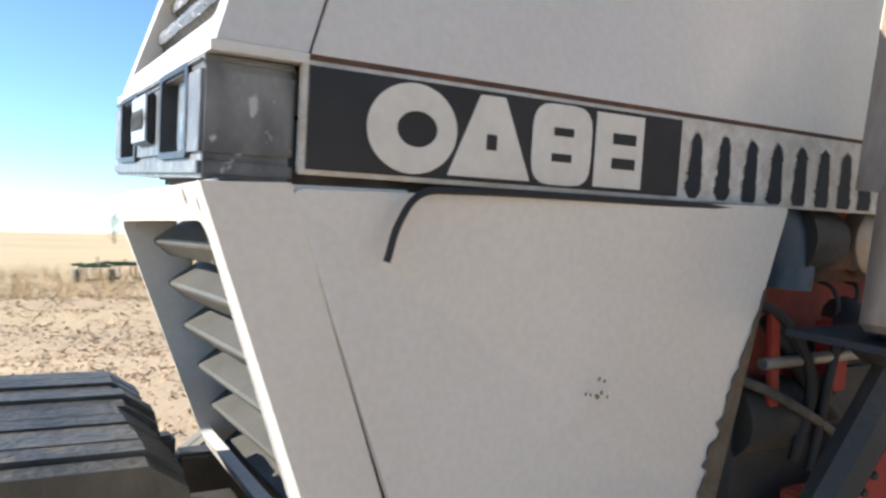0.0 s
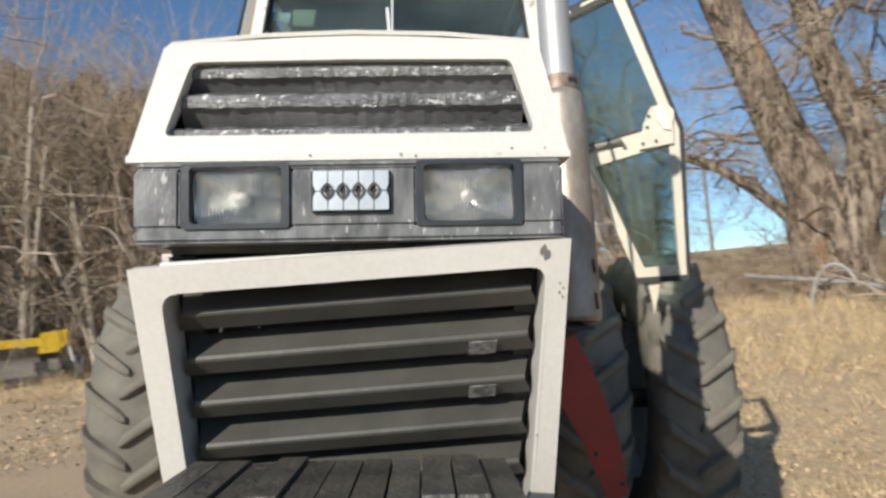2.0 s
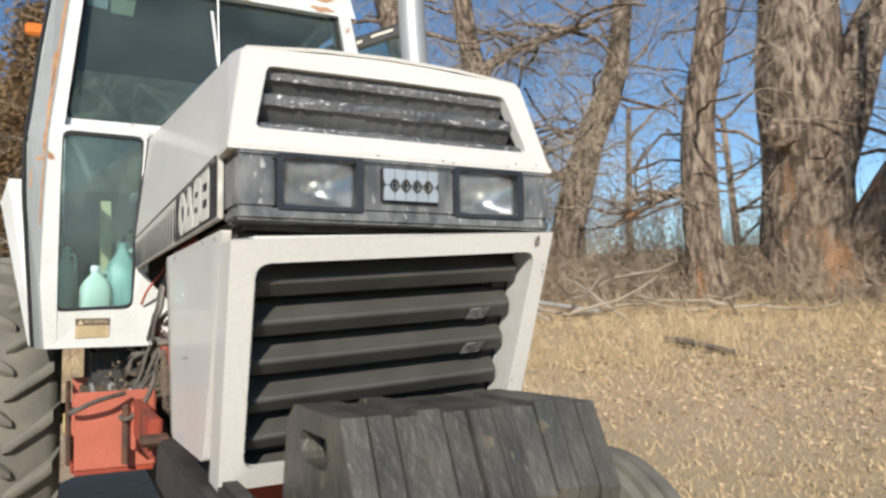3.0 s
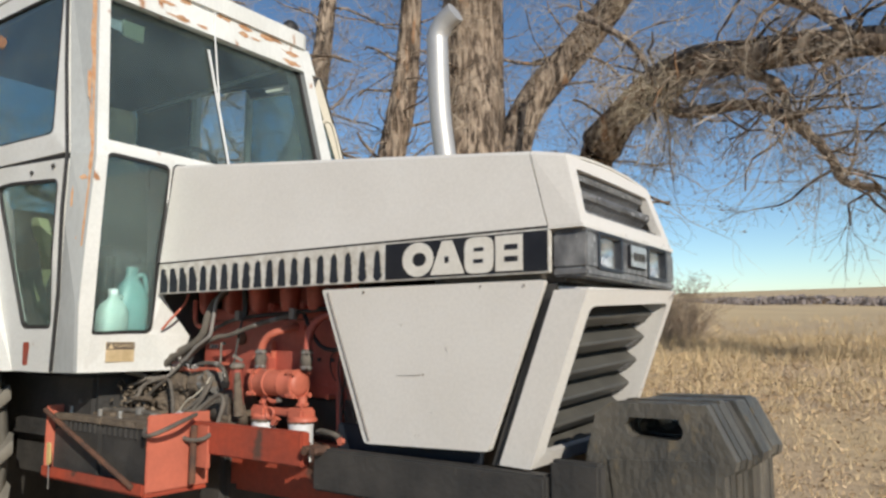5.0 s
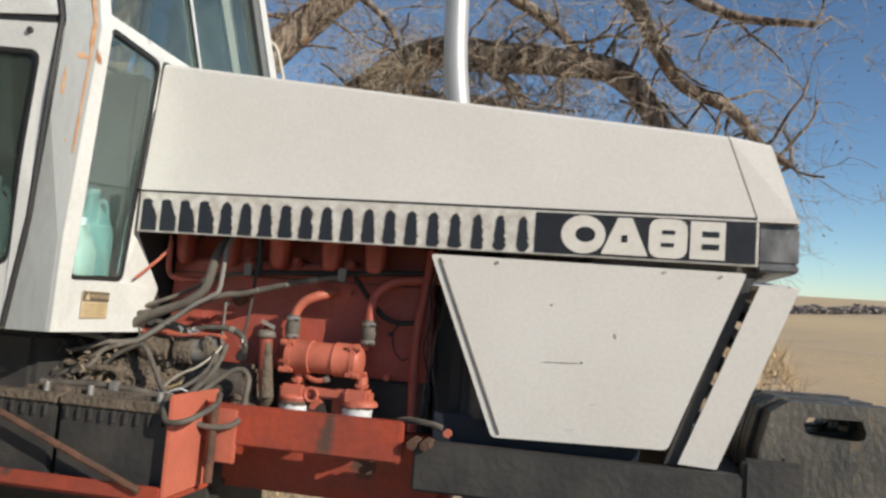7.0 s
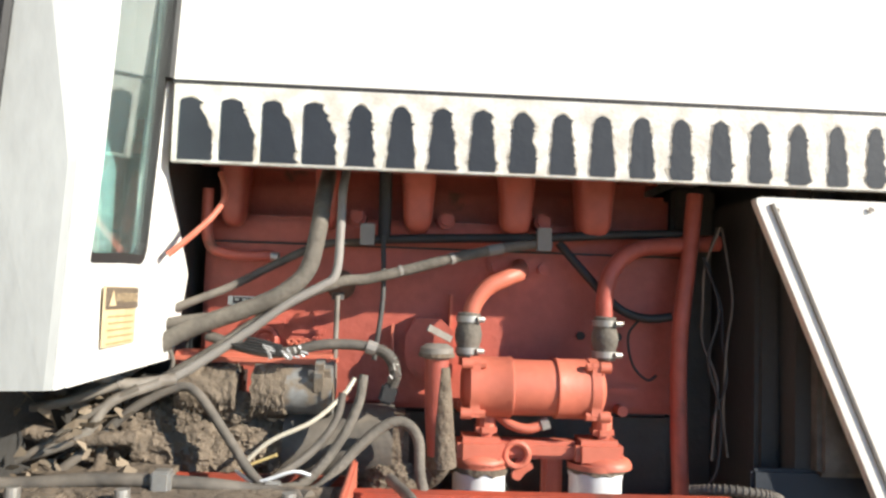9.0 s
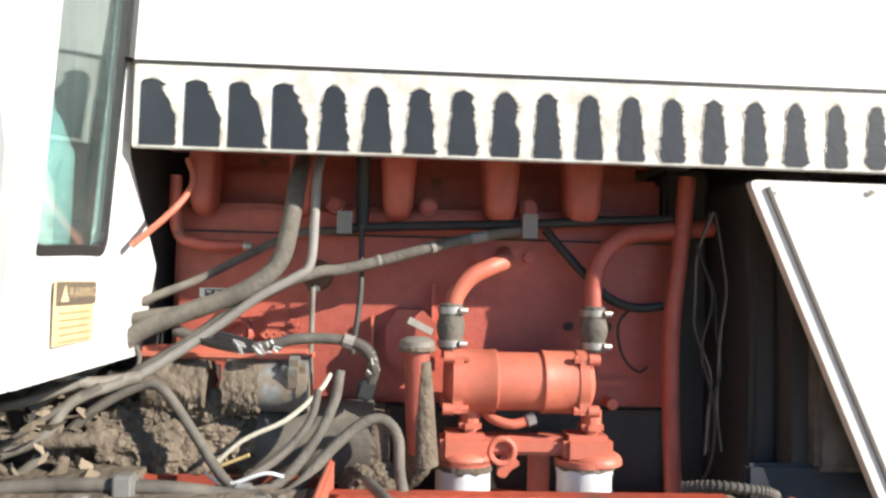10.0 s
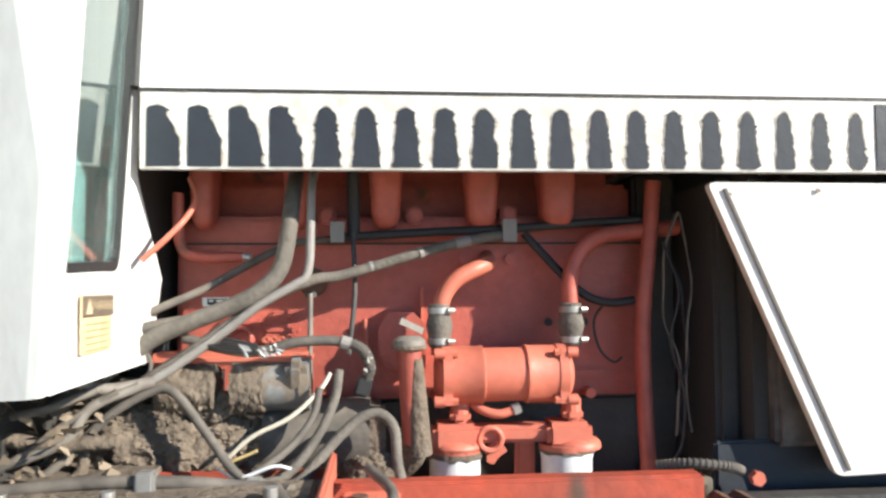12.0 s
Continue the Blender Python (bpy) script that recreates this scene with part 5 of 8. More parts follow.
def build_weights():
    outline = [(0.03, 1.335), (0.308, 1.34), (0.384, 1.192), (0.379, 1.166), (0.352, 1.15), (0.352, 0.86), (0.3, 0.8), (0.06, 0.8), (0.0, 0.88), (-0.06, 1.1), (-0.05, 1.18), (-0.02, 1.3)]
    rng = random.Random(3)
    for k in range(11):
        y = -0.262 + 0.0477 * k
        dx, dz = rng.uniform(-0.009, 0.009), rng.uniform(-0.005, 0.005)
        bm = bmesh.new()
        ho = [(0.085, 1.294), (0.23, 1.296), (0.243, 1.262), (0.238, 1.245), (0.225, 1.238), (0.205, 1.236), (0.185, 1.236), (0.145, 1.236), (0.12, 1.236), (0.095, 1.238), (0.078, 1.25), (0.072, 1.272)]
        ring(bm, [(x + dx, y, z + dz) for x, z in outline], [(x + dx, y, z + dz) for x, z in ho], (0, 0.044, 0))
        w = part("front_weight", bm, WEIGHT, tractor, "worn black cast-iron suitcase weight", bevel=0.005)
        part("weight_rib", prism(bmesh.new(), [(0.06 + dx, y - 0.004, 0.84), (0.33 + dx, y - 0.004, 0.84), (0.33 + dx, y - 0.004, 1.19), (0.02 + dx, y - 0.004, 1.17)], (0, 0.012, 0)), WEIGHT, w)
    part("weight_bracket", boxes(((-0.1, 0, 1.0), (0.24, 0.5, 0.16)), ((-0.04, -0.36, 1.1), (0.16, 0.05, 0.14)), ((-0.04, 0.36, 1.1), (0.16, 0.05, 0.14))), IRON, tractor, bevel=0.01)


build_weights()


def tyre(name, r, width, rim, lugs, parent, centre):
    """A lugged rear tyre or ribbed front tyre, standing on edge with its axle along y."""
    h = width / 2
    prof = [(rim, -h * 0.72), (rim + 0.05, -h * 0.9), ((r + rim) / 2, -h), (r - 0.1, -h * 0.95), (r - 0.055, -h * 0.75), (r - 0.04, 0), (r - 0.055, h * 0.75), (r - 0.1, h * 0.95),
            ((r + rim) / 2, h), (rim + 0.05, h * 0.9), (rim, h * 0.72)]
    bm = bmesh.new()
    lathe(bm, prof, centre, (0, 1, 0), 64)
    if lugs:
        tread = []
        for side in (-1, 1):
            lug = bmesh.new()
            sect = []
            for s in range(9):
                f = s / 8
                y = side * h * (-0.08 + 1.06 * f)
                a = -0.2 * (1 - f) ** 0.85
                top = r - 0.01 * f * f - (0.055 if s == 8 else 0.012 if s == 0 else 0)
                base = r - 0.065 - 0.06 * f**3
                half = 0.024 / r * (1 + 0.35 * f) * (0.6 if s == 0 else 1)
                sect.append([lug.verts.new((rad * math.cos(a + da), y, rad * math.sin(a + da)))
                             for da, rad in ((-half * 1.7, base), (-half * 1.05, top - 0.006), (-half * 0.7, top), (half * 0.7, top), (half * 1.05, top - 0.006), (half * 1.7, base))])
            for p, q in zip(sect, sect[1:]):
                for i in range(5):
                    lug.faces.new((p[i], p[i + 1], q[i + 1], q[i]))
            lug.faces.new(sect[0])
            lug.faces.new(sect[-1][::-1])
            tread.append(lug)
        carcass = part(name, bm, RUBBER, parent, smooth=True)
        for side, lug in enumerate(tread):
            first = None
            for k in range(lugs):
                m = Matrix.Translation(centre) @ Matrix.Rotation(-2 * math.pi * (k + 0.5 * side) / lugs, 4, "Y")
                if first is None:
                    first = part("lug", lug, RUBBER, carcass, smooth=True)
                    first.matrix_basis = m
                else:
                    again = new("lug", first.data)
                    again.parent, again.matrix_basis = carcass, m
        return carcass
    else:
        carcass = part(name, bm, RUBBER, parent, smooth=True)
        for y in (-0.62, -0.2, 0.2, 0.62):
            rib = lathe(bmesh.new(), [(r - 0.05, h * (y - 0.16)), (r - 0.004 - 0.025 * abs(y), h * (y - 0.12)), (r - 0.004 - 0.025 * abs(y), h * (y + 0.12)), (r - 0.05, h * (y + 0.16))], centre, (0, 1, 0), 64)
            part("tread_rib", rib, RUBBER, carcass, smooth=True)
        return carcass


def build_wheels():
    for y in (-1.47, -0.9, 1.02, 1.62):
        centre = (-3.6, y, 0.93)
        t = tyre("rear_tyre", 0.93, 0.46, 0.5, 23, tractor, centre)
        t["label"] = "large dusty lugged dual rear tyre"
        part("rim", lathe(bmesh.new(), [(0.001, -0.03), (0.25, -0.03), (0.3, -0.06), (0.45, -0.07), (0.5, -0.16), (0.52, -0.165), (0.52, 0.165), (0.5, 0.16), (0.46, 0.02), (0.001, 0.0)],
                          centre, (0, 1, 0), 40), WHITE_CAB, t, smooth=True)
    for y in (-0.95, 0.95):
        centre = (-0.62, y, 0.52)
        t = tyre("front_tyre", 0.52, 0.36, 0.21, 0, tractor, centre)
        t["label"] = "ribbed front tyre, dusty black rubber"
        part("rim", lathe(bmesh.new(), [(0.001, -0.03), (0.12, -0.03), (0.19, -0.05), (0.21, -0.13), (0.225, -0.135), (0.225, 0.135), (0.21, 0.13), (0.19, 0.02), (0.001, 0.0)],
                          centre, (0, 1, 0), 32), WHITE_CAB, t, smooth=True)
    part("rear_axle", rod((-3.6, -1.6, 0.93), (-3.6, 1.75, 0.93), 0.06), IRON, tractor)
    part("front_axle", boxes(((-0.62, 0, 0.62), (0.16, 1.5, 0.14))), IRON, tractor, bevel=0.01)


build_wheels()


# ---- frame and engine ----
def ball(bm, centre, r, squash=(1, 1, 1), rough=0.0, seed=0):
    rng = random.Random(seed)
    vs = bmesh.ops.create_icosphere(bm, subdivisions=2, radius=1)["verts"]
    for v in vs:
        k = 1 + rng.uniform(-rough, rough)
        v.co = Vector(centre) + Vector((v.co.x * squash[0], v.co.y * squash[1], v.co.z * squash[2])) * r * k
    return bm


def build_chassis():
    for side in (-1, 1):
        y = 0.4 * side
        part("frame_rail", boxes(((-0.6, y - 0.03 * side, 1.05), (0.95, 0.06, 0.15))), IRON, tractor, "black front frame rail", bevel=0.008)
        part("engine_rail", boxes(((-1.44, y, 1.115), (0.66, 0.045, 0.125))), RED_FRAME, tractor, "rusty red engine rail", bevel=0.006)
    for x in (-1.07, -1.03):
        part("rail_bolt", rod((x, -0.37, 1.12), (x, -0.45, 1.12), 0.017, 6), RUST, tractor)
    part("transmission", boxes(((-2.9, 0, 0.85), (2.2, 0.44, 0.55))), IRON, tractor, bevel=0.03)
    part("oil_pan", boxes(((-1.5, 0, 0.98), (1.0, 0.36, 0.24))), RED_FRAME, tractor, bevel=0.03)
    part("firewall", boxes(((-2.135, 0, 1.85), (0.02, 0.66, 0.95))), DARK, tractor)
    part("radiator_back", boxes(((-0.94, 0, 1.5), (0.03, 0.6, 0.62))), DARK, tractor)
    # added black sheet, stands in for the deep shade beside the radiator
    shade_sheet = part("inner_guard", boxes(((-0.72, -0.3, 1.1), (0.64, 0.02, 0.22))), SLOT_DARK, tractor, "black sheet added to darken the bay beside the radiator", bevel=0.006)
    part("guard_bolt", rod((-0.98, -0.345, 1.15), (-0.98, -0.362, 1.15), 0.014, 6), RED_CLEAN, shade_sheet)
    block = part("engine_block", boxes(((-1.6, 0.06, 1.468), (1.0, 0.38, 0.384))), RED, tractor, "red engine block, dusty", bevel=0.012)
    part("crankcase", boxes(((-1.6, 0.08, 1.17), (0.99, 0.32, 0.215))), IRON, block, "oily black crankcase", bevel=0.015)
    part("cylinder_head", boxes(((-1.6, 0.09, 1.7), (0.98, 0.28, 0.085))), RED, block, bevel=0.01)
    part("rocker_cover", boxes(((-1.6, 0.06, 1.79), (0.94, 0.24, 0.1))), RED, block, bevel=0.03)
    part("head_seam", boxes(((-1.6, -0.132, 1.603), (0.98, 0.004, 0.004))), DARK, block)
    for x, wide in ((-2.035, 0.05), (-1.85, 0.045), (-1.668, 0.062), (-1.47, 0.066), (-1.31, 0.072)):
        port, rows = bmesh.new(), []
        for z, k in ((1.63, 0.0), (1.632, 0.45), (1.642, 0.78), (1.66, 0.95), (1.69, 1.0), (1.735, 1.12), (1.775, 1.2)):
            rows.append([port.verts.new((x + wide / 2 * max(k, 0.02) * math.copysign(abs(math.cos(a)) ** 0.6, math.cos(a)), -0.165 + 0.04 * max(k, 0.02) * math.copysign(abs(math.sin(a)) ** 0.6, math.sin(a)), z)) for a in [2 * math.pi * n / 20 for n in range(20)]])
        for a, b in zip(rows, rows[1:]):
            for n in range(20):
                port.faces.new((a[n], a[(n + 1) % 20], b[(n + 1) % 20], b[n]))
        part("intake_port", port, RED, block, smooth=True)
    part("intake_log", boxes(((-1.66, -0.165, 1.79), (0.95, 0.12, 0.07))), RED, block, bevel=0.025)
    for x, z, w, h in ((-1.886, 1.452, 0.044, 0.024), (-1.884, 1.425, 0.074, 0.024), (-1.966, 1.44, 0.09, 0.02)):
        part("casting_boss", boxes(((x, -0.136, z), (w, 0.022, h))), RED, block, bevel=0.008, smooth=True)
    pad = part("core_plate", boxes(((-1.889, -0.138, 1.404), (0.07, 0.026, 0.024))), RED, block, bevel=0.008, smooth=True)
    for x in (-1.913, -1.898, -1.882, -1.867):
        part("plug", lathe(bmesh.new(), [(0.0075, 0.151), (0.0075, 0.155), (0.004, 0.155), (0.003, 0.152), (0.0005, 0.152)], (x, 0, 1.405), (0, -1, 0), 12), RED_CLEAN, pad)
    part("core_plug", lathe(bmesh.new(), [(0.026, 0.128), (0.026, 0.146), (0.02, 0.149), (0.013, 0.142), (0.0005, 0.142)], (-1.966, 0, 1.407), (0, -1, 0), 24), RED, block, smooth=True)
    disc = part("steel_plug", lathe(bmesh.new(), [(0.03, 0.129), (0.03, 0.138), (0.024, 0.141), (0.0005, 0.141)], (-1.82, 0, 1.522), (0, -1, 0), 28), RUST, block, "dull steel plug in the block", smooth=True)
    part("nut", rod((-1.815, -0.24, 1.506), (-1.815, -0.24, 1.492), 0.012, 6), IRON, disc)
    cover = [(-1.684, 1.426), (-1.664, 1.461), (-1.615, 1.461), (-1.588, 1.436), (-1.588, 1.345), (-1.663, 1.345), (-1.684, 1.37)]
    part("side_cover", prism(bmesh.new(), [(x, -0.128, z) for x, z in cover], (0, -0.045, 0)), RED, block, "raised red casting on the block", bevel=0.01, smooth=True)
    part("rib", boxes(((-1.71, -0.142, 1.4), (0.006, 0.03, 0.09))), RED_CLEAN, block)
    for x, z in ((-1.609, 1.661), (-1.41, 1.664), (-1.79, 1.66)):
        part("head_bolt", rod((x, -0.06, z), (x, -0.16, z), 0.013, 6), RED, block)
        part("washer", rod((x, -0.06, z), (x, -0.15, z), 0.018, 14), RED, block)
    part("oil_sensor", tube(bmesh.new(), [(-1.24, -0.128, 1.286), (-1.24, -0.165, 1.286)], 0.011, 10), RED_CLEAN, block)
    part("block_flange", boxes(((-1.25, -0.136, 1.325), (0.1, 0.012, 0.02))), RED, block, bevel=0.005)
    part("rib", boxes(((-1.593, -0.14, 1.45), (0.006, 0.03, 0.12))), RED_CLEAN, block)
    for x, z in ((-1.504, 1.569), (-1.406, 1.568)):
        part("flange_bolt", rod((x, -0.128, z), (x, -0.15, z), 0.012, 8), RED, block)
    part("flange", boxes(((-1.455, -0.133, 1.572), (0.14, 0.012, 0.04))), RED, block, bevel=0.005)
    for x, z in ((-1.322, 1.434), (-1.245, 1.434)):
        part("bolt_hole", rod((x, -0.128, z), (x, -0.136, z), 0.009, 10), DARK, block)
    plate = part("maker_plate", boxes(((-2.018, -0.134, 1.483), (0.056, 0.004, 0.018))), BADGE, block, "small engine plate with a dark field")
    part("dark_field", boxes(((-2.014, -0.1368, 1.483), (0.044, 0.0016, 0.013))), BLACK, plate)
    for k, w in enumerate((0.012, 0.02)):
        part("bar", boxes(((-2.028 + 0.018 * k, -0.1382, 1.485), (w * 0.7, 0.0012, 0.004))), BADGE, plate)
    part("wiring_clip", boxes(((-1.766, -0.2, 1.622), (0.028, 0.02, 0.042))), CLIP, block)
    part("wiring_clip", boxes(((-1.416, -0.2, 1.625), (0.028, 0.02, 0.046))), CLIP, block)
    # low dirty shapes under the bay: starter, pump and mud
    for a, b, r, mat in (((-2.09, -0.27, 1.322), (-1.985, -0.27, 1.322), 0.044, MUD), ((-1.955, -0.27, 1.326), (-1.83, -0.27, 1.326), 0.046, STARTER_GREY), ((-1.83, -0.27, 1.33), (-1.812, -0.27, 1.33), 0.05, STARTER_GREY)):
        bm = bmesh.new()
        n = 6
        tube(bm, [Vector(a).lerp(Vector(b), k / n) for k in range(n + 1)], r, 18)
        part("starter_motor", bm, mat, tractor, "mud-caked starter motor", smooth=True)
    for x0, x1, r, seed in ((-2.092, -1.985, 0.0475, 1.0), (-1.957, -1.895, 0.0485, 7.0)):
        bm, rows = bmesh.new(), []
        for k in range(41):
            f = k / 40
            row = []
            for n in range(72):
                a = 2 * math.pi * n / 72
                c = Vector((f * 6, math.cos(a) * 2, math.sin(a) * 2)) + Vector((seed, 0, 0))
                low = smooth(0.2, -0.9, math.sin(a))
                q = r * (1 + 0.05 * noise.noise(c) + 0.035 * noise.noise(c * 4) + low * (0.16 * max(0.0, noise.noise(c * 2.4)) + 0.09 * noise.noise(c * 7)))
                edge_in = 0.86 if k in (0, 40) else 1.0
                fray = 0.006 * noise.noise(Vector((seed, math.cos(a) * 3, math.sin(a) * 3))) * (1 if k > 20 else -1)
                row.append(bm.verts.new((x0 + (x1 - x0) * f + fray, -0.27 + q * edge_in * math.cos(a), 1.323 + q * edge_in * math.sin(a))))
            rows.append(row)
        for ra, rb in zip(rows, rows[1:]):
            for n in range(72):
                bm.faces.new((ra[n], ra[(n + 1) % 72], rb[(n + 1) % 72], rb[n]))
        part("mud_crust", bm, MUD, tractor, "crumbling dry mud round the starter", smooth=True)
    part("starter_lug", boxes(((-1.835, -0.3, 1.352), (0.04, 0.05, 0.06), (20, 0, 0))), STARTER_GREY, tractor, bevel=0.012)
    part("starter_cradle", boxes(((-1.96, -0.25, 1.378), (0.3, 0.07, 0.024))), RED_CLEAN, tractor, bevel=0.008)
    for k, (x, y, z, r) in enumerate(((-2.12, -0.26, 1.225, 0.075), (-2.05, -0.27, 1.2, 0.065), (-2.2, -0.26, 1.23, 0.055), (-1.97, -0.25, 1.215, 0.05), (-1.9, -0.24, 1.2, 0.055), (-1.99, -0.27, 1.285, 0.03), (-2.08, -0.28, 1.278, 0.03), (-1.7, -0.28, 1.16, 0.04))):
        bm = bmesh.new()
        for v in bmesh.ops.create_icosphere(bm, subdivisions=5, radius=1)["verts"]:
            c = v.co.copy()
            lump = 0.3 * noise.noise(c * 1.6 + Vector((k, 0, 0))) + 0.2 * noise.noise(c * 4.5 + Vector((0, k, 0))) + 0.13 * noise.noise(c * 11) + 0.07 * noise.noise(c * 22)
            v.co = Vector((x, y, z)) + Vector((c.x * 1.2, c.y * 0.8, c.z)) * r * (1 + lump)
        part("mud_clump", bm, MUD, tractor, "lump of caked dry mud", smooth=True)
    part("pump_body", tube(bmesh.new(), [(-1.9, -0.22, 1.22), (-1.7, -0.22, 1.22)], 0.075, 20), HOSE, tractor, "dirty black hydraulic pump", smooth=True)
    part("pump_bracket", boxes(((-1.69, -0.22, 1.2), (0.04, 0.14, 0.16))), MUD, tractor, bevel=0.01)
    part("bell_housing", boxes(((-2.1, 0.0, 1.2), (0.2, 0.5, 0.35))), IRON, tractor, bevel=0.03)
    return block


block = build_chassis()


def build_oil_cooler():
    z, y = 1.338, -0.245
    profile = [(0.001, -0.138), (0.03, -0.137), (0.044, -0.131), (0.051, -0.12), (0.053, -0.11), (0.0565, -0.108), (0.0565, -0.05), (0.0575, -0.048), (0.0575, -0.043), (0.0525, -0.041), (0.0525, 0.039),
               (0.0575, 0.041), (0.0575, 0.046), (0.0565, 0.048), (0.0565, 0.106), (0.053, 0.108), (0.051, 0.118), (0.044, 0.129), (0.03, 0.135), (0.001, 0.136)]
    body = part("oil_cooler", lathe(bmesh.new(), profile, (-1.438, y, z), (1, 0, 0), 40), RED_CLEAN, tractor, "orange-red oil cooler drum", smooth=True, sharp=35)
    for x, d in ((-1.552, -1), (-1.327, 1)):
        lobes = []
        for k in range(64):
            a = 2 * math.pi * k / 64
            near = max(0.0, math.cos(4 * (a - math.pi / 4))) ** 6
            lobes.append((x - 0.009, y + (0.0585 + 0.0145 * near) * math.cos(a), z + (0.0585 + 0.0145 * near) * math.sin(a)))
        part("end_flange", prism(bmesh.new(), lobes, (0.018, 0, 0)), RED_CLEAN, body, bevel=0.003, smooth=True)
        for a in (45, 135, 225, 315):
            q = Vector((x, y + 0.064 * math.cos(radians(a)), z + 0.064 * math.sin(radians(a))))
            part("cap_ear", tube(bmesh.new(), [q + Vector((0.006 * d, 0, 0)), q + Vector((0.026 * d, 0, 0))], 0.0105, 12), RED_CLEAN, body, smooth=True)
            part("cap_bolt", rod(q + Vector((-0.019, 0, 0)), q + Vector((0.019, 0, 0)), 0.0078, 6), RED_CLEAN, body)
    # water pipes with clamped hose joints
    part("water_pipe", piped([(-1.455, -0.14, 1.572), (-1.462, -0.2, 1.558), (-1.49, -0.225, 1.546), (-1.53, -0.235, 1.525), (-1.556, -0.238, 1.49), (-1.563, -0.238, 1.45)], 0.0165, 14), RED_CLEAN, tractor, "bent orange water pipe", smooth=True)
    part("water_pipe", piped([(-1.05, -0.17, 1.634), (-1.16, -0.18, 1.624), (-1.235, -0.2, 1.61), (-1.28, -0.215, 1.57), (-1.296, -0.222, 1.52), (-1.297, -0.225, 1.45)], 0.017, 14), RED, tractor, "bent orange water pipe", smooth=True)
    for x, yy in ((-1.564, -0.238), (-1.297, -0.228)):
        joint = part("hose_joint", lathe(bmesh.new(), [(0.017, 1.477), (0.0215, 1.475), (0.0215, 1.456), (0.0245, 1.445), (0.0265, 1.434), (0.0245, 1.421), (0.0215, 1.412), (0.0215, 1.394), (0.017, 1.392)], (x, yy, 0), (0, 0, 1), 20), HOSE_DUST, tractor, "rubber hose joint with steel clamps", smooth=True)
        for z2 in (1.464, 1.404):
            part("hose_clamp", tube(bmesh.new(), [(x, yy, z2 - 0.006), (x, yy, z2 + 0.006)], 0.0245, 18), STEEL, joint, smooth=True)
            part("clamp_screw", rod((x + 0.014, yy - 0.022, z2), (x + 0.028, yy - 0.018, z2), 0.0055, 8), STEEL, joint)
    # filter heads and white cans
    part("filter_bridge", boxes(((-1.43, -0.23, 1.222), (0.17, 0.05, 0.034)), ((-1.39, -0.2, 1.17), (0.04, 0.03, 0.12))), RED_CLEAN, tractor, bevel=0.008)
    part("filter_eye", tube(bmesh.new(), [(-1.468 + 0.022 * math.cos(a), -0.262, 1.215 + 0.022 * math.sin(a)) for a in [2 * math.pi * k / 20 for k in range(21)]], 0.006, 8), RED_CLEAN, tractor, smooth=True)
    lobe = [(-1.472, 1.195), (-1.462, 1.208), (-1.447, 1.205), (-1.432, 1.19), (-1.45, 1.178), (-1.46, 1.164), (-1.474, 1.168)]
    part("bracket_ear", prism(bmesh.new(), rounded([(x, -0.232, z) for x, z in lobe], 0.005), (0, -0.02, 0)), RED_CLEAN, tractor, bevel=0.003)
    part("pipe_nut", rod((-1.424, -0.261, 1.27), (-1.41, -0.259, 1.275), 0.0125, 6), STEEL, tractor, "steel pipe nut")
    part("drain_pipe", piped([(-1.505, -0.24, 1.286), (-1.482, -0.256, 1.27), (-1.45, -0.262, 1.263), (-1.42, -0.26, 1.271)], 0.009, 10), RED_CLEAN, tractor, smooth=True)
    for x in (-1.535, -1.312):
        head = part("filter_head", boxes(((x, -0.235, 1.22), (0.09, 0.08, 0.05)), ((x + 0.01, -0.24, 1.258), (0.04, 0.05, 0.03))), RED_CLEAN, tractor, "orange filter head casting", bevel=0.01)
        part("head_rim", tube(bmesh.new(), [(x, -0.235, 1.185), (x, -0.235, 1.2)], 0.0545, 28), RED_CLEAN, head, smooth=True)
        part("head_dome", lathe(bmesh.new(), [(0.0545, 1.192), (0.0545, 1.2), (0.05, 1.207), (0.04, 1.212), (0.001, 1.213)], (x + (0.014 if x > -1.4 else 0.0), -0.235, 0), (0, 0, 1), 28), RED_CLEAN, head, smooth=True)
        part("port", rod((x + 0.01, -0.24, 1.25), (x + 0.01, -0.24, 1.288), 0.019, 12), RED_CLEAN, head)
        can = part("oil_filter", lathe(bmesh.new(), [(0.03, 1.03), (0.047, 1.035), (0.05, 1.05), (0.05, 1.17), (0.052, 1.176), (0.052, 1.186)], (x, -0.235, 0), (0, 0, 1), 28), FILTER_WHITE, tractor,
                   "white screw-on oil filter can", smooth=True)
        low = 0.013 if x < -1.5 else 0.006
        bm, rows = bmesh.new(), []
        for k in range(7):
            row = []
            for n in range(48):
                a = 2 * math.pi * n / 48
                wave = noise.noise((math.cos(a) * 3, math.sin(a) * 3, x * 9))
                zz = 1.19 - low * (k / 6) * (1 + 0.7 * wave)
                r = (0.0518 if k == 6 else 0.0555) + 0.0015 * noise.noise((math.cos(a) * 9, math.sin(a) * 9, k * 0.8))
                row.append(bm.verts.new((x + r * math.cos(a), -0.235 + r * math.sin(a), zz)))
            rows.append(row)
        for ra, rb in zip(rows, rows[1:]):
            for n in range(48):
                bm.faces.new((ra[n], ra[(n + 1) % 48], rb[(n + 1) % 48], rb[n]))
        part("dirt_collar", bm, MUD, can, "caked dirt round the top", smooth=True)
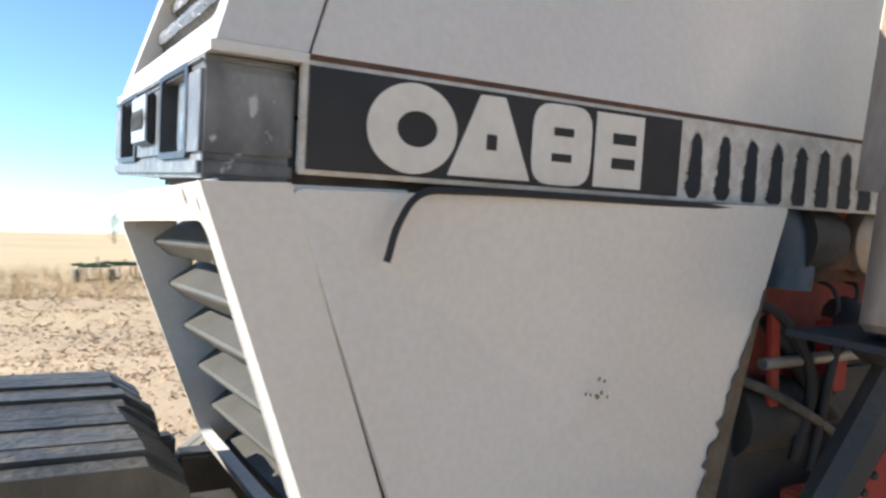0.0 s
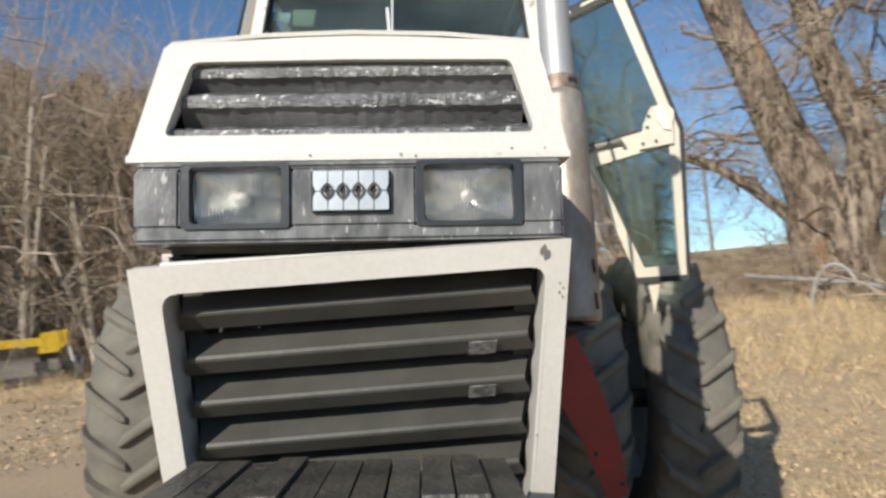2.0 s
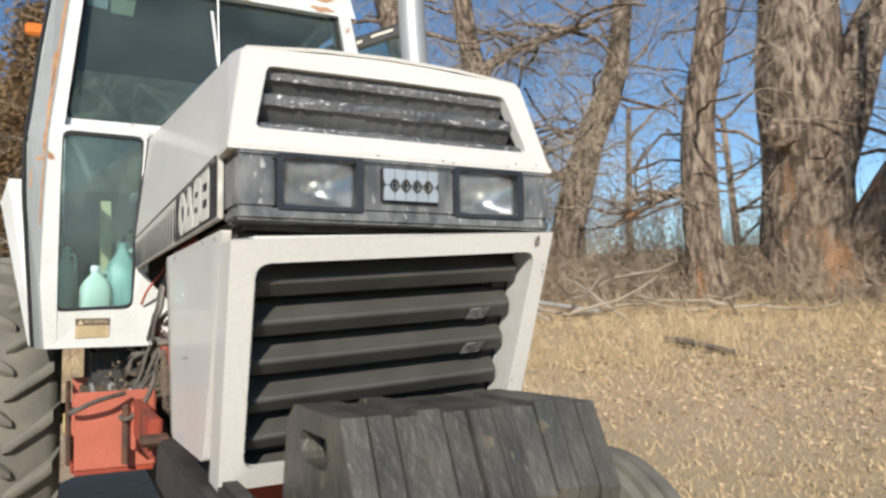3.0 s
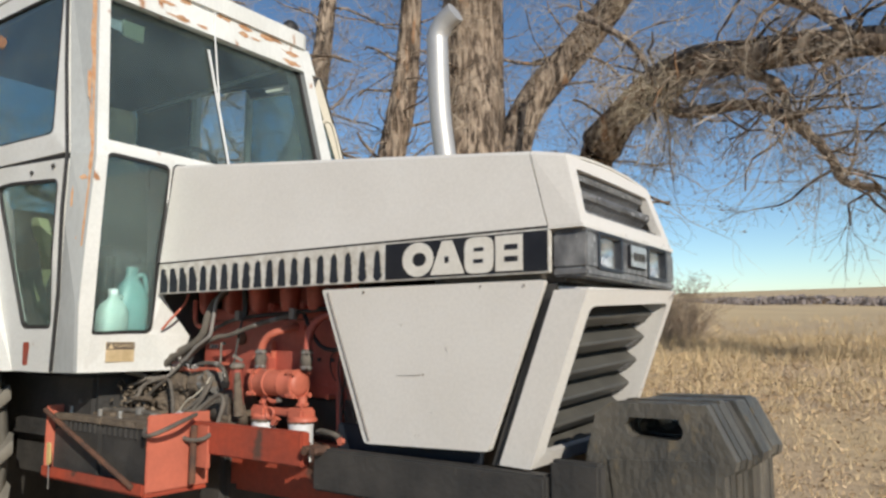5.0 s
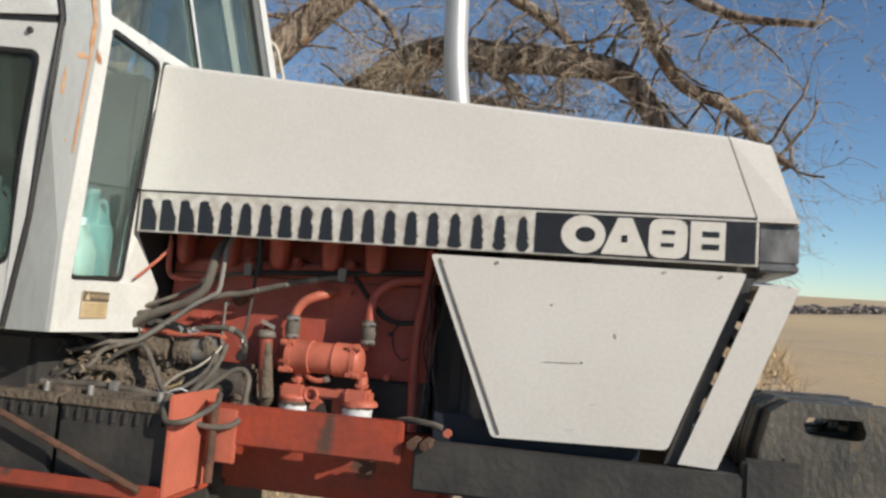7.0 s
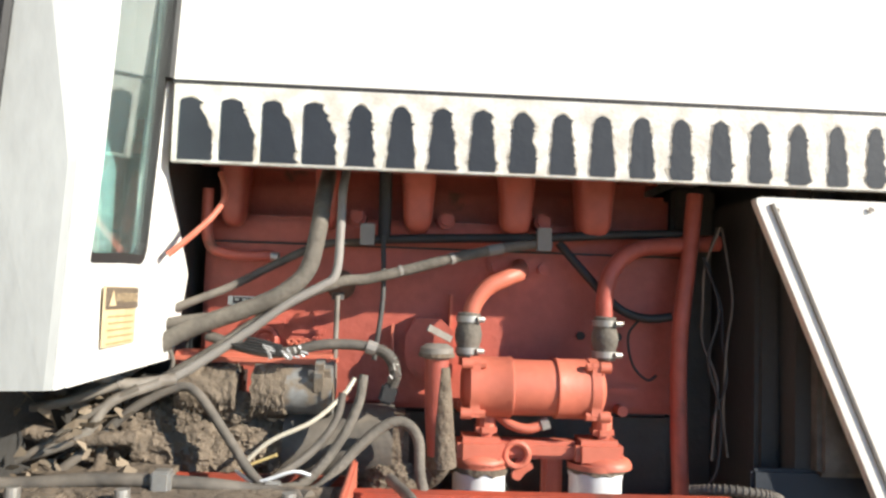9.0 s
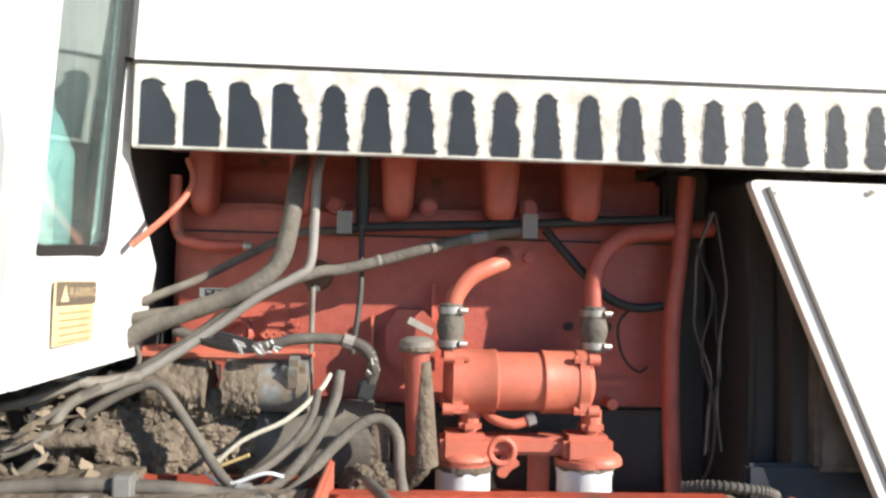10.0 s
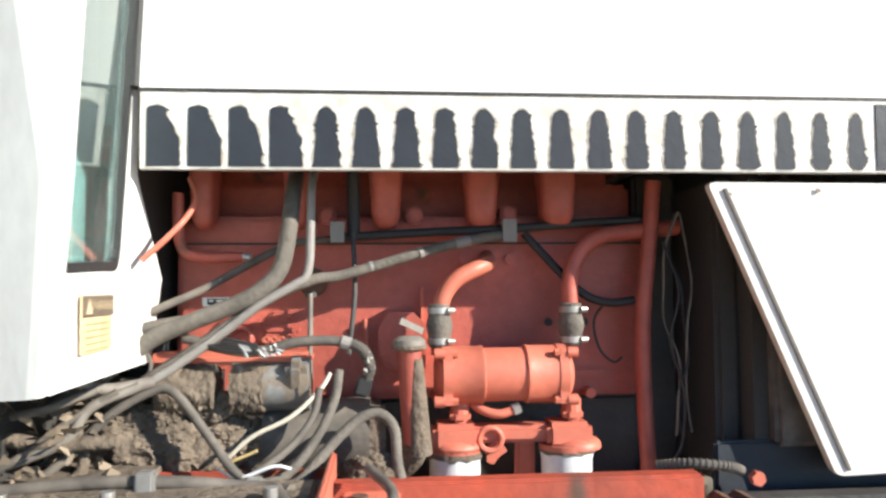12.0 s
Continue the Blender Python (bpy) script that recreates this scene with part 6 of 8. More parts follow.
    part("engine_tube", piped([(-1.105, -0.185, 1.73), (-1.118, -0.19, 1.6), (-1.136, -0.195, 1.45), (-1.137, -0.195, 1.3), (-1.13, -0.195, 1.12)], 0.0165, 12), RED, tractor, "upright red engine tube", smooth=True)
    # oil filler neck with a winged cap
    neck = part("filler_neck", tube(bmesh.new(), [(-1.616, -0.3, 1.22), (-1.622, -0.305, 1.3), (-1.626, -0.31, 1.4)], 0.022, 16), RED, tractor, "oil filler neck with winged steel cap", smooth=True)
    part("filler_cap", lathe(bmesh.new(), [(0.001, 1.42), (0.02, 1.419), (0.03, 1.412), (0.031, 1.4), (0.022, 1.392)], (-1.626, -0.31, 0), (0, 0, 1), 20), DUSTY_LINE, neck, smooth=True)
    part("cap_wing", boxes(((-1.622, -0.312, 1.438), (0.05, 0.006, 0.012), (0, 25, 20))), DUSTY_LINE, neck)
    part("cap_rim", lathe(bmesh.new(), [(0.026, 1.404), (0.033, 1.402), (0.033, 1.396), (0.026, 1.394)], (-1.626, -0.31, 0), (0, 0, 1), 24), MUD, neck, smooth=True)
    part("neck_mud", tube(bmesh.new(), [(-1.606, -0.306, 1.2), (-1.61, -0.312, 1.27), (-1.612, -0.316, 1.33), (-1.614, -0.318, 1.378)], 0.023, 14, 0.012), MUD, neck, "dried mud run down the neck", smooth=True)
    part("filler_elbow", piped([(-1.616, -0.3, 1.24), (-1.62, -0.28, 1.19), (-1.66, -0.24, 1.15)], 0.024, 12), MUD, tractor, smooth=True)


build_oil_cooler()


def build_hoses():
    """Hoses, wires and rods in the engine bay, each by its own line."""
    rows = [
        ("hydraulic_hose", 0.016, HOSE_DUST, [(-1.847, -0.2, 1.74), (-1.847, -0.27, 1.68), (-1.85, -0.3, 1.62), (-1.865, -0.31, 1.545), (-1.905, -0.32, 1.502), (-1.96, -0.32, 1.474), (-2.03, -0.32, 1.447), (-2.09, -0.32, 1.42), (-2.15, -0.33, 1.375), (-2.25, -0.36, 1.3)]),
        ("steel_line", 0.0085, CLIP, [(-1.81, -0.2, 1.76), (-1.81, -0.28, 1.7), (-1.81, -0.3, 1.62), (-1.814, -0.31, 1.54), (-1.84, -0.315, 1.515), (-1.9, -0.32, 1.48), (-1.965, -0.32, 1.43), (-2.03, -0.325, 1.383), (-2.09, -0.33, 1.345), (-2.16, -0.34, 1.322), (-2.2, -0.36, 1.335)]),
        ("wiring_loom", 0.0105, HOSE_DUST, [(-2.12, -0.31, 1.335), (-2.04, -0.31, 1.385), (-1.95, -0.305, 1.45), (-1.87, -0.295, 1.5), (-1.804, -0.275, 1.527), (-1.76, -0.26, 1.533), (-1.69, -0.25, 1.552), (-1.606, -0.24, 1.577), (-1.53, -0.22, 1.597), (-1.46, -0.2, 1.612), (-1.4, -0.19, 1.618)]),
        ("wiring_loom", 0.0095, SEAL, [(-1.77, -0.19, 1.612), (-1.6, -0.185, 1.622), (-1.42, -0.185, 1.63), (-1.26, -0.18, 1.642), (-1.12, -0.17, 1.65)]),
        ("black_hose", 0.009, SEAL, [(-1.38, -0.17, 1.622), (-1.34, -0.18, 1.575), (-1.29, -0.19, 1.52), (-1.25, -0.19, 1.488), (-1.2, -0.185, 1.475), (-1.15, -0.18, 1.48)]),
        ("black_hose", 0.008, HOSE, [(-2.16, -0.27, 1.44), (-2.1, -0.26, 1.472), (-2.02, -0.23, 1.51), (-1.94, -0.2, 1.558), (-1.86, -0.17, 1.6), (-1.78, -0.15, 1.61)]),
        ("steel_line", 0.012, HOSE_DUST, [(-2.18, -0.29, 1.41), (-2.12, -0.3, 1.435), (-2.06, -0.3, 1.447), (-2.03, -0.29, 1.45)]),
        ("throttle_rod", 0.005, DUSTY_LINE, [(-1.815, -0.25, 1.5), (-1.815, -0.25, 1.42), (-1.815, -0.25, 1.3)]),
        ("throttle_rod", 0.005, IRON, [(-1.735, -0.2, 1.62), (-1.73, -0.23, 1.5), (-1.742, -0.24, 1.38)]),
        ("starter_cable", 0.0085, HOSE, [(-2.3, -0.4, 1.15), (-2.22, -0.37, 1.22), (-2.15, -0.35, 1.292), (-2.08, -0.34, 1.33), (-2.04, -0.345, 1.322), (-1.98, -0.37, 1.255), (-1.93, -0.4, 1.2), (-1.89, -0.42, 1.175)]),
        ("pale_cable", 0.0042, CREAM, [(-1.77, -0.33, 1.355), (-1.79, -0.34, 1.325), (-1.84, -0.35, 1.28), (-1.91, -0.35, 1.245), (-1.96, -0.35, 1.2)]),
        ("grey_cable", 0.0085, HOSE_DUST, [(-1.755, -0.33, 1.36), (-1.762, -0.35, 1.31), (-1.79, -0.37, 1.25), (-1.84, -0.4, 1.19), (-1.9, -0.42, 1.178)]),
        ("grey_cable", 0.007, HOSE, [(-1.79, -0.34, 1.33), (-1.8, -0.35, 1.28), (-1.84, -0.38, 1.23), (-1.9, -0.41, 1.19)]),
        ("grey_cable", 0.0095, HOSE_DUST, [(-1.89, -0.42, 1.165), (-1.82, -0.41, 1.18), (-1.76, -0.37, 1.24), (-1.715, -0.35, 1.276), (-1.68, -0.345, 1.282), (-1.655, -0.35, 1.255), (-1.65, -0.37, 1.2), (-1.64, -0.4, 1.15), (-1.66, -0.44, 1.115), (-1.75, -0.46, 1.11), (-1.87, -0.45, 1.15)]),
        ("ribbed_loom", 0.0095, HOSE, [(-2.04, -0.3, 1.42), (-1.96, -0.32, 1.4), (-1.9, -0.33, 1.396), (-1.83, -0.33, 1.412), (-1.76, -0.32, 1.412), (-1.715, -0.32, 1.398), (-1.7, -0.31, 1.365), (-1.705, -0.3, 1.34)]),
        ("black_tube", 0.013, SEAL, [(-1.735, -0.2, 1.76), (-1.734, -0.19, 1.68), (-1.734, -0.19, 1.612)]),
        ("thin_wire", 0.003, FILTER_WHITE, [(-1.96, -0.38, 1.2), (-1.92, -0.41, 1.19), (-1.86, -0.42, 1.21), (-1.83, -0.42, 1.205)]),
        ("thin_wire", 0.003, LABEL_YELLOW, [(-1.98, -0.3, 1.14), (-1.96, -0.33, 1.19), (-1.9, -0.34, 1.22)]),
        ("thin_wire", 0.004, HOSE, [(-2.28, -0.33, 1.2), (-2.22, -0.32, 1.25), (-2.16, -0.32, 1.3), (-2.1, -0.3, 1.36), (-2.12, -0.3, 1.42)]),
        ("thin_wire", 0.0028, SEAL, [(-1.1, -0.22, 1.6), (-1.08, -0.25, 1.5), (-1.1, -0.25, 1.4), (-1.075, -0.25, 1.3), (-1.08, -0.25, 1.2), (-1.1, -0.25, 1.16)]),
        ("thin_wire", 0.0028, SEAL, [(-1.2, -0.16, 1.48), (-1.23, -0.16, 1.44), (-1.22, -0.16, 1.38), (-1.19, -0.16, 1.35), (-1.17, -0.16, 1.36)]),
        ("battery_cable", 0.011, HOSE, [(-2.42, -0.55, 1.235), (-2.3, -0.5, 1.2), (-2.15, -0.48, 1.205), (-2.0, -0.47, 1.2), (-1.88, -0.46, 1.185), (-1.82, -0.5, 1.19)]),
        ("battery_cable", 0.009, HOSE, [(-1.84, -0.52, 1.2), (-1.8, -0.6, 1.17), (-1.76, -0.64, 1.14), (-1.7, -0.63, 1.15), (-1.66, -0.55, 1.19), (-1.7, -0.45, 1.21)]),
        ("brake_line", 0.0055, RED_CLEAN, [(-2.1, -0.36, 1.56), (-2.06, -0.35, 1.6), (-2.03, -0.33, 1.64), (-2.02, -0.3, 1.68), (-2.04, -0.27, 1.72)]),
        ("red_pipe", 0.011, RED, [(-2.08, -0.2, 1.7), (-2.075, -0.2, 1.6), (-2.04, -0.19, 1.575), (-1.96, -0.17, 1.574)]),
        ("pipe_end", 0.009, STEEL, [(-1.958, -0.17, 1.574), (-1.95, -0.17, 1.573), (-1.942, -0.17, 1.573)]),
        ("dusty_hose", 0.011, DUSTY_LINE, [(-2.08, -0.34, 1.345), (-2.15, -0.37, 1.337), (-2.2, -0.38, 1.352), (-2.3, -0.4, 1.365)]),
        ("dusty_hose", 0.009, DUSTY_LINE, [(-2.1, -0.36, 1.34), (-2.17, -0.39, 1.31), (-2.21, -0.4, 1.255), (-2.3, -0.41, 1.22), (-2.4, -0.41, 1.2)]),
        ("dusty_hose", 0.012, MUD, [(-2.13, -0.38, 1.25), (-2.23, -0.4, 1.25), (-2.32, -0.4, 1.262), (-2.45, -0.4, 1.26)]),
        ("dusty_hose", 0.006, HOSE, [(-2.13, -0.38, 1.335), (-2.2, -0.4, 1.29), (-2.28, -0.42, 1.23), (-2.36, -0.43, 1.18)]),
        ("dusty_hose", 0.01, MUD, [(-2.32, -0.33, 1.34), (-2.22, -0.35, 1.285), (-2.19, -0.37, 1.2), (-2.25, -0.39, 1.17)]),
        ("dusty_hose", 0.008, DUSTY_LINE, [(-2.45, -0.36, 1.3), (-2.33, -0.38, 1.295), (-2.24, -0.4, 1.31), (-2.16, -0.385, 1.34)]),
        ("corrugated_tube", 0.009, HOSE, [(-1.15, -0.3, 1.165), (-1.1, -0.33, 1.175), (-1.03, -0.34, 1.17), (-1.0, -0.34, 1.16)]),
    ]
    for name, r, mat, pts in rows:
        ob = part(name, piped(pts, r, 10, 5), mat, tractor, smooth=True)
        if name in ("ribbed_loom", "corrugated_tube"):
            line = bent(pts, 14)
            for k in range(0 if name == "corrugated_tube" else int(len(line) * 0.66), len(line) - 1, 2):
                way = (line[k + 1] - line[k]).normalized() * 0.0016
                part("rib", tube(bmesh.new(), [line[k] - way, line[k] + way], r * 1.18, 10), mat, ob)
    # tape and ties on the looms, torn foil on the ribbed one
    for p, q, r in (((-1.604, -0.241, 1.577), (-1.596, -0.239, 1.58), 0.0115), ((-1.53, -0.22, 1.597), (-1.5, -0.212, 1.604), 0.011), ((-1.7, -0.251, 1.55), (-1.694, -0.25, 1.552), 0.0115), ((-1.752, -0.32, 1.411), (-1.735, -0.32, 1.406), 0.0125)):
        part("loom_tape", tube(bmesh.new(), [p, q], r, 10), CLIP, tractor)
    rng = random.Random(14)
    for k in range(14):
        x = rng.uniform(-1.93, -1.86)
        part("torn_foil", boxes(((x, -0.338, 1.398 + rng.uniform(-0.01, 0.01)), (rng.uniform(0.006, 0.018), 0.003, rng.uniform(0.004, 0.01)), (rng.uniform(0, 90), rng.uniform(0, 90), 0))), CHROME, tractor)
    for k in range(9):
        part("torn_foil", boxes(((-1.703 + rng.uniform(-0.01, 0.01), -0.318 - rng.uniform(0, 0.008), 1.372 + rng.uniform(-0.02, 0.02)), (rng.uniform(0.004, 0.012), 0.003, rng.uniform(0.006, 0.014)), (rng.uniform(0, 90), rng.uniform(0, 90), 0))), STEEL, tractor)
    part("sensor_plug", boxes(((-1.712, -0.3, 1.325), (0.03, 0.03, 0.035), (0, 15, 0))), SEAL, tractor, bevel=0.005)
    # loose thin wires by the upright red pipe
    for k, (dx, seed) in enumerate(((0.0, 1), (0.03, 2), (0.055, 3))):
        pts = [(-1.09 + 0.6 * dx + 0.011 * math.sin(seed * 2 + n * 1.3) + 0.006 * math.sin(seed + n * 3.1), -0.23 - 0.02 * math.cos(n + seed), 1.66 - 0.075 * n) for n in range(7)]
        part("thin_wire", piped(pts, 0.0026, 6, 5), SEAL if k == 1 else HOSE, tractor, smooth=True)
    for k in range(5):
        part("thin_wire", piped([(-2.0 + 0.012 * k, -0.325, 1.412 - 0.003 * k), (-1.96, -0.335, 1.4 + 0.005 * k), (-1.9, -0.338, 1.392 + 0.004 * k)], 0.0025, 6, 4), SEAL, tractor)
    for x, y, z in ((-1.89, -0.425, 1.176), (-2.05, -0.48, 1.205)):
        part("terminal", boxes(((x, y, z), (0.03, 0.03, 0.035))), STEEL, tractor, "bright battery cable terminal", bevel=0.004)
    rng = random.Random(4)
    # dry chaff and husks lodged under the cab
    chaff = Soup()
    for _ in range(110):
        p = Vector((rng.uniform(-2.5, -2.14), rng.uniform(-0.5, -0.26), rng.uniform(1.19, 1.31)))
        d = Vector((rng.uniform(-1, 1), rng.uniform(-0.6, 0.6), rng.uniform(-0.6, 0.6))).normalized() * rng.uniform(0.015, 0.045)
        w = Vector((rng.uniform(-0.4, 0.4), rng.uniform(-1, 1), rng.uniform(-1, 1))).normalized() * rng.uniform(0.003, 0.011)
        curl = w.cross(d).normalized() * rng.uniform(-0.012, 0.012)
        k = len(chaff.v)
        chaff.v += [tuple(p - w * 0.4), tuple(p + w * 0.4), tuple(p + d * 0.5 + w + curl), tuple(p + d * 0.5 - w + curl), tuple(p + d + w * 0.3), tuple(p + d - w * 0.3)]
        chaff.f += [(k, k + 1, k + 2, k + 3), (k + 3, k + 2, k + 4, k + 5)]
    tagged(raw("chaff", chaff.v, chaff.f, CHAFF, tractor), "dry corn husks lodged under the cab", kind="stuff")
    part("husk_ledge", boxes(((-2.32, -0.36, 1.185), (0.5, 0.3, 0.02))), MUD, tractor)


build_hoses()


def build_battery_box():
    x0, x1, y0, y1, z0, z1 = -2.555, -1.765, -0.625, -0.335, 0.915, 1.215
    tray = part("battery_tray", boxes((((x0 + x1) / 2, (y0 + y1) / 2, z0 - 0.01), (x1 - x0, y1 - y0, 0.02)), (((x0 + x1) / 2, y0 - 0.006, z0 + 0.012), (x1 - x0, 0.01, 0.045))), RED_FRAME, tractor,
                "rusty orange battery tray holding two batteries", bevel=0.004)
    part("end_plate", boxes(((x1, (y0 + y1) / 2, (z0 + z1) / 2), (0.012, y1 - y0, z1 - z0))), RED_CLEAN, tray, bevel=0.004)
    part("end_plate", boxes(((x0, (y0 + y1) / 2, (z0 + z1) / 2), (0.012, y1 - y0, z1 - z0))), RED_CLEAN, tray, bevel=0.004)
    part("back_plate", boxes((((x0 + x1) / 2, y1, (z0 + z1 - 0.03) / 2), (x1 - x0, 0.01, z1 - z0 - 0.03))), RED_FRAME, tray)
    part("hinge_tube", rod((x1 + 0.05, y0 + 0.18, z0 + 0.02), (x1 + 0.05, y0 + 0.18, z1 - 0.05), 0.014), RUST, tray)
    part("hinge_plate", boxes(((x1 + 0.07, -0.42, 1.08), (0.1, 0.016, 0.17))), RED_CLEAN, tray, bevel=0.004)
    part("strap", tube(bmesh.new(), [(x0 + 0.02, y0 - 0.018, z1 - 0.02), (x1 - 0.06, y0 - 0.018, z0 + 0.02)], 0.011, 8), RUST, tray, "rusty diagonal hold-down rod")
    for x in (-2.36, -1.965):
        battery = part("battery", boxes(((x, -0.49, 1.04), (0.375, 0.2, 0.22))), IRON, tractor, "dusty black battery with ribbed top", bevel=0.006)
        part("battery_lid", boxes(((x, -0.49, 1.165), (0.385, 0.21, 0.03)), ((x, -0.49, 1.185), (0.36, 0.1, 0.016))), MUD, battery, bevel=0.004)
        for k in range(9):
            part("rib", boxes(((x - 0.16 + 0.04 * k, -0.595, 1.13), (0.006, 0.012, 0.035))), IRON, battery)
        for k in range(2):
            part("post", rod((x - 0.12 + 0.24 * k, -0.55, 1.18), (x - 0.12 + 0.24 * k, -0.55, 1.21), 0.011), STEEL, battery)
    part("tag", prism(bmesh.new(), rounded([(-2.47, -0.655, 1.06), (-2.44, -0.655, 1.06), (-2.43, -0.655, 0.97), (-2.46, -0.655, 0.96)], 0.012), (0, -0.006, 0)), LABEL_YELLOW, tray, "pale hanging tag")
    part("tag_string", rod((-2.45, -0.657, 0.965), (-2.44, -0.657, 0.86), 0.002, 6), STEEL, tray)


build_battery_box()


def build_left_bay():
    part("turbo_housing", tube(bmesh.new(), [(-1.15, 0.3, 1.66), (-1.25, 0.3, 1.66), (-1.3, 0.3, 1.66)], 0.085, 24, 0.06), IRON, tractor, "dark turbocharger housing", smooth=True)
    part("turbo_duct", tube(bmesh.new(), bent([(-1.02, 0.28, 1.7), (-1.12, 0.3, 1.69), (-1.16, 0.31, 1.62), (-1.16, 0.31, 1.56)], 5), 0.055, 18), STEEL_BLUE, tractor, "blue-grey intake duct", smooth=True)
    part("turbo_wheel", lathe(bmesh.new(), [(0.001, 0.36), (0.05, 0.36), (0.075, 0.345), (0.08, 0.32), (0.07, 0.3)], (-1.42, 0, 1.66), (0, 1, 0), 24), MUFFLER, tractor, smooth=True)
    part("fuel_filter", lathe(bmesh.new(), [(0.001, 1.34), (0.035, 1.34), (0.038, 1.35), (0.038, 1.525), (0.03, 1.535), (0.001, 1.535)], (-1.55, 0.345, 0), (0, 0, 1), 20), FILTER_WHITE, tractor, "white fuel filter", smooth=True)
    for k, (a, b, r, m) in enumerate((((-1.05, 0.36, 1.42), (-1.6, 0.4, 1.44), 0.012, STEEL), ((-1.1, 0.33, 1.5), (-1.3, 0.36, 1.3), 0.02, IRON), ((-1.25, 0.38, 1.45), (-1.2, 0.38, 1.2), 0.01, SEAL))):
        part("link_rod", rod(a, b, r), m, tractor)
    part("alternator", tube(bmesh.new(), [(-1.02, 0.3, 1.3), (-1.06, 0.3, 1.3), (-1.18, 0.3, 1.3), (-1.2, 0.3, 1.3)], 0.075, 22), IRON, tractor, "dusty dark alternator", smooth=True)
    part("fuel_pump", boxes(((-1.36, 0.31, 1.34), (0.16, 0.1, 0.14)), ((-1.36, 0.31, 1.43), (0.1, 0.08, 0.06))), IRON, tractor, "grimy fuel injection pump", bevel=0.014)
    part("heat_plate", boxes(((-1.1, 0.33, 1.17), (0.5, 0.012, 0.16))), IRON, tractor, "dark lower shield plate", bevel=0.004)
    for k in range(6):
        part("injector_line", piped([(-1.3 - 0.02 * k, 0.33, 1.46), (-1.28 - 0.05 * k, 0.36, 1.52), (-1.3 - 0.09 * k, 0.33, 1.56), (-1.32 - 0.1 * k, 0.28, 1.57)], 0.0045, 6), IRON, tractor, smooth=True)
    part("fuel_hose", piped([(-1.0, 0.34, 1.55), (-1.1, 0.37, 1.5), (-1.18, 0.38, 1.38), (-1.16, 0.37, 1.22)], 0.011, 8), SEAL, tractor, smooth=True)
    part("fuel_hose", piped([(-0.98, 0.34, 1.4), (-1.08, 0.38, 1.36), (-1.25, 0.38, 1.28), (-1.4, 0.37, 1.2)], 0.01, 8), HOSE, tractor, smooth=True)
    part("orange_bracket", boxes(((-1.08, 0.36, 1.43), (0.03, 0.012, 0.2), (0, 6, 0))), RED_PLATE, tractor, bevel=0.003)
    part("front_cover", boxes(((-1.05, 0.13, 1.42), (0.1, 0.34, 0.7))), IRON, tractor, "dark engine front cover", bevel=0.01)
    part("cab_underbody", boxes(((-2.95, 0, 1.2), (1.3, 1.1, 0.32)), ((-2.7, -0.1, 1.0), (0.8, 0.8, 0.3))), IRON, tractor, "black underbody beneath the cab", bevel=0.02)
    tank = part("fuel_tank", boxes(((-2.82, 0.54, 0.95), (0.95, 0.44, 0.72))), IRON, tractor, "black fuel tank under the cab", bevel=0.04)
    part("tank_strap", boxes(((-2.6, 0.54, 0.95), (0.04, 0.452, 0.732))), IRON, tank, bevel=0.01)
    part("fan_shroud", boxes(((-0.98, 0.05, 1.42), (0.05, 0.6, 0.62))), DARK, tractor, "dusty dark radiator fan shroud", bevel=0.01)
    part("exhaust_manifold", boxes(((-1.6, 0.29, 1.62), (0.9, 0.09, 0.1))), RUST, tractor, bevel=0.03)
    part("side_bracket", boxes(((-1.3, 0.34, 1.42), (0.06, 0.05, 0.16))), RED_PLATE, tractor, bevel=0.01)
    part("side_bracket", boxes(((-1.55, 0.36, 1.36), (0.16, 0.04, 0.14))), RED_PLATE, tractor, bevel=0.01)
    part("support_strut", tube(bmesh.new(), [(-1.2, 0.55, 1.485), (-1.0, 0.47, 1.05)], 0.042, 8), IRON, tractor, "black diagonal support strut")
    part("frame_plate", prism(bmesh.new(), [(-1.24, 0.45, 1.232), (-1.5, 0.45, 1.262), (-2.05, 0.45, 1.247), (-2.2, 0.45, 1.06), (-1.72, 0.45, 1.075), (-1.45, 0.45, 1.12), (-1.22, 0.45, 1.15)], (0, -0.02, 0)), RED_PLATE, tractor, "orange-red frame plate beneath the engine", bevel=0.006)
    for x, z in ((-1.3, 1.2), (-1.27, 1.17)):
        part("plate_bolt", rod((x, 0.44, z), (x, 0.458, z), 0.009, 8), IRON, tractor)
    # red step plate by the left front of the cab
    part("step_plate", prism(bmesh.new(), [(-2.235, y, z) for y, z in ((0.652, 1.448), (0.823, 1.458), (0.94, 1.2), (1.0, 1.045), (1.04, 0.9), (1.07, 0.68), (0.985, 0.62), (0.86, 0.915), (0.785, 1.05), (0.735, 1.14))], (-0.025, 0, 0)), RED_PLATE, tractor, "dark red slanting step plate", bevel=0.004)
    for y, z in ((0.92, 0.86), (1.04, 0.72)):
        part("step_bolt", rod((-2.23, y, z), (-2.245, y, z), 0.012, 8), IRON, tractor)


build_left_bay()


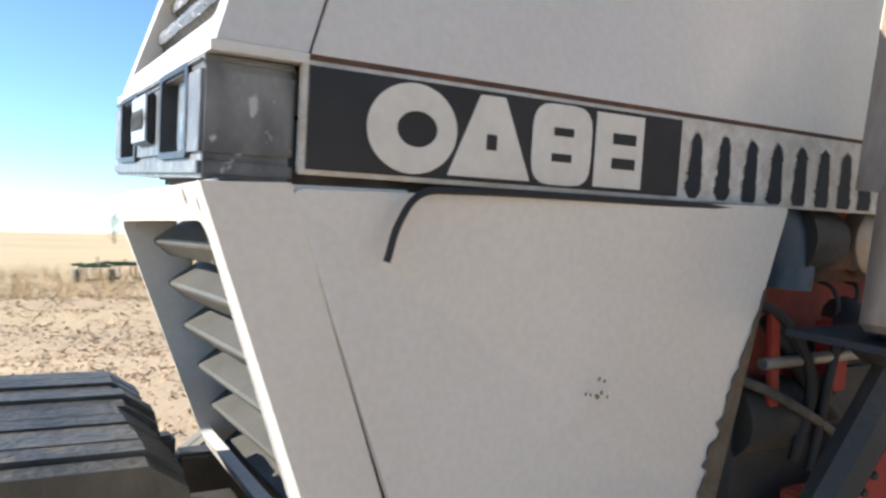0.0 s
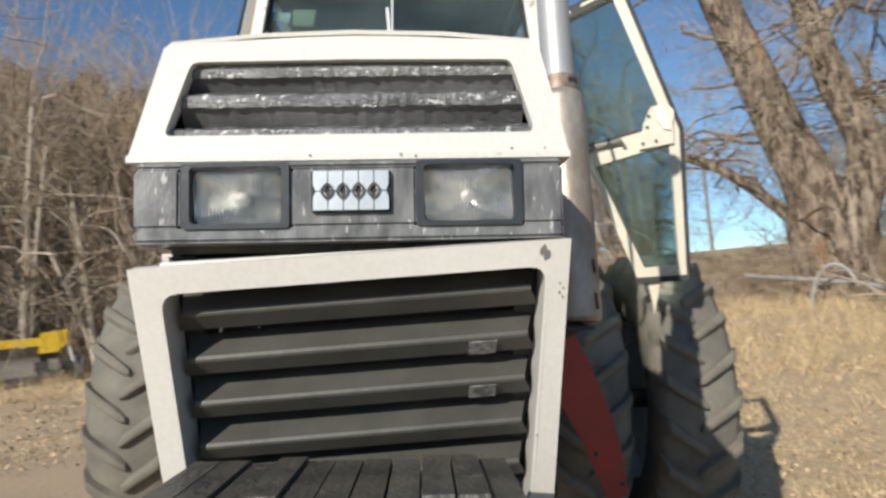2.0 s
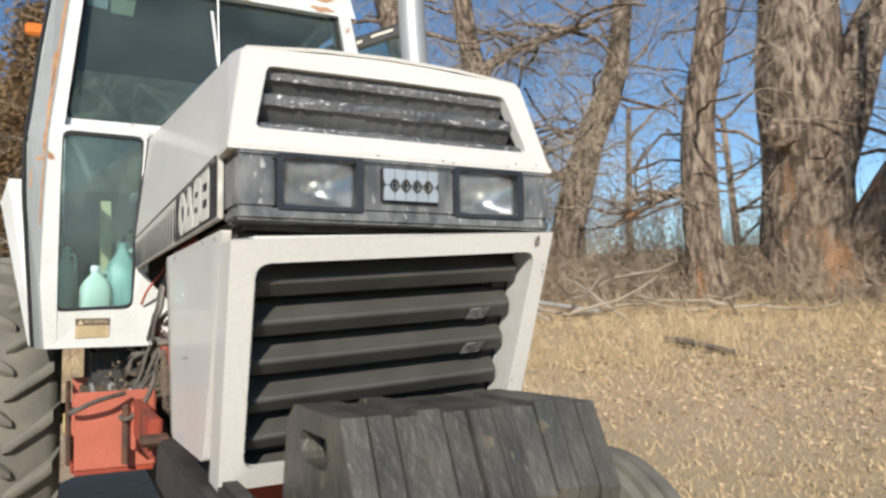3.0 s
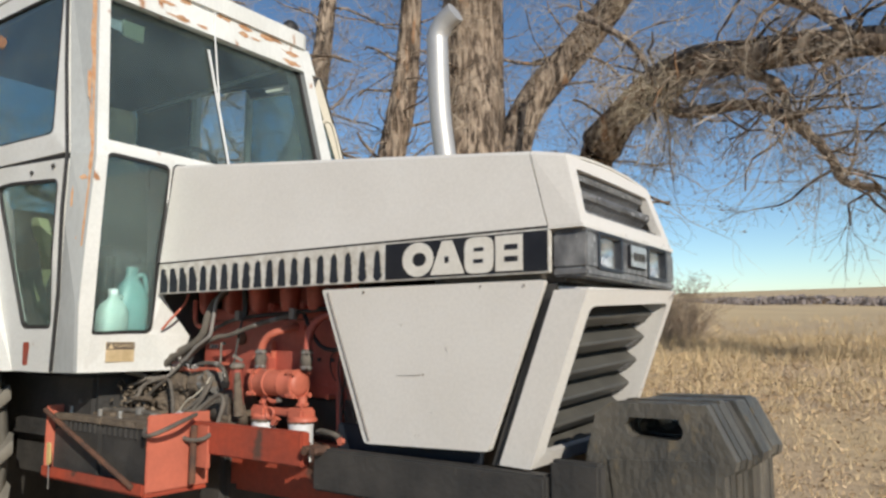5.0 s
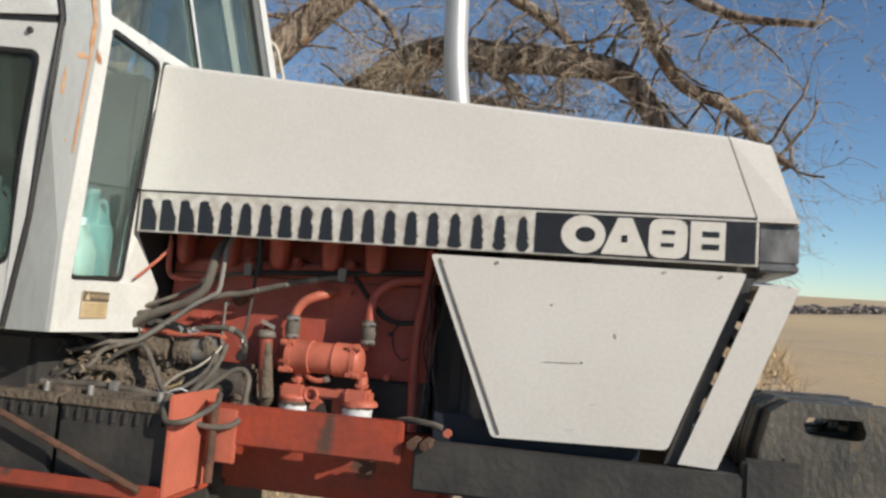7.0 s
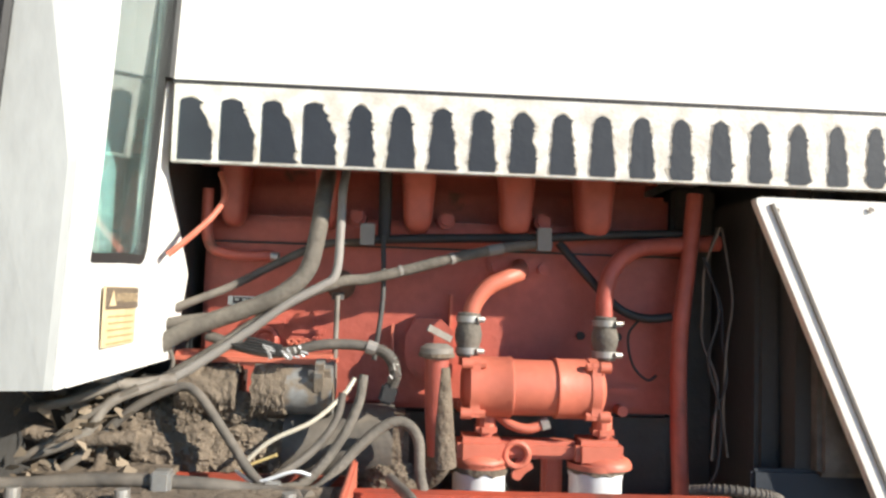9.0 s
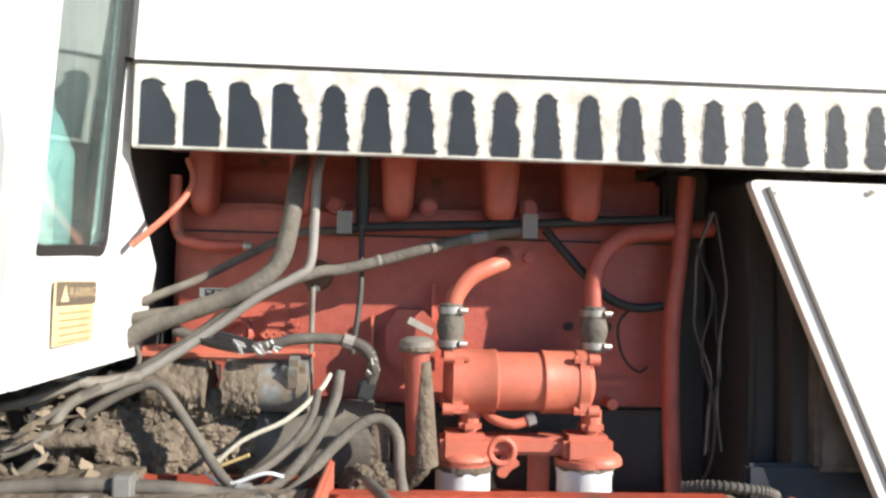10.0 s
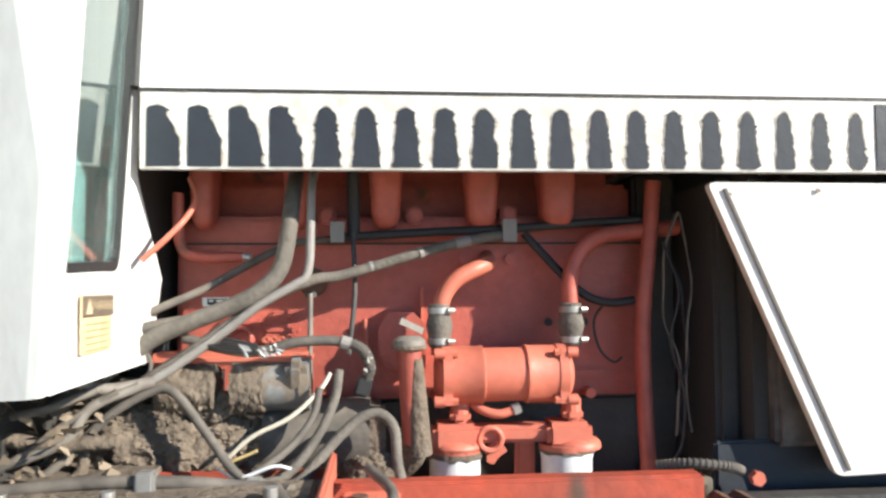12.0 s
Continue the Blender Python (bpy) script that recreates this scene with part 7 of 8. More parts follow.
def build_exhaust():
    """The upright muffler and its stack, leaning slightly back."""
    foot, way = Vector((-1.0735, 0.6152, 1.516)), Vector((-0.1355, -0.0196, 1.0))

    def at(z, dx=0.0, dy=0.0):
        return foot + way * (z - 1.516) + Vector((dx, dy, 0))
    body = [(0.02, 0.0), (0.07, 0.0), (0.081, 0.012), (0.081, 0.75), (0.077, 0.768), (0.06, 0.782)]
    pipe = part("muffler", lathe(bmesh.new(), body, foot, way.normalized(), 36), MUFFLER, tractor, "rust-stained upright muffler", smooth=True)
    part("clamp", lathe(bmesh.new(), [(0.056, 0.776), (0.062, 0.78), (0.062, 0.83), (0.056, 0.835)], foot, way.normalized(), 24), SCORCH, pipe, "scorched pipe clamp", smooth=True)
    top = Vector((-1.25, 0.592, 3.0))
    bend = [at(2.3), Vector((-1.232, 0.595, 2.65)), top, top + Vector((0.0, 0, 0.08)), top + Vector((0.04, 0, 0.14)), top + Vector((0.11, 0, 0.18))]
    part("exhaust_pipe", tube(bmesh.new(), bent(bend, 6), 0.055, 20), CHROME, pipe, "bright straight exhaust stack with bent tip", smooth=True)
    # a folded sheet stands off the side towards the hood
    shield = bmesh.new()
    prism(shield, [at(1.755, 0.035, -0.115), at(2.235, 0.035, -0.115), at(2.275, -0.02, -0.115), at(1.755, -0.07, -0.115)], (0, 0.004, 0))
    prism(shield, [at(1.755, 0.035, -0.114), at(2.235, 0.035, -0.114), at(2.265, 0.06, -0.055), at(1.755, 0.06, -0.055)], (-0.004, 0, 0))
    part("heat_shield", shield, MUFFLER, pipe, "folded sheet-metal heat shield")
    for z, h in ((1.695, 0.022), (1.585, 0.026)):
        c = at(z, 0.063, 0.053)
        part("rust_slit", boxes((tuple(c), (0.012, 0.004, h * 2), (0, -7.7, 41))), RUST, pipe)
    part("exhaust_elbow", piped([at(1.52, -0.02, -0.01), (-1.2, 0.5, 1.475), (-1.36, 0.32, 1.5)], 0.042, 14), IRON, tractor, smooth=True)
    part("clamp_scorch", boxes((tuple(at(2.325, 0.045, 0.04)), (0.005, 0.05, 0.018), (0, 0, 42))), IRON, pipe, bevel=0.002)
    part("muffler_bracket", boxes(((-1.1, 0.55, 1.502), (0.24, 0.2, 0.012))), SLOT_DARK, tractor)


build_exhaust()


# ---- cab ----
CAB_X = -2.11


def rake(z):
    """How far the cab's front leans back above the waist."""
    return -0.22 * max(0.0, z - 2.31)


def front(y, z, lift=0.0):
    return Vector((CAB_X + lift + rake(z), y, z))


def flank(x, z, lift=0.0):
    """A point on the cab's right side, which bulges to the waist and leans in above it."""
    out = 0.765 + 0.045 * smooth(1.375, 2.05, z) - 0.1 * smooth(2.33, 3.2, z)
    return Vector((x, -(out + 0.028 + lift), z))


def glazed(name, outer, inner, along, mat, label, glass=None):
    outer, inner = rounded(outer, 0.006), rounded(inner, 0.04)
    frame_part = part(name, ring(bmesh.new(), outer, inner, along), mat, tractor, label)
    along = Vector(along)
    part("window_seal", ring(bmesh.new(), inner, shrink(inner, 0.016), along * 0.7), SEAL, frame_part)
    pane = part("window_pane", prism(bmesh.new(), [v + along * 0.35 for v in inner], along.normalized() * 0.005), glass or GLASS, frame_part, "green tinted pane")
    pane.visible_shadow = False
    return frame_part


def build_cab():
    X, cab = CAB_X, tractor
    # corner posts: height, front x, inner y, front edge y, seam x, seam y
    right = [(1.375, -2.105, 0.7, 0.745, -2.22, 0.782), (1.65, -2.085, 0.702, 0.766, -2.168, 0.8), (2.0, -2.07, 0.7, 0.757, -2.128, 0.822),
             (2.29, -2.06, 0.695, 0.744, -2.114, 0.824), (3.2, -2.295, 0.6, 0.65, -2.41, 0.728)]
    left = [(1.465, X, 0.735, 0.792, X - 0.15, 0.862), (2.02, X, 0.725, 0.812, X - 0.15, 0.872), (2.31, X, 0.713, 0.805, X - 0.15, 0.862), (3.2, X + rake(3.2), 0.635, 0.7, X + rake(3.2) - 0.15, 0.772)]

    def panel_point(y, z, s):
        """A point on the lower front panel, which stands slightly forward at the top outer corner of the right half."""
        return front(y, z, 0.1 * (abs(y) - 0.55) + 0.044 * (z - 1.53) if s < 0 else 0.0)
    for s, levels in ((-1, right), (1, left)):
        bm, rows = bmesh.new(), []
        for z, fx, yb, yc, sx, sy in levels:
            rows.append([bm.verts.new(v) for v in ((fx, yb * s, z), (fx, yc * s, z), (fx - 0.007, (yc + 0.008) * s, z), (sx, sy * s, z), (sx, yb * s, z))])
        for a, b in zip(rows, rows[1:]):
            for i in range(5):
                bm.faces.new((a[i], a[(i + 1) % 5], b[(i + 1) % 5], b[i]))
        bm.faces.new(rows[0])
        bm.faces.new(rows[-1][::-1])
        post = part("corner_post", bm, POST_GREY, cab, "rust-streaked cab corner post, grey with a white front strip", bevel=0.004)
        bm = bmesh.new()
        rows = [[bm.verts.new((fx + lift, w * s, z)) for lift, w in ((0, yb - 0.004), (0.003, yb - 0.004), (0.003, yc - 0.002), (0, yc - 0.002))] for z, fx, yb, yc, *_ in levels]
        for a, b in zip(rows, rows[1:]):
            for i in range(4):
                bm.faces.new((a[i], a[(i + 1) % 4], b[(i + 1) % 4], b[i]))
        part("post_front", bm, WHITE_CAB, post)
        e = 0.065 if s > 0 else 0.035
        low = 1.465 if s > 0 else 1.375
        outer = [panel_point((0.69 + e) * s, low, s), front(0.27 * s, low, 0.002), front(0.205 * s, 1.53, 0.002), front(0.36 * s, 1.71, 0.002), panel_point(0.335 * s, 2.355, s), panel_point((0.685 + 0.85 * e) * s, 2.34, s)]
        inner = [panel_point((0.675 + e) * s, 1.53, s), panel_point(0.53 * s, 1.5375, s), panel_point(0.395 * s, 1.54, s), panel_point(0.38 * s, 1.86, s), panel_point(0.358 * s, 2.322, s), panel_point((0.66 + 0.9 * e) * s, 2.318, s)]
        glazed("lower_panel", outer, inner, (-0.03, 0, 0), WHITE_CAB, "white cab front panel with tinted window")
    rng = random.Random(17)

    def post_spot(u, z, lift=0.003):
        """A point on the right post's outer face, from its front edge (0) to the door seam (1)."""
        for (z0, f0, _, c0, x0, y0), (z1, f1, _, c1, x1, y1) in zip(right, right[1:]):
            if z <= z1 or z1 == 3.2:
                f = (z - z0) / (z1 - z0)
                a, b = Vector((f0 + (f1 - f0) * f - 0.007, -(c0 + (c1 - c0) * f + 0.008), z)), Vector((x0 + (x1 - x0) * f, -(y0 + (y1 - y0) * f), z))
                return a.lerp(b, u) + Vector((0.55, -0.83, 0)) * lift
    for u, z, w, h in ((0.2, 2.62, 0.1, 0.09), (0.12, 2.88, 0.06, 0.12), (0.14, 2.45, 0.05, 0.1), (0.08, 2.74, 0.04, 0.14), (0.3, 2.19, 0.22, 0.012), (0.45, 1.92, 0.14, 0.022), (0.1, 2.27, 0.05, 0.05), (0.1, 3.05, 0.05, 0.1), (0.5, 1.8, 0.05, 0.015), (0.75, 2.1, 0.06, 0.05)):
        ring_pts = []
        for n in range(14):
            a = 2 * math.pi * n / 14
            q = rng.uniform(0.55, 1.1)
            ring_pts.append(post_spot(u + w * q * math.cos(a), z + h * q * math.sin(a)))
        part("rust_streak", prism(bmesh.new(), ring_pts, (-0.0006, 0.0016, 0)), RUST_STAIN, cab)
    edge = [(post_spot(-0.02 + 0.02 * noise.noise((z * 5, 2, 0)), z), post_spot(0.05 + 0.07 * max(0.0, noise.noise((z * 4, 0, 7))) + rng.uniform(0, 0.02), z)) for z in [1.9 + 0.025 * k for k in range(52)]]
    part("rust_line", prism(bmesh.new(), [a for a, _ in edge] + [b for _, b in edge[::-1]], (-0.0006, 0.0016, 0)), RUST_STAIN, cab)
    for k in range(16):
        y, z = rng.uniform(-0.62, 0.62), rng.choice((3.262, 3.255, 3.21, 3.15))
        w, h = rng.uniform(0.02, 0.09), rng.uniform(0.006, 0.022)
        ring_pts = [front(y + w * rng.uniform(0.5, 1.1) * math.cos(2 * math.pi * n / 12), z + h * rng.uniform(0.5, 1.1) * math.sin(2 * math.pi * n / 12), 0.0025) for n in range(12)]
        part("rust_patch", prism(bmesh.new(), ring_pts, (-0.0015, 0, 0)), RUST_STAIN, cab)
    part("screen_sill", prism(bmesh.new(), [front(0.727, 2.33, 0.004), front(0.717, 2.385, 0.004), front(-0.69, 2.385, 0.004), front(-0.7, 2.33, 0.004)], (-0.05, 0, 0)), WHITE_CAB, cab, bevel=0.006)
    glass = rounded([front(0.705, 2.38, -0.035), front(0.64, 3.14, -0.035), front(-0.605, 3.14, -0.035), front(-0.685, 2.38, -0.035)], 0.05)
    pane = part("windscreen", prism(bmesh.new(), [v + Vector((-0.012, 0, 0)) for v in glass], (-0.006, 0, 0)), GLASS, cab, "large green tinted windscreen")
    part("screen_seal", ring(bmesh.new(), glass, shrink(glass, 0.02), (-0.02, 0, 0)), SEAL, pane)
    part("sticker", prism(bmesh.new(), [front(-0.6, 2.985, -0.06), front(-0.515, 2.975, -0.06), front(-0.51, 3.03, -0.06), front(-0.6, 3.035, -0.06)], (-0.003, 0, 0)), FILTER_WHITE, pane)
    part("sun_visor", prism(bmesh.new(), [front(-0.5, 2.965, -0.065), front(-0.4, 2.96, -0.065), front(-0.385, 3.05, -0.065), front(-0.5, 3.05, -0.065)], (-0.012, 0, 0)), VISOR, pane)
    part("header", prism(bmesh.new(), [front(0.74, 3.125), front(0.71, 3.28), front(-0.66, 3.28), front(-0.69, 3.125)], (-0.06, 0, 0)), POST_WHITE, cab, "white header panel with rust patches", bevel=0.01)
    roof = [(X - 0.19, 0.72, 3.275), (X - 0.19, -0.68, 3.275), (-4.15, -0.74, 3.275), (-4.15, 0.74, 3.275)]
    part("roof", prism(bmesh.new(), rounded(roof, 0.12), (0, 0, 0.09)), POST_WHITE, cab, "white cab roof with rusty edge", bevel=0.025)
    arm = part("wiper_arm", tube(bmesh.new(), [front(0.0, 3.27, 0.014), front(-0.004, 3.15, 0.0), front(-0.006, 2.75, -0.02)], 0.0045, 8), ALLOY, cab, "bright metal windscreen wiper")
    blade = prism(bmesh.new(), [front(-0.038, 3.044, -0.034), front(-0.024, 3.044, -0.034), front(-0.004, 2.788, -0.034), front(0.027, 2.41, -0.034), front(0.015, 2.41, -0.034), front(-0.018, 2.788, -0.034)], (0.006, 0, 0))
    part("wiper_blade", blade, ALLOY, arm)
    part("blade_rubber", prism(bmesh.new(), [front(-0.034, 3.04, -0.046), front(-0.028, 3.04, -0.046), front(0.024, 2.41, -0.046), front(0.018, 2.41, -0.046)], (0.012, 0, 0)), SEAL, arm)
    part("work_lamp", ball(bmesh.new(), (X - 0.26, 0.6, 3.4), 0.055, (0.8, 1, 1)), SEAL, cab, "round black work lamp on roof", smooth=True)
    lamp = part("marker_lamp", boxes(((-3.5, -0.86, 3.23), (0.06, 0.1, 0.07))), AMBER, cab, "amber marker lamp", bevel=0.01)
    part("lamp_arm", rod((-3.5, -0.7, 3.22), (-3.5, -0.83, 3.23), 0.012), WHITE_CAB, lamp)
    # right side: door with two panes, fender behind it
    outer = [flank(-2.226, 1.375), flank(-2.16, 1.75), flank(-2.12, 2.265), flank(-2.75, 2.3), flank(-3.0, 2.31), flank(-3.2, 2.3), flank(-2.64, 1.375)]
    inner = [flank(-2.222, 1.556), flank(-2.196, 1.86), flank(-2.172, 2.185), flank(-2.42, 2.205), flank(-2.58, 2.217), flank(-2.735, 2.215), flank(-2.475, 1.557)]
    door = glazed("door_lower", outer, inner, (0, 0.03, 0), WHITE_CAB, "white lower cab door panel with a painted red reflection", SIDE_GLASS)
    outer = [flank(-2.128, 2.292), flank(-2.425, 3.23), flank(-3.43, 3.23), flank(-3.51, 2.332)]
    inner = [flank(-2.245, 2.39), flank(-2.43, 3.14), flank(-3.31, 3.16), flank(-3.4, 2.43)]
    glazed("door_upper", outer, inner, (0, 0.03, 0), WHITE_CAB, "white upper side window frame", SIDE_GLASS)
    outer = [flank(-3.52, 2.336), flank(-3.44, 3.23), flank(-4.13, 3.23), flank(-4.13, 2.36)]
    inner = [flank(-3.635, 2.42), flank(-3.56, 3.17), flank(-4.05, 3.17), flank(-4.05, 2.44)]
    glazed("rear_side_window", outer, inner, (0, 0.03, 0), WHITE_CAB, "white rear side window frame", SIDE_GLASS)
    part("door_gap", prism(bmesh.new(), [flank(-2.12, 2.267, -0.006), flank(-2.125, 2.29, -0.006), flank(-4.1, 2.358, -0.006), flank(-4.1, 2.33, -0.006)], (0, 0.02, 0)), SEAL, cab)
    part("door_gap", tube(bmesh.new(), [flank(-2.222, 1.38, -0.002), flank(-2.163, 1.7, -0.002), flank(-2.13, 2.05, -0.002), flank(-2.118, 2.28, -0.002), flank(-2.26, 2.72, -0.002), flank(-2.415, 3.2, -0.002)], 0.008, 6), SEAL, cab)
    for x, z in ((-3.45, 2.5), (-3.395, 3.08)):
        hinge = part("window_hinge", boxes((tuple(flank(x, z, 0.008)), (0.03, 0.02, 0.085), (0, -6, 0))), WHITE_CAB, cab, "small white window hinge", bevel=0.004)
        part("hinge_pin", rod(flank(x - 0.018, z - 0.035, 0.012), flank(x - 0.012, z + 0.035, 0.012), 0.007, 8), CLIP, hinge)
    # red reflection on the handle plate, painted as a flat patch
    part("rust_patch", prism(bmesh.new(), rounded([flank(-2.46, 1.4, 0.002), flank(-2.42, 1.4, 0.002), flank(-2.4, 1.5, 0.002), flank(-2.46, 1.5, 0.002)], 0.012), (0, 0.003, 0)), RED_FRAME, door)
    for x, z in ((-2.215, 2.243), (-2.4, 2.235)):
        part("rivet", rod(flank(x, z, -0.002), flank(x, z, 0.008), 0.01, 8), IRON, door)
    face = [Vector(v) for v in ((-2.909, -0.8, 2.225), (-2.893, -0.938, 2.222), (-2.961, -0.973, 2.101), (-2.78, -0.895, 1.74), (-2.602, -0.818, 1.373), (-2.552, -0.793, 1.373), (-2.73, -0.8, 1.8))]
    fender = part("fender", prism(bmesh.new(), face, (-0.05, 0, 0)), WHITE_CAB, cab, "white rear fender, rusty along its edge", bevel=0.01)
    a, b = Vector((-2.915, -0.94, 2.222)), Vector((-2.975, -0.975, 2.102))
    part("fender_top", prism(bmesh.new(), [a, a + Vector((-1.3, 0, 0)), Vector((-4.215, -0.72, 2.235)), Vector((-2.93, -0.78, 2.225))], (0, 0, -0.012)), WHITE_CAB, fender)
    part("number_band", prism(bmesh.new(), [a, a + Vector((-1.3, 0, 0)), b + Vector((-1.25, 0, 0)), b], (0, 0.012, 0.003)), BLACK, fender, "black number band along the fender")
    lip = b + Vector((0.005, -0.004, 0))
    part("fender_lip", prism(bmesh.new(), [lip, lip + Vector((-1.25, 0, 0)), lip + Vector((-1.25, 0.006, 0.016)), lip + Vector((0, 0.006, 0.016))], (0, 0.01, 0)), POST_WHITE, fender)
    for k in range(4):
        c = a.lerp(b, 0.42) + Vector((-0.13 - 0.062 * k, -0.004, 0))
        up = (a - b).normalized() * 0.028
        side = Vector((0.022, 0, 0))
        part("bar", prism(bmesh.new(), [c - up - side, c - up + side, c + up + side, c + up - side], (0, -0.004, 0)), DECAL_WHITE, fender)
    part("edge_rust", prism(bmesh.new(), [Vector(v) for v in ((-2.957, -0.976, 2.104), (-2.949, -0.969, 2.08), (-2.9, -0.935, 1.97), (-2.91, -0.945, 1.985))], (0.004, 0, 0)), RUST, fender)
    part("wheel_arch_wall", boxes(((-3.3, -0.74, 1.85), (0.75, 0.03, 0.75))), INTERIOR, fender)
    # left side: open doorway
    for s in (-1, 1):
        part("rear_post", boxes(((-4.08, 0.72 * s, 2.32), (0.1, 0.08, 1.88))), WHITE_CAB, cab, bevel=0.01)
    part("left_sill", boxes(((-3.2, 0.74, 1.49), (1.7, 0.05, 0.06))), WHITE_CAB, cab, bevel=0.006)
    part("roof_rail", boxes(((-3.2, 0.67, 3.22), (1.75, 0.05, 0.08))), WHITE_CAB, cab, bevel=0.006)
    part("left_rear_panel", boxes(((-3.6, 0.75, 1.9), (1.0, 0.03, 0.95))), INTERIOR, cab)
    part("left_door_post", boxes(((-3.44, 0.71, 2.78), (0.07, 0.05, 0.85))), WHITE_CAB, cab, bevel=0.006)
    part("rear_wall", boxes(((-4.1, 0, 1.85), (0.04, 1.44, 1.0))), INTERIOR, cab)
    pane = part("rear_window", boxes(((-4.1, 0, 2.78), (0.006, 1.36, 0.86))), SIDE_GLASS, cab)
    pane.visible_shadow = False
    part("cab_floor", boxes(((-3.1, 0, 1.4), (1.96, 1.42, 0.05))), INTERIOR, cab)
    part("side_header", prism(bmesh.new(), [(-2.36, 0.66, 3.2), (-2.36, 0.66, 3.085), (-2.55, 0.66, 3.11), (-3.3, 0.66, 3.185), (-3.3, 0.66, 3.2)], (0, 0.04, 0)), INTERIOR, cab, "black lining over the door opening")
    part("quarter_lining", boxes(((-3.76, 0.68, 2.5), (0.62, 0.03, 1.4))), INTERIOR, cab)
    part("cab_ceiling", boxes(((-3.22, 0, 3.225), (1.76, 1.26, 0.06))), INTERIOR, cab)
    part("dash", boxes(((-2.35, 0, 1.9), (0.22, 0.5, 0.85))), INTERIOR, cab, bevel=0.03)
    part("console", boxes(((-2.75, -0.3, 1.7), (0.5, 0.2, 0.5))), INTERIOR, cab, bevel=0.03)
    part("jug_shelf", boxes(((-2.31, -0.53, 1.5), (0.36, 0.4, 0.02))), INTERIOR, cab)
    seat = part("seat", boxes(((-3.0, 0, 1.95), (0.46, 0.5, 0.14))), SEAT, cab, "yellowed cab seat", bevel=0.05)
    part("backrest", boxes(((-3.24, 0, 2.28), (0.12, 0.5, 0.62), (0, -8, 0))), SEAT, seat, bevel=0.05)
    part("seat_side", prism(bmesh.new(), rounded([(-3.1, -0.5, 2.145), (-3.03, -0.5, 2.15), (-2.86, -0.5, 1.85), (-2.81, -0.5, 1.68), (-2.88, -0.5, 1.655), (-2.97, -0.5, 1.82)], 0.03), (0, 0.05, 0)), SEAT_EDGE, seat, "yellowed edge of the seat")
    part("white_rag", ball(bmesh.new(), (-2.93, -0.3, 2.15), 0.085, (1.2, 0.7, 0.6), 0.2, 3), FILTER_WHITE, cab, "crumpled white rag", smooth=True)
    bm = tube(bmesh.new(), [(-2.52 + 0.12 * math.cos(a), 0.2 * math.sin(a), 2.4 + 0.12 * math.cos(a)) for a in [2 * math.pi * k / 28 for k in range(29)]], 0.014, 8)
    wheel_part = part("steering_wheel", bm, SEAL, cab, smooth=True)
    part("steering_column", rod((-2.4, 0, 2.1), (-2.52, 0, 2.4), 0.03), INTERIOR, wheel_part)
    part("wheel_spoke", rod((-2.52, -0.2, 2.4), (-2.52, 0.2, 2.4), 0.01), SEAL, wheel_part)
    # warning label under the right lower window
    label = part("warning_label", boxes(((X + 0.003, -0.558, 1.46), (0.003, 0.135, 0.085))), LABEL_TAN, cab, "faded yellow warning label")
    label.matrix_basis = Matrix.Translation((X, -0.558, 1.46)) @ pose(0.006, 0, 0, 0, 0, 2.6) @ Matrix.Translation((-X, 0.558, -1.46))
    part("label_head", boxes(((X + 0.0055, -0.558, 1.486), (0.003, 0.134, 0.03))), LABEL_HEAD, label)
    part("warning_triangle", prism(bmesh.new(), [(X + 0.0075, -0.618, 1.475), (X + 0.0075, -0.592, 1.475), (X + 0.0075, -0.605, 1.497)], (0.001, 0, 0)), LABEL_TAN, label)
    curve = bpy.data.curves.new("warning_text", "FONT")
    curve.body, curve.size, curve.align_x, curve.align_y = "WARNING", 0.0205, "CENTER", "CENTER"
    curve.materials.append(LABEL_TAN)
    text = new("warning_text", curve)
    text.parent, text.matrix_basis = label, pose(X + 0.0078, -0.543, 1.486, 90, 0, 90)
    for k in range(5):
        part("bar", boxes(((X + 0.0052, -0.56 + 0.004 * (k % 2), 1.46 - 0.0095 * k), (0.001, 0.105, 0.002))), LABEL_INK, label)


build_cab()


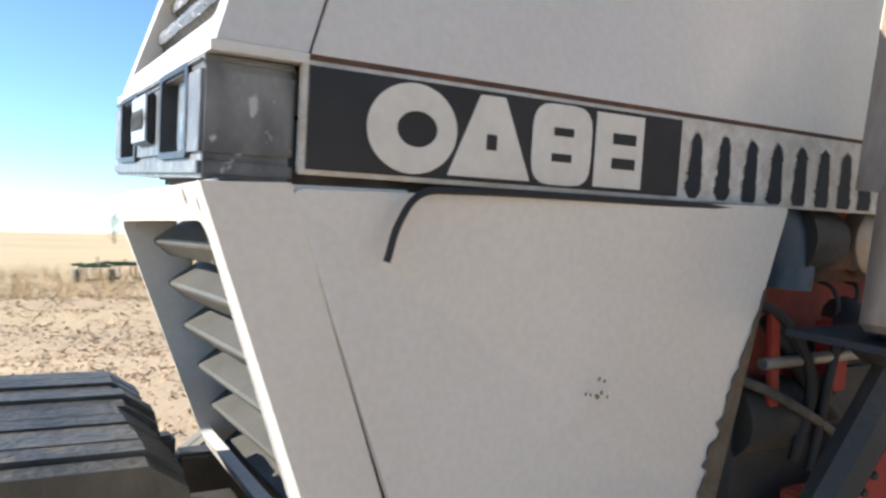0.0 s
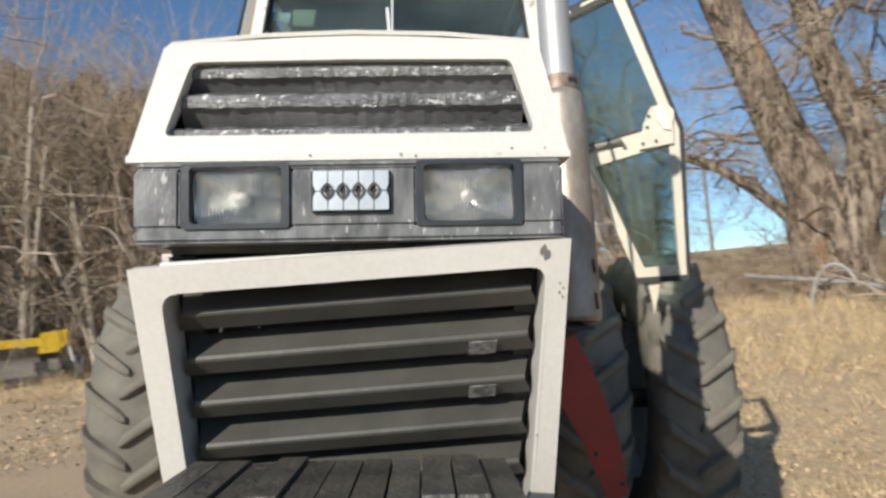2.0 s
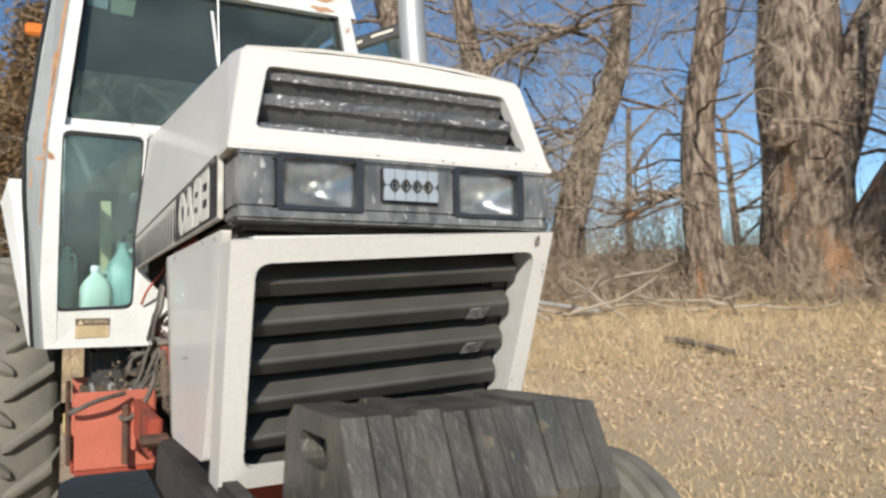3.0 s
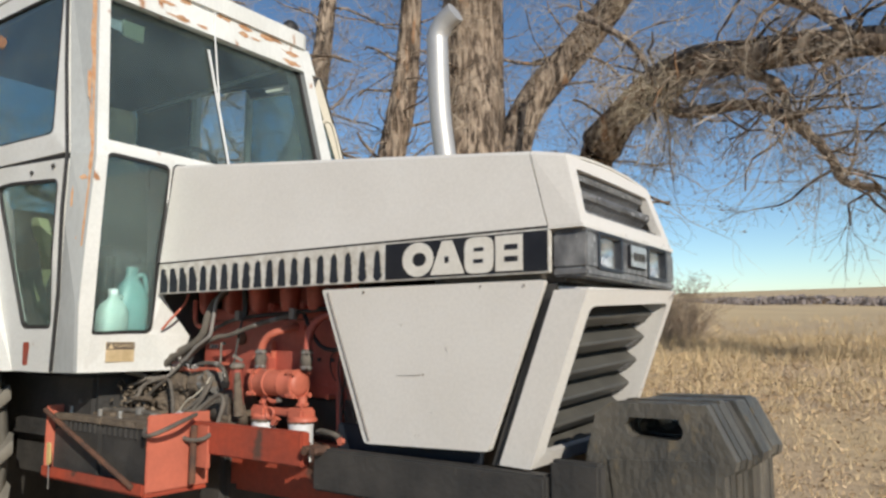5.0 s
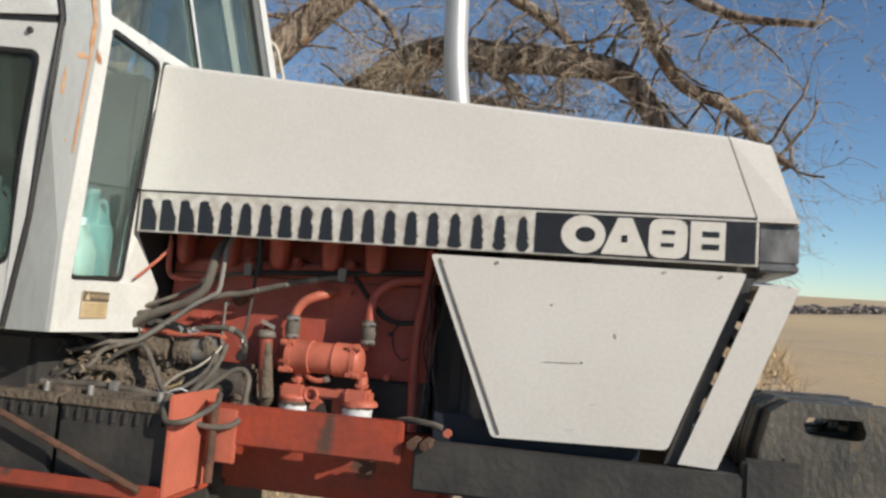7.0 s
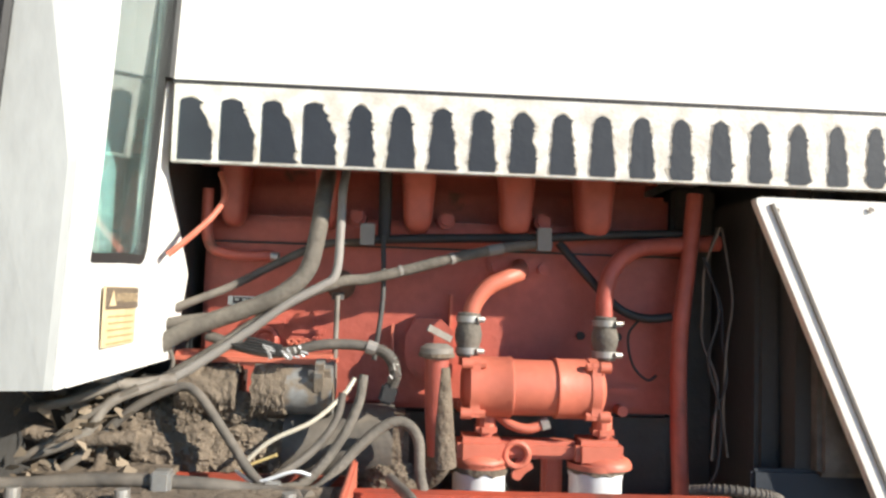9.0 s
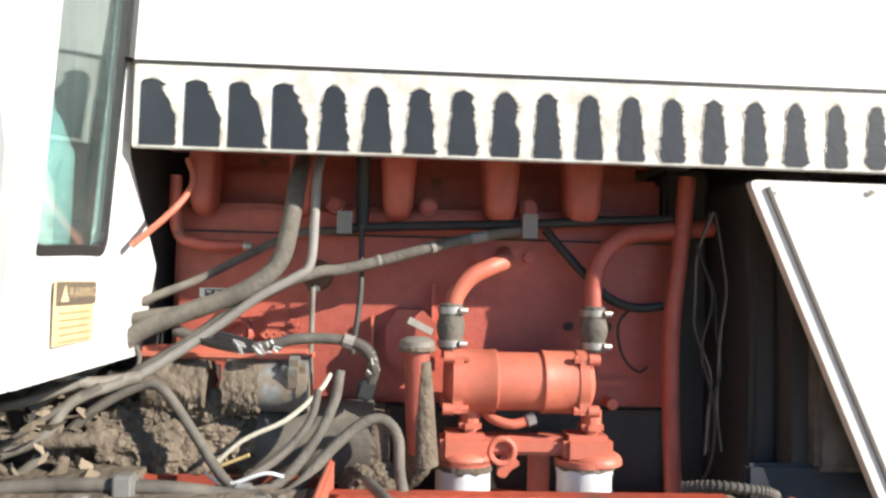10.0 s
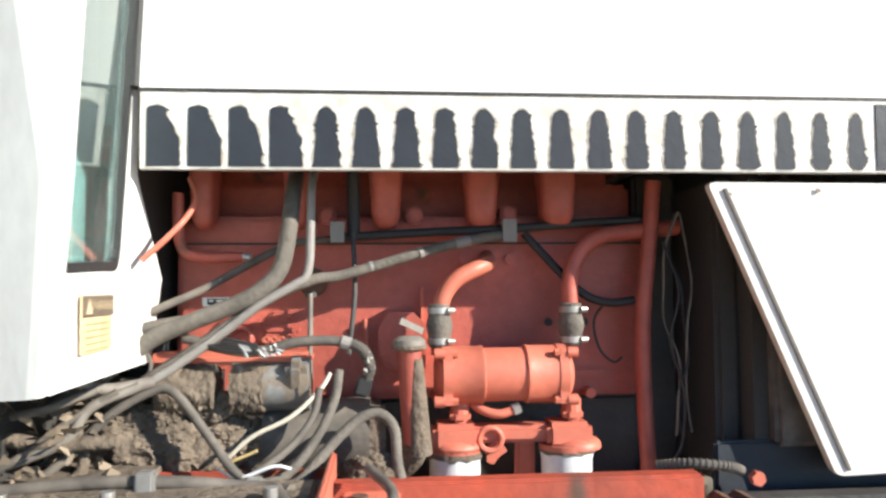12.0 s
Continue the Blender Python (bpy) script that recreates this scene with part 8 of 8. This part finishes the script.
def build_open_door():
    """The left cab door, swung out on its rear hinge."""
    hinge, tip = Vector((-3.02, 0.8, 0)), Vector((-2.7, 1.55, 0))
    way = (tip - hinge).normalized()
    deep = Vector((way.y, -way.x, 0)) * 0.035

    def at(u, z):
        return hinge + way * u + Vector((0, 0, z))

    def pane(points, owner):
        p = part("window_pane", prism(bmesh.new(), [v + deep * 0.45 for v in points], deep * 0.15), DOOR_GLASS, owner, "dark green tinted pane")
        p.visible_shadow = False
    upper = [at(0.04, 3.13), at(0.48, 3.28), at(0.745, 2.53), at(0.04, 2.39)]
    door = part("open_door", ring(bmesh.new(), [at(0.0, 3.18), at(0.515, 3.36), at(0.81, 2.5), at(0.0, 2.33)], upper, deep), CREAM, tractor, "open cream cab door with glass", bevel=0.006)
    lower = [at(0.35, 2.33), at(0.755, 2.42), at(0.77, 1.76), at(0.6, 1.75)]
    part("lower_frame", ring(bmesh.new(), [at(0.29, 2.39), at(0.81, 2.5), at(0.82, 1.7), at(0.56, 1.69)], lower, deep), CREAM, door, bevel=0.006)
    pane(upper, door)
    pane(lower, door)
    # rubber round the edge, dark top rail with bare cream left on it
    for p, q in ((at(0.0, 3.19), at(0.52, 3.372)), (at(0.522, 3.37), at(0.82, 2.505)), (at(0.82, 2.505), at(0.83, 1.69))):
        part("edge_seal", rod(p + deep * 0.5, q + deep * 0.5, 0.013, 8), SEAL, door)
    part("top_seal", prism(bmesh.new(), [q + deep * 1.03 for q in (at(0.0, 3.182), at(0.5, 3.357), at(0.478, 3.285), at(0.02, 3.128))], deep * 0.25), SEAL, door, "dark rubber over the top rail")
    for u0, u1, v in ((0.12, 0.24, 0.012), (0.3, 0.44, 0.022)):
        part("bare_rail", prism(bmesh.new(), [q + deep * 1.3 for q in (at(u0, 3.145 + 0.345 * u0 + v - 0.012), at(u1, 3.145 + 0.345 * u1 + v - 0.012), at(u1, 3.145 + 0.345 * u1 + v + 0.006), at(u0, 3.145 + 0.345 * u0 + v + 0.006))], deep * 0.08), CREAM, door)
    part("bottom_seal", prism(bmesh.new(), [q + deep * 0.1 for q in (at(0.55, 1.695), at(0.83, 1.705), at(0.83, 1.675), at(0.555, 1.66))], deep * 1.1), SEAL, door)
    part("stay_bracket", prism(bmesh.new(), [q + deep * 0.4 for q in (at(0.61, 1.68), at(0.68, 1.685), at(0.665, 1.6), at(0.645, 1.49), at(0.63, 1.58))], deep * 0.2), CREAM, door)
    part("mid_seal", prism(bmesh.new(), [q + deep * 0.6 for q in (at(0.03, 2.392), at(0.6, 2.505), at(0.6, 2.517), at(0.03, 2.404))], deep * 0.5), SEAL, door)
    part("latch_box", prism(bmesh.new(), [q + deep for q in (at(0.595, 2.4), at(0.78, 2.42), at(0.79, 2.6), at(0.75, 2.65), at(0.665, 2.63), at(0.625, 2.54))], deep * 0.6), CREAM, door, "cream bolted latch plate", bevel=0.004)
    part("latch", prism(bmesh.new(), [q + deep * 1.6 for q in (at(0.69, 2.63), at(0.72, 2.635), at(0.775, 2.53), at(0.77, 2.49), at(0.735, 2.5), at(0.7, 2.56))], deep * 0.35), STEEL, door, "bent steel door latch", bevel=0.004)
    for u, z in ((0.62, 2.43), (0.69, 2.44), (0.645, 2.52), (0.655, 2.58)):
        part("bolt", rod(at(u, z) + deep * 1.5, at(u, z) + deep * 1.9, 0.009, 8), IRON, door)
    part("door_handle", tube(bmesh.new(), [at(0.32, 2.42) + deep * 1.1, at(0.36, 2.44) + deep * 2, at(0.5, 2.46) + deep * 2, at(0.52, 2.42) + deep * 1.1], 0.012, 8), STEEL, door, "steel inner door handle")
    part("mirror", prism(bmesh.new(), [at(0.24, 2.36) + deep, at(0.3, 2.36) + deep, at(0.3, 2.42) + deep, at(0.24, 2.42) + deep], deep), IRON, door)
    part("grab_rail", piped([(-2.26, 0.76, 2.83), (-2.25, 0.82, 2.85), (-2.21, 0.845, 2.76), (-2.1, 0.872, 2.3), (-2.1, 0.885, 2.02), (-2.12, 0.87, 1.965), (-2.16, 0.81, 1.96)], 0.0095, 8), CREAM, tractor, "cream grab rail", smooth=True)


build_open_door()


# ---- loose things in the cab ----
def jug(size, body_mat, cap_mat, label, where, turn, tip=0.0):
    w, d, h = size
    ob = thing("plastic_jug", label, "jug", LEANING @ pose(*where, tip, 0, turn), "jugs behind the cab window")
    bm = bmesh.new()
    rows = []
    for f, k in ((0, 0.9), (0.04, 1), (0.62, 1), (0.8, 0.72), (0.92, 0.34), (1, 0.3)):
        rows.append([bm.verts.new((w / 2 * k * math.copysign(abs(math.cos(a)) ** 0.6, math.cos(a)), d / 2 * k * math.copysign(abs(math.sin(a)) ** 0.6, math.sin(a)), h * f)) for a in [2 * math.pi * n / 20 for n in range(20)]])
    for a, b in zip(rows, rows[1:]):
        for n in range(20):
            bm.faces.new((a[n], a[(n + 1) % 20], b[(n + 1) % 20], b[n]))
    bm.faces.new(rows[0][::-1])
    bm.faces.new(rows[-1])
    part("body", bm, body_mat, ob, smooth=True)
    part("handle", piped([(w * 0.12, 0, h * 0.93), (w * 0.36, 0, h * 0.97), (w * 0.47, 0, h * 0.82), (w * 0.46, 0, h * 0.6)], w * 0.07, 8), body_mat, ob, smooth=True)
    part("cap", rod((0, 0, h), (0, 0, h + 0.025), w * 0.17, 14), cap_mat, ob)


jug((0.15, 0.13, 0.31), TEAL, TEAL, "large teal plastic jug on the cab shelf", (-2.255, -0.432, 1.512), 80)
jug((0.13, 0.1, 0.2), MINT, FILTER_WHITE, "pale mint plastic jug on the cab shelf", (-2.205, -0.545, 1.512), 100)
jug((0.09, 0.11, 0.3), MINT, MINT, "tall mint plastic jug by the cab post", (-2.42, -0.665, 1.512), 70)
ob = thing("red_cap", "small red plastic cap on the cab shelf", "cap", LEANING @ pose(-2.185, -0.475, 1.512))
part("cap_body", rod((0, 0, 0), (0, 0, 0.03), 0.017, 16), RED_CAP, ob)


# ---- farm things round the yard ----
def farm_wheel(name, centre, r, width, axis, parent):
    a = Vector(axis).normalized() * width / 2
    c = Vector(centre)
    t = part(name, tube(bmesh.new(), [c - a, c - a * 0.7, c + a * 0.7, c + a], r, 18), RUBBER, parent, smooth=True)
    part("hub", tube(bmesh.new(), [c - a * 1.15, c + a * 1.15], r * 0.42, 12), IMPLEMENT_GREEN, t)
    return t


def build_cultivator():
    ob = thing("cultivator", "green folding field cultivator parked on stubble", "farm implement", Matrix.Translation(on_ground(-1.85, -24.86)) @ Matrix.Rotation(radians(187), 4, "Z"))
    for x, z, w in ((0.52, 0.52, 0.95), (1.62, 0.58, 1.15), (2.75, 0.62, 1.0)):
        part("toolbar", boxes(((x, 0, z), (w, 0.1, 0.09)), ((x, 0.55, z + 0.03), (w, 0.08, 0.08)), ((x, 1.1, z), (w, 0.08, 0.08))), IMPLEMENT_GREEN, ob, bevel=0.01)
    for x in (0.3, 0.72, 1.3, 1.95, 2.4, 3.0):
        part("cross_bar", boxes(((x, 0.55, 0.56), (0.07, 1.2, 0.07))), IMPLEMENT_GREEN, ob)
        for y in (0.0, 0.55, 1.1):
            part("shank", tube(bmesh.new(), bent([(x, y, 0.54), (x, y + 0.16, 0.4), (x, y + 0.08, 0.2), (x, y - 0.1, 0.05)], 4), 0.022, 6), RUST, ob)
    part("drag_bar", boxes(((0.75, -0.12, 0.1), (1.1, 0.05, 0.05), (0, -4, 0)), ((2.3, -0.12, 0.1), (1.3, 0.05, 0.05), (0, 3, 0))), RUST, ob)
    for x in (0.0, 1.05, 2.05):
        farm_wheel("wheel", (x, 0.1, 0.21), 0.21, 0.16, (1, 0, 0), ob)
    for x, h in ((0.66, 0.16), (1.5, 0.1), (1.9, 0.12), (2.3, 0.24)):
        part("mast", boxes(((x, 0.3, 0.6 + h / 2), (0.045, 0.045, h + 0.1))), IMPLEMENT_GREEN, ob)
    for x in (0.62, 1.6):
        part("hydraulic_ram", rod((x, -0.02, 0.62), (x + 0.4, 0.3, 0.66), 0.03, 8), STEEL, ob)
    gang = part("disc_gang", boxes(((2.45, -0.75, 0.42), (1.3, 0.09, 0.09)), ((2.45, -0.35, 0.45), (0.08, 0.8, 0.08))), DECAL_WHITE, ob, "pale frame above the discs", bevel=0.01)
    for k in range(10):
        x = 1.86 + 0.13 * k
        part("disc", tube(bmesh.new(), [(x, -0.75, 0.19), (x + 0.012, -0.75, 0.19)], 0.19, 18), IRON, gang)


def build_planter():
    x, y = 0.5 + 26 * math.cos(radians(-111.5)), 1.15 + 26 * math.sin(radians(-111.5))
    ob = thing("planter", "green row planter with grey seed hoppers", "farm implement", Matrix.Translation(on_ground(x, y)) @ Matrix.Rotation(radians(-21), 4, "Z"))
    part("toolbar", boxes(((-0.75, 0, 0.85), (4.5, 0.18, 0.18))), IMPLEMENT_GREEN, ob)
    for k in range(6):
        xx = -2.6 + 0.74 * k
        unit = part("row_unit", boxes(((xx, 0.35, 0.65), (0.2, 0.7, 0.28))), IMPLEMENT_GREEN, ob)
        part("hopper", prism(bmesh.new(), [(xx - 0.26, 0.15, 0.9), (xx + 0.26, 0.15, 0.9), (xx + 0.3, 0.15, 1.35), (xx - 0.3, 0.15, 1.35)], (0, 0.5, 0)), IMPLEMENT_GREEN, unit)
        for d in (-0.14, 0.14):
            farm_wheel("gauge_wheel", (xx + d, 0.55, 0.3), 0.3, 0.13, (1, 0, 0), ob)
    part("marker_arm", tube(bmesh.new(), [(-3.0, 0, 0.9), (-2.6, 0, 1.5), (2.6, 0, 1.7)], 0.05, 6), RUST, ob)


def build_tank_trailer():
    x, y = 0.6 + 31 * math.cos(radians(-114.5)), 1.0 + 31 * math.sin(radians(-114.5))
    ob = thing("tank_trailer", "white liquid tank on a yellow trailer", "tank trailer", Matrix.Translation(on_ground(x, y)) @ Matrix.Rotation(radians(-28), 4, "Z"))
    part("tank", lathe(bmesh.new(), [(0.05, -1.6), (0.45, -1.55), (0.62, -1.35), (0.65, 0), (0.62, 1.35), (0.45, 1.55), (0.05, 1.6)], (0, 0, 1.9), (1, 0, 0), 24), TANK_WHITE, ob, smooth=True)
    part("trailer_frame", boxes(((0, 0, 1.05), (3.4, 0.9, 0.14)), ((-1.9, 0, 0.85), (0.8, 0.12, 0.12))), IMPLEMENT_YELLOW, ob)
    for xx in (-1.0, 1.0):
        part("saddle", boxes(((xx, 0, 1.25), (0.12, 1.0, 0.3))), IMPLEMENT_YELLOW, ob)
        for yy in (-0.7, 0.7):
            farm_wheel("wheel", (xx, yy, 0.45), 0.45, 0.28, (0, 1, 0), ob)


def build_auger():
    x, y = 0.5 + 39 * math.cos(radians(-106)), 1.15 + 39 * math.sin(radians(-106))
    ob = thing("grain_auger", "long rusty folded auger standing in stubble", "auger", Matrix.Translation(on_ground(x, y)) @ Matrix.Rotation(radians(-16), 4, "Z"))
    part("tube", tube(bmesh.new(), [(2.6, 0, 0.1), (1.9, 0, 1.3), (-1.6, 0, 1.75)], 0.13, 10), RUST, ob)
    part("rail", tube(bmesh.new(), [(1.9, 0.4, 0.9), (-1.6, 0.4, 1.2)], 0.05, 6), RUST, ob)
    for k in range(5):
        part("brace", tube(bmesh.new(), [(1.6 - 0.7 * k, 0, 1.35 + 0.08 * k), (1.4 - 0.7 * k, 0.4, 0.1)], 0.035, 6), RUST, ob)


def build_yellow_blade():
    x, y = 1.3 + 25.5 * math.cos(radians(-152.7)), 0.13 + 25.5 * math.sin(radians(-152.7))
    ob = thing("blade_implement", "yellow steel scraper with a dusty blade on dry grass", "farm implement", Matrix.Translation(on_ground(x, y)) @ Matrix.Rotation(radians(118), 4, "Z"))
    part("beam", boxes(((-1.5, 0.1, 1.3), (3.8, 0.22, 0.26))), IMPLEMENT_YELLOW, ob, bevel=0.02)
    plate = [(0.22, 0, 0.95), (0.7, 0, 0.95), (1.02, 0, 1.2), (1.02, 0, 1.62), (0.3, 0, 1.55)]
    part("end_plate", prism(bmesh.new(), [Vector(v) for v in plate], (0, 0.5, 0)), IMPLEMENT_YELLOW, ob, bevel=0.015)
    curve = []
    for k in range(9):
        f = k / 8
        curve.append((0.28 * math.sin(f * math.pi), 0.28 + 0.86 * f))
    face = bmesh.new()
    rows = [[face.verts.new((xx, 0.1 + d + back, z)) for d, z in curve] for back in (0.0, 0.05) for xx in (-2.6, 0.26)]
    for ra, rb in ((rows[0], rows[1]), (rows[3], rows[2]), (rows[1], rows[3]), (rows[2], rows[0])):
        for k in range(8):
            face.faces.new((ra[k], rb[k], rb[k + 1], ra[k + 1]))
    part("blade", face, DUSTY_LINE, ob, "dust-covered curved blade", smooth=True)
    part("cutting_edge", boxes(((-1.15, 0.08, 0.2), (2.9, 0.06, 0.2))), IRON, ob)
    part("axle_beam", boxes(((0.75, 0.3, 0.55), (1.3, 0.2, 0.3)), ((0.45, 0.1, 0.3), (0.6, 0.3, 0.25))), IRON, ob, bevel=0.02)
    for xx in (0.62, 1.28):
        farm_wheel("wheel", (xx, 0.45, 0.42), 0.42, 0.26, (1, 0, 0), ob)
    part("hydraulic_ram", rod((1.15, -0.05, 0.62), (1.05, 0.1, 1.1), 0.05, 10), STEEL, ob)


def utility_pole(az, dist, height, eye, label):
    x, y = eye[0] + dist * math.cos(radians(az)), eye[1] + dist * math.sin(radians(az))
    ob = thing("utility_pole", label, "pole", Matrix.Translation(on_ground(x, y)), "poles round the yard")
    part("post", tube(bmesh.new(), [(0, 0, -0.5), (0, 0, height)], 0.14, 10, 0.1), WOOD, ob, smooth=True)
    part("lamp_head", boxes(((0.25, 0.5, height - 0.1), (0.4, 1.0, 0.25))), IRON, ob, bevel=0.05)


def build_litter():
    pipe = thing("irrigation_pipe", "long grey steel pipe lying in dry grass", "pipe")
    a, b = on_ground(*from_walk(140, 21.5), 0.2), on_ground(*from_walk(154, 25), 0.7)
    part("pipe_body", tube(bmesh.new(), [a, a.lerp(b, 0.5) + Vector((0, 0, 0.1)), b], 0.075, 12), DULL_STEEL, pipe, smooth=True)
    c = on_ground(*from_walk(148.2, 22.5))
    side = Vector((-0.52, -0.85, 0))
    hoop = thing("wire_hoop", "bent grey steel hoop leaning in brush", "hoop")
    part("hoop_body", tube(bmesh.new(), [c + side * (0.6 * math.cos(t)) + Vector((0, 0, 1.15 * math.sin(t))) for t in [math.pi * k / 14 * 0.85 for k in range(15)]], 0.045, 8), DULL_STEEL, hoop, smooth=True)
    a, b = on_ground(-10.3, 10.57, 0.08), on_ground(-7.15, 9.3, 0.04)
    log = thing("fallen_log", "dark weathered log lying on leaf litter", "log")
    part("log_body", tube(bmesh.new(), bent([a, a.lerp(b, 0.3) + Vector((0, 0, 0.04)), b], 5), 0.085, 12, 0.05), WOOD, log, smooth=True)
    rng = random.Random(9)
    for k in range(16):
        az = rng.uniform(126, 156) if k < 9 else rng.gauss(142.5, 2.6)
        p = on_ground(*from_walk(az, rng.uniform(20, 24)), 0.15 if k < 9 else rng.uniform(0.15, 0.75))
        branch = thing("fallen_branch", "pale fallen branch lying in brush", "branch", group="fallen branches")
        w = Vector((rng.uniform(-1, 1), rng.uniform(-1, 1), rng.uniform(0.0, 0.35))).normalized()
        soup = Soup()
        pts = [p + w * s + Vector((0, 0, 0.12 * math.sin(s * 2 + k))) for s in (0, 0.6, 1.3, 2.0, 2.6)]
        soup.limb(pts, 0.06, 0.02, 7, rng)
        limb = raw("limb", soup.v, soup.f, TWIG, branch)
        for _ in range(7):
            q = rng.choice(pts[1:])
            soup = Soup()
            soup.stick(q, q + Vector((rng.uniform(-1, 1), rng.uniform(-1, 1), rng.uniform(0, 0.8))) * 0.8, 0.018, 0.006)
            raw("twig", soup.v, soup.f, TWIG, limb)


build_cultivator()
build_planter()
build_tank_trailer()
build_auger()
build_yellow_blade()
utility_pole(-107.8, 70, 7.0, (0.5, 1.15), "weathered wooden pole with a yard lamp")
utility_pole(158.6, 62, 9.0, (1.25, 0.4), "grey wooden pole beyond the trees")
build_litter()
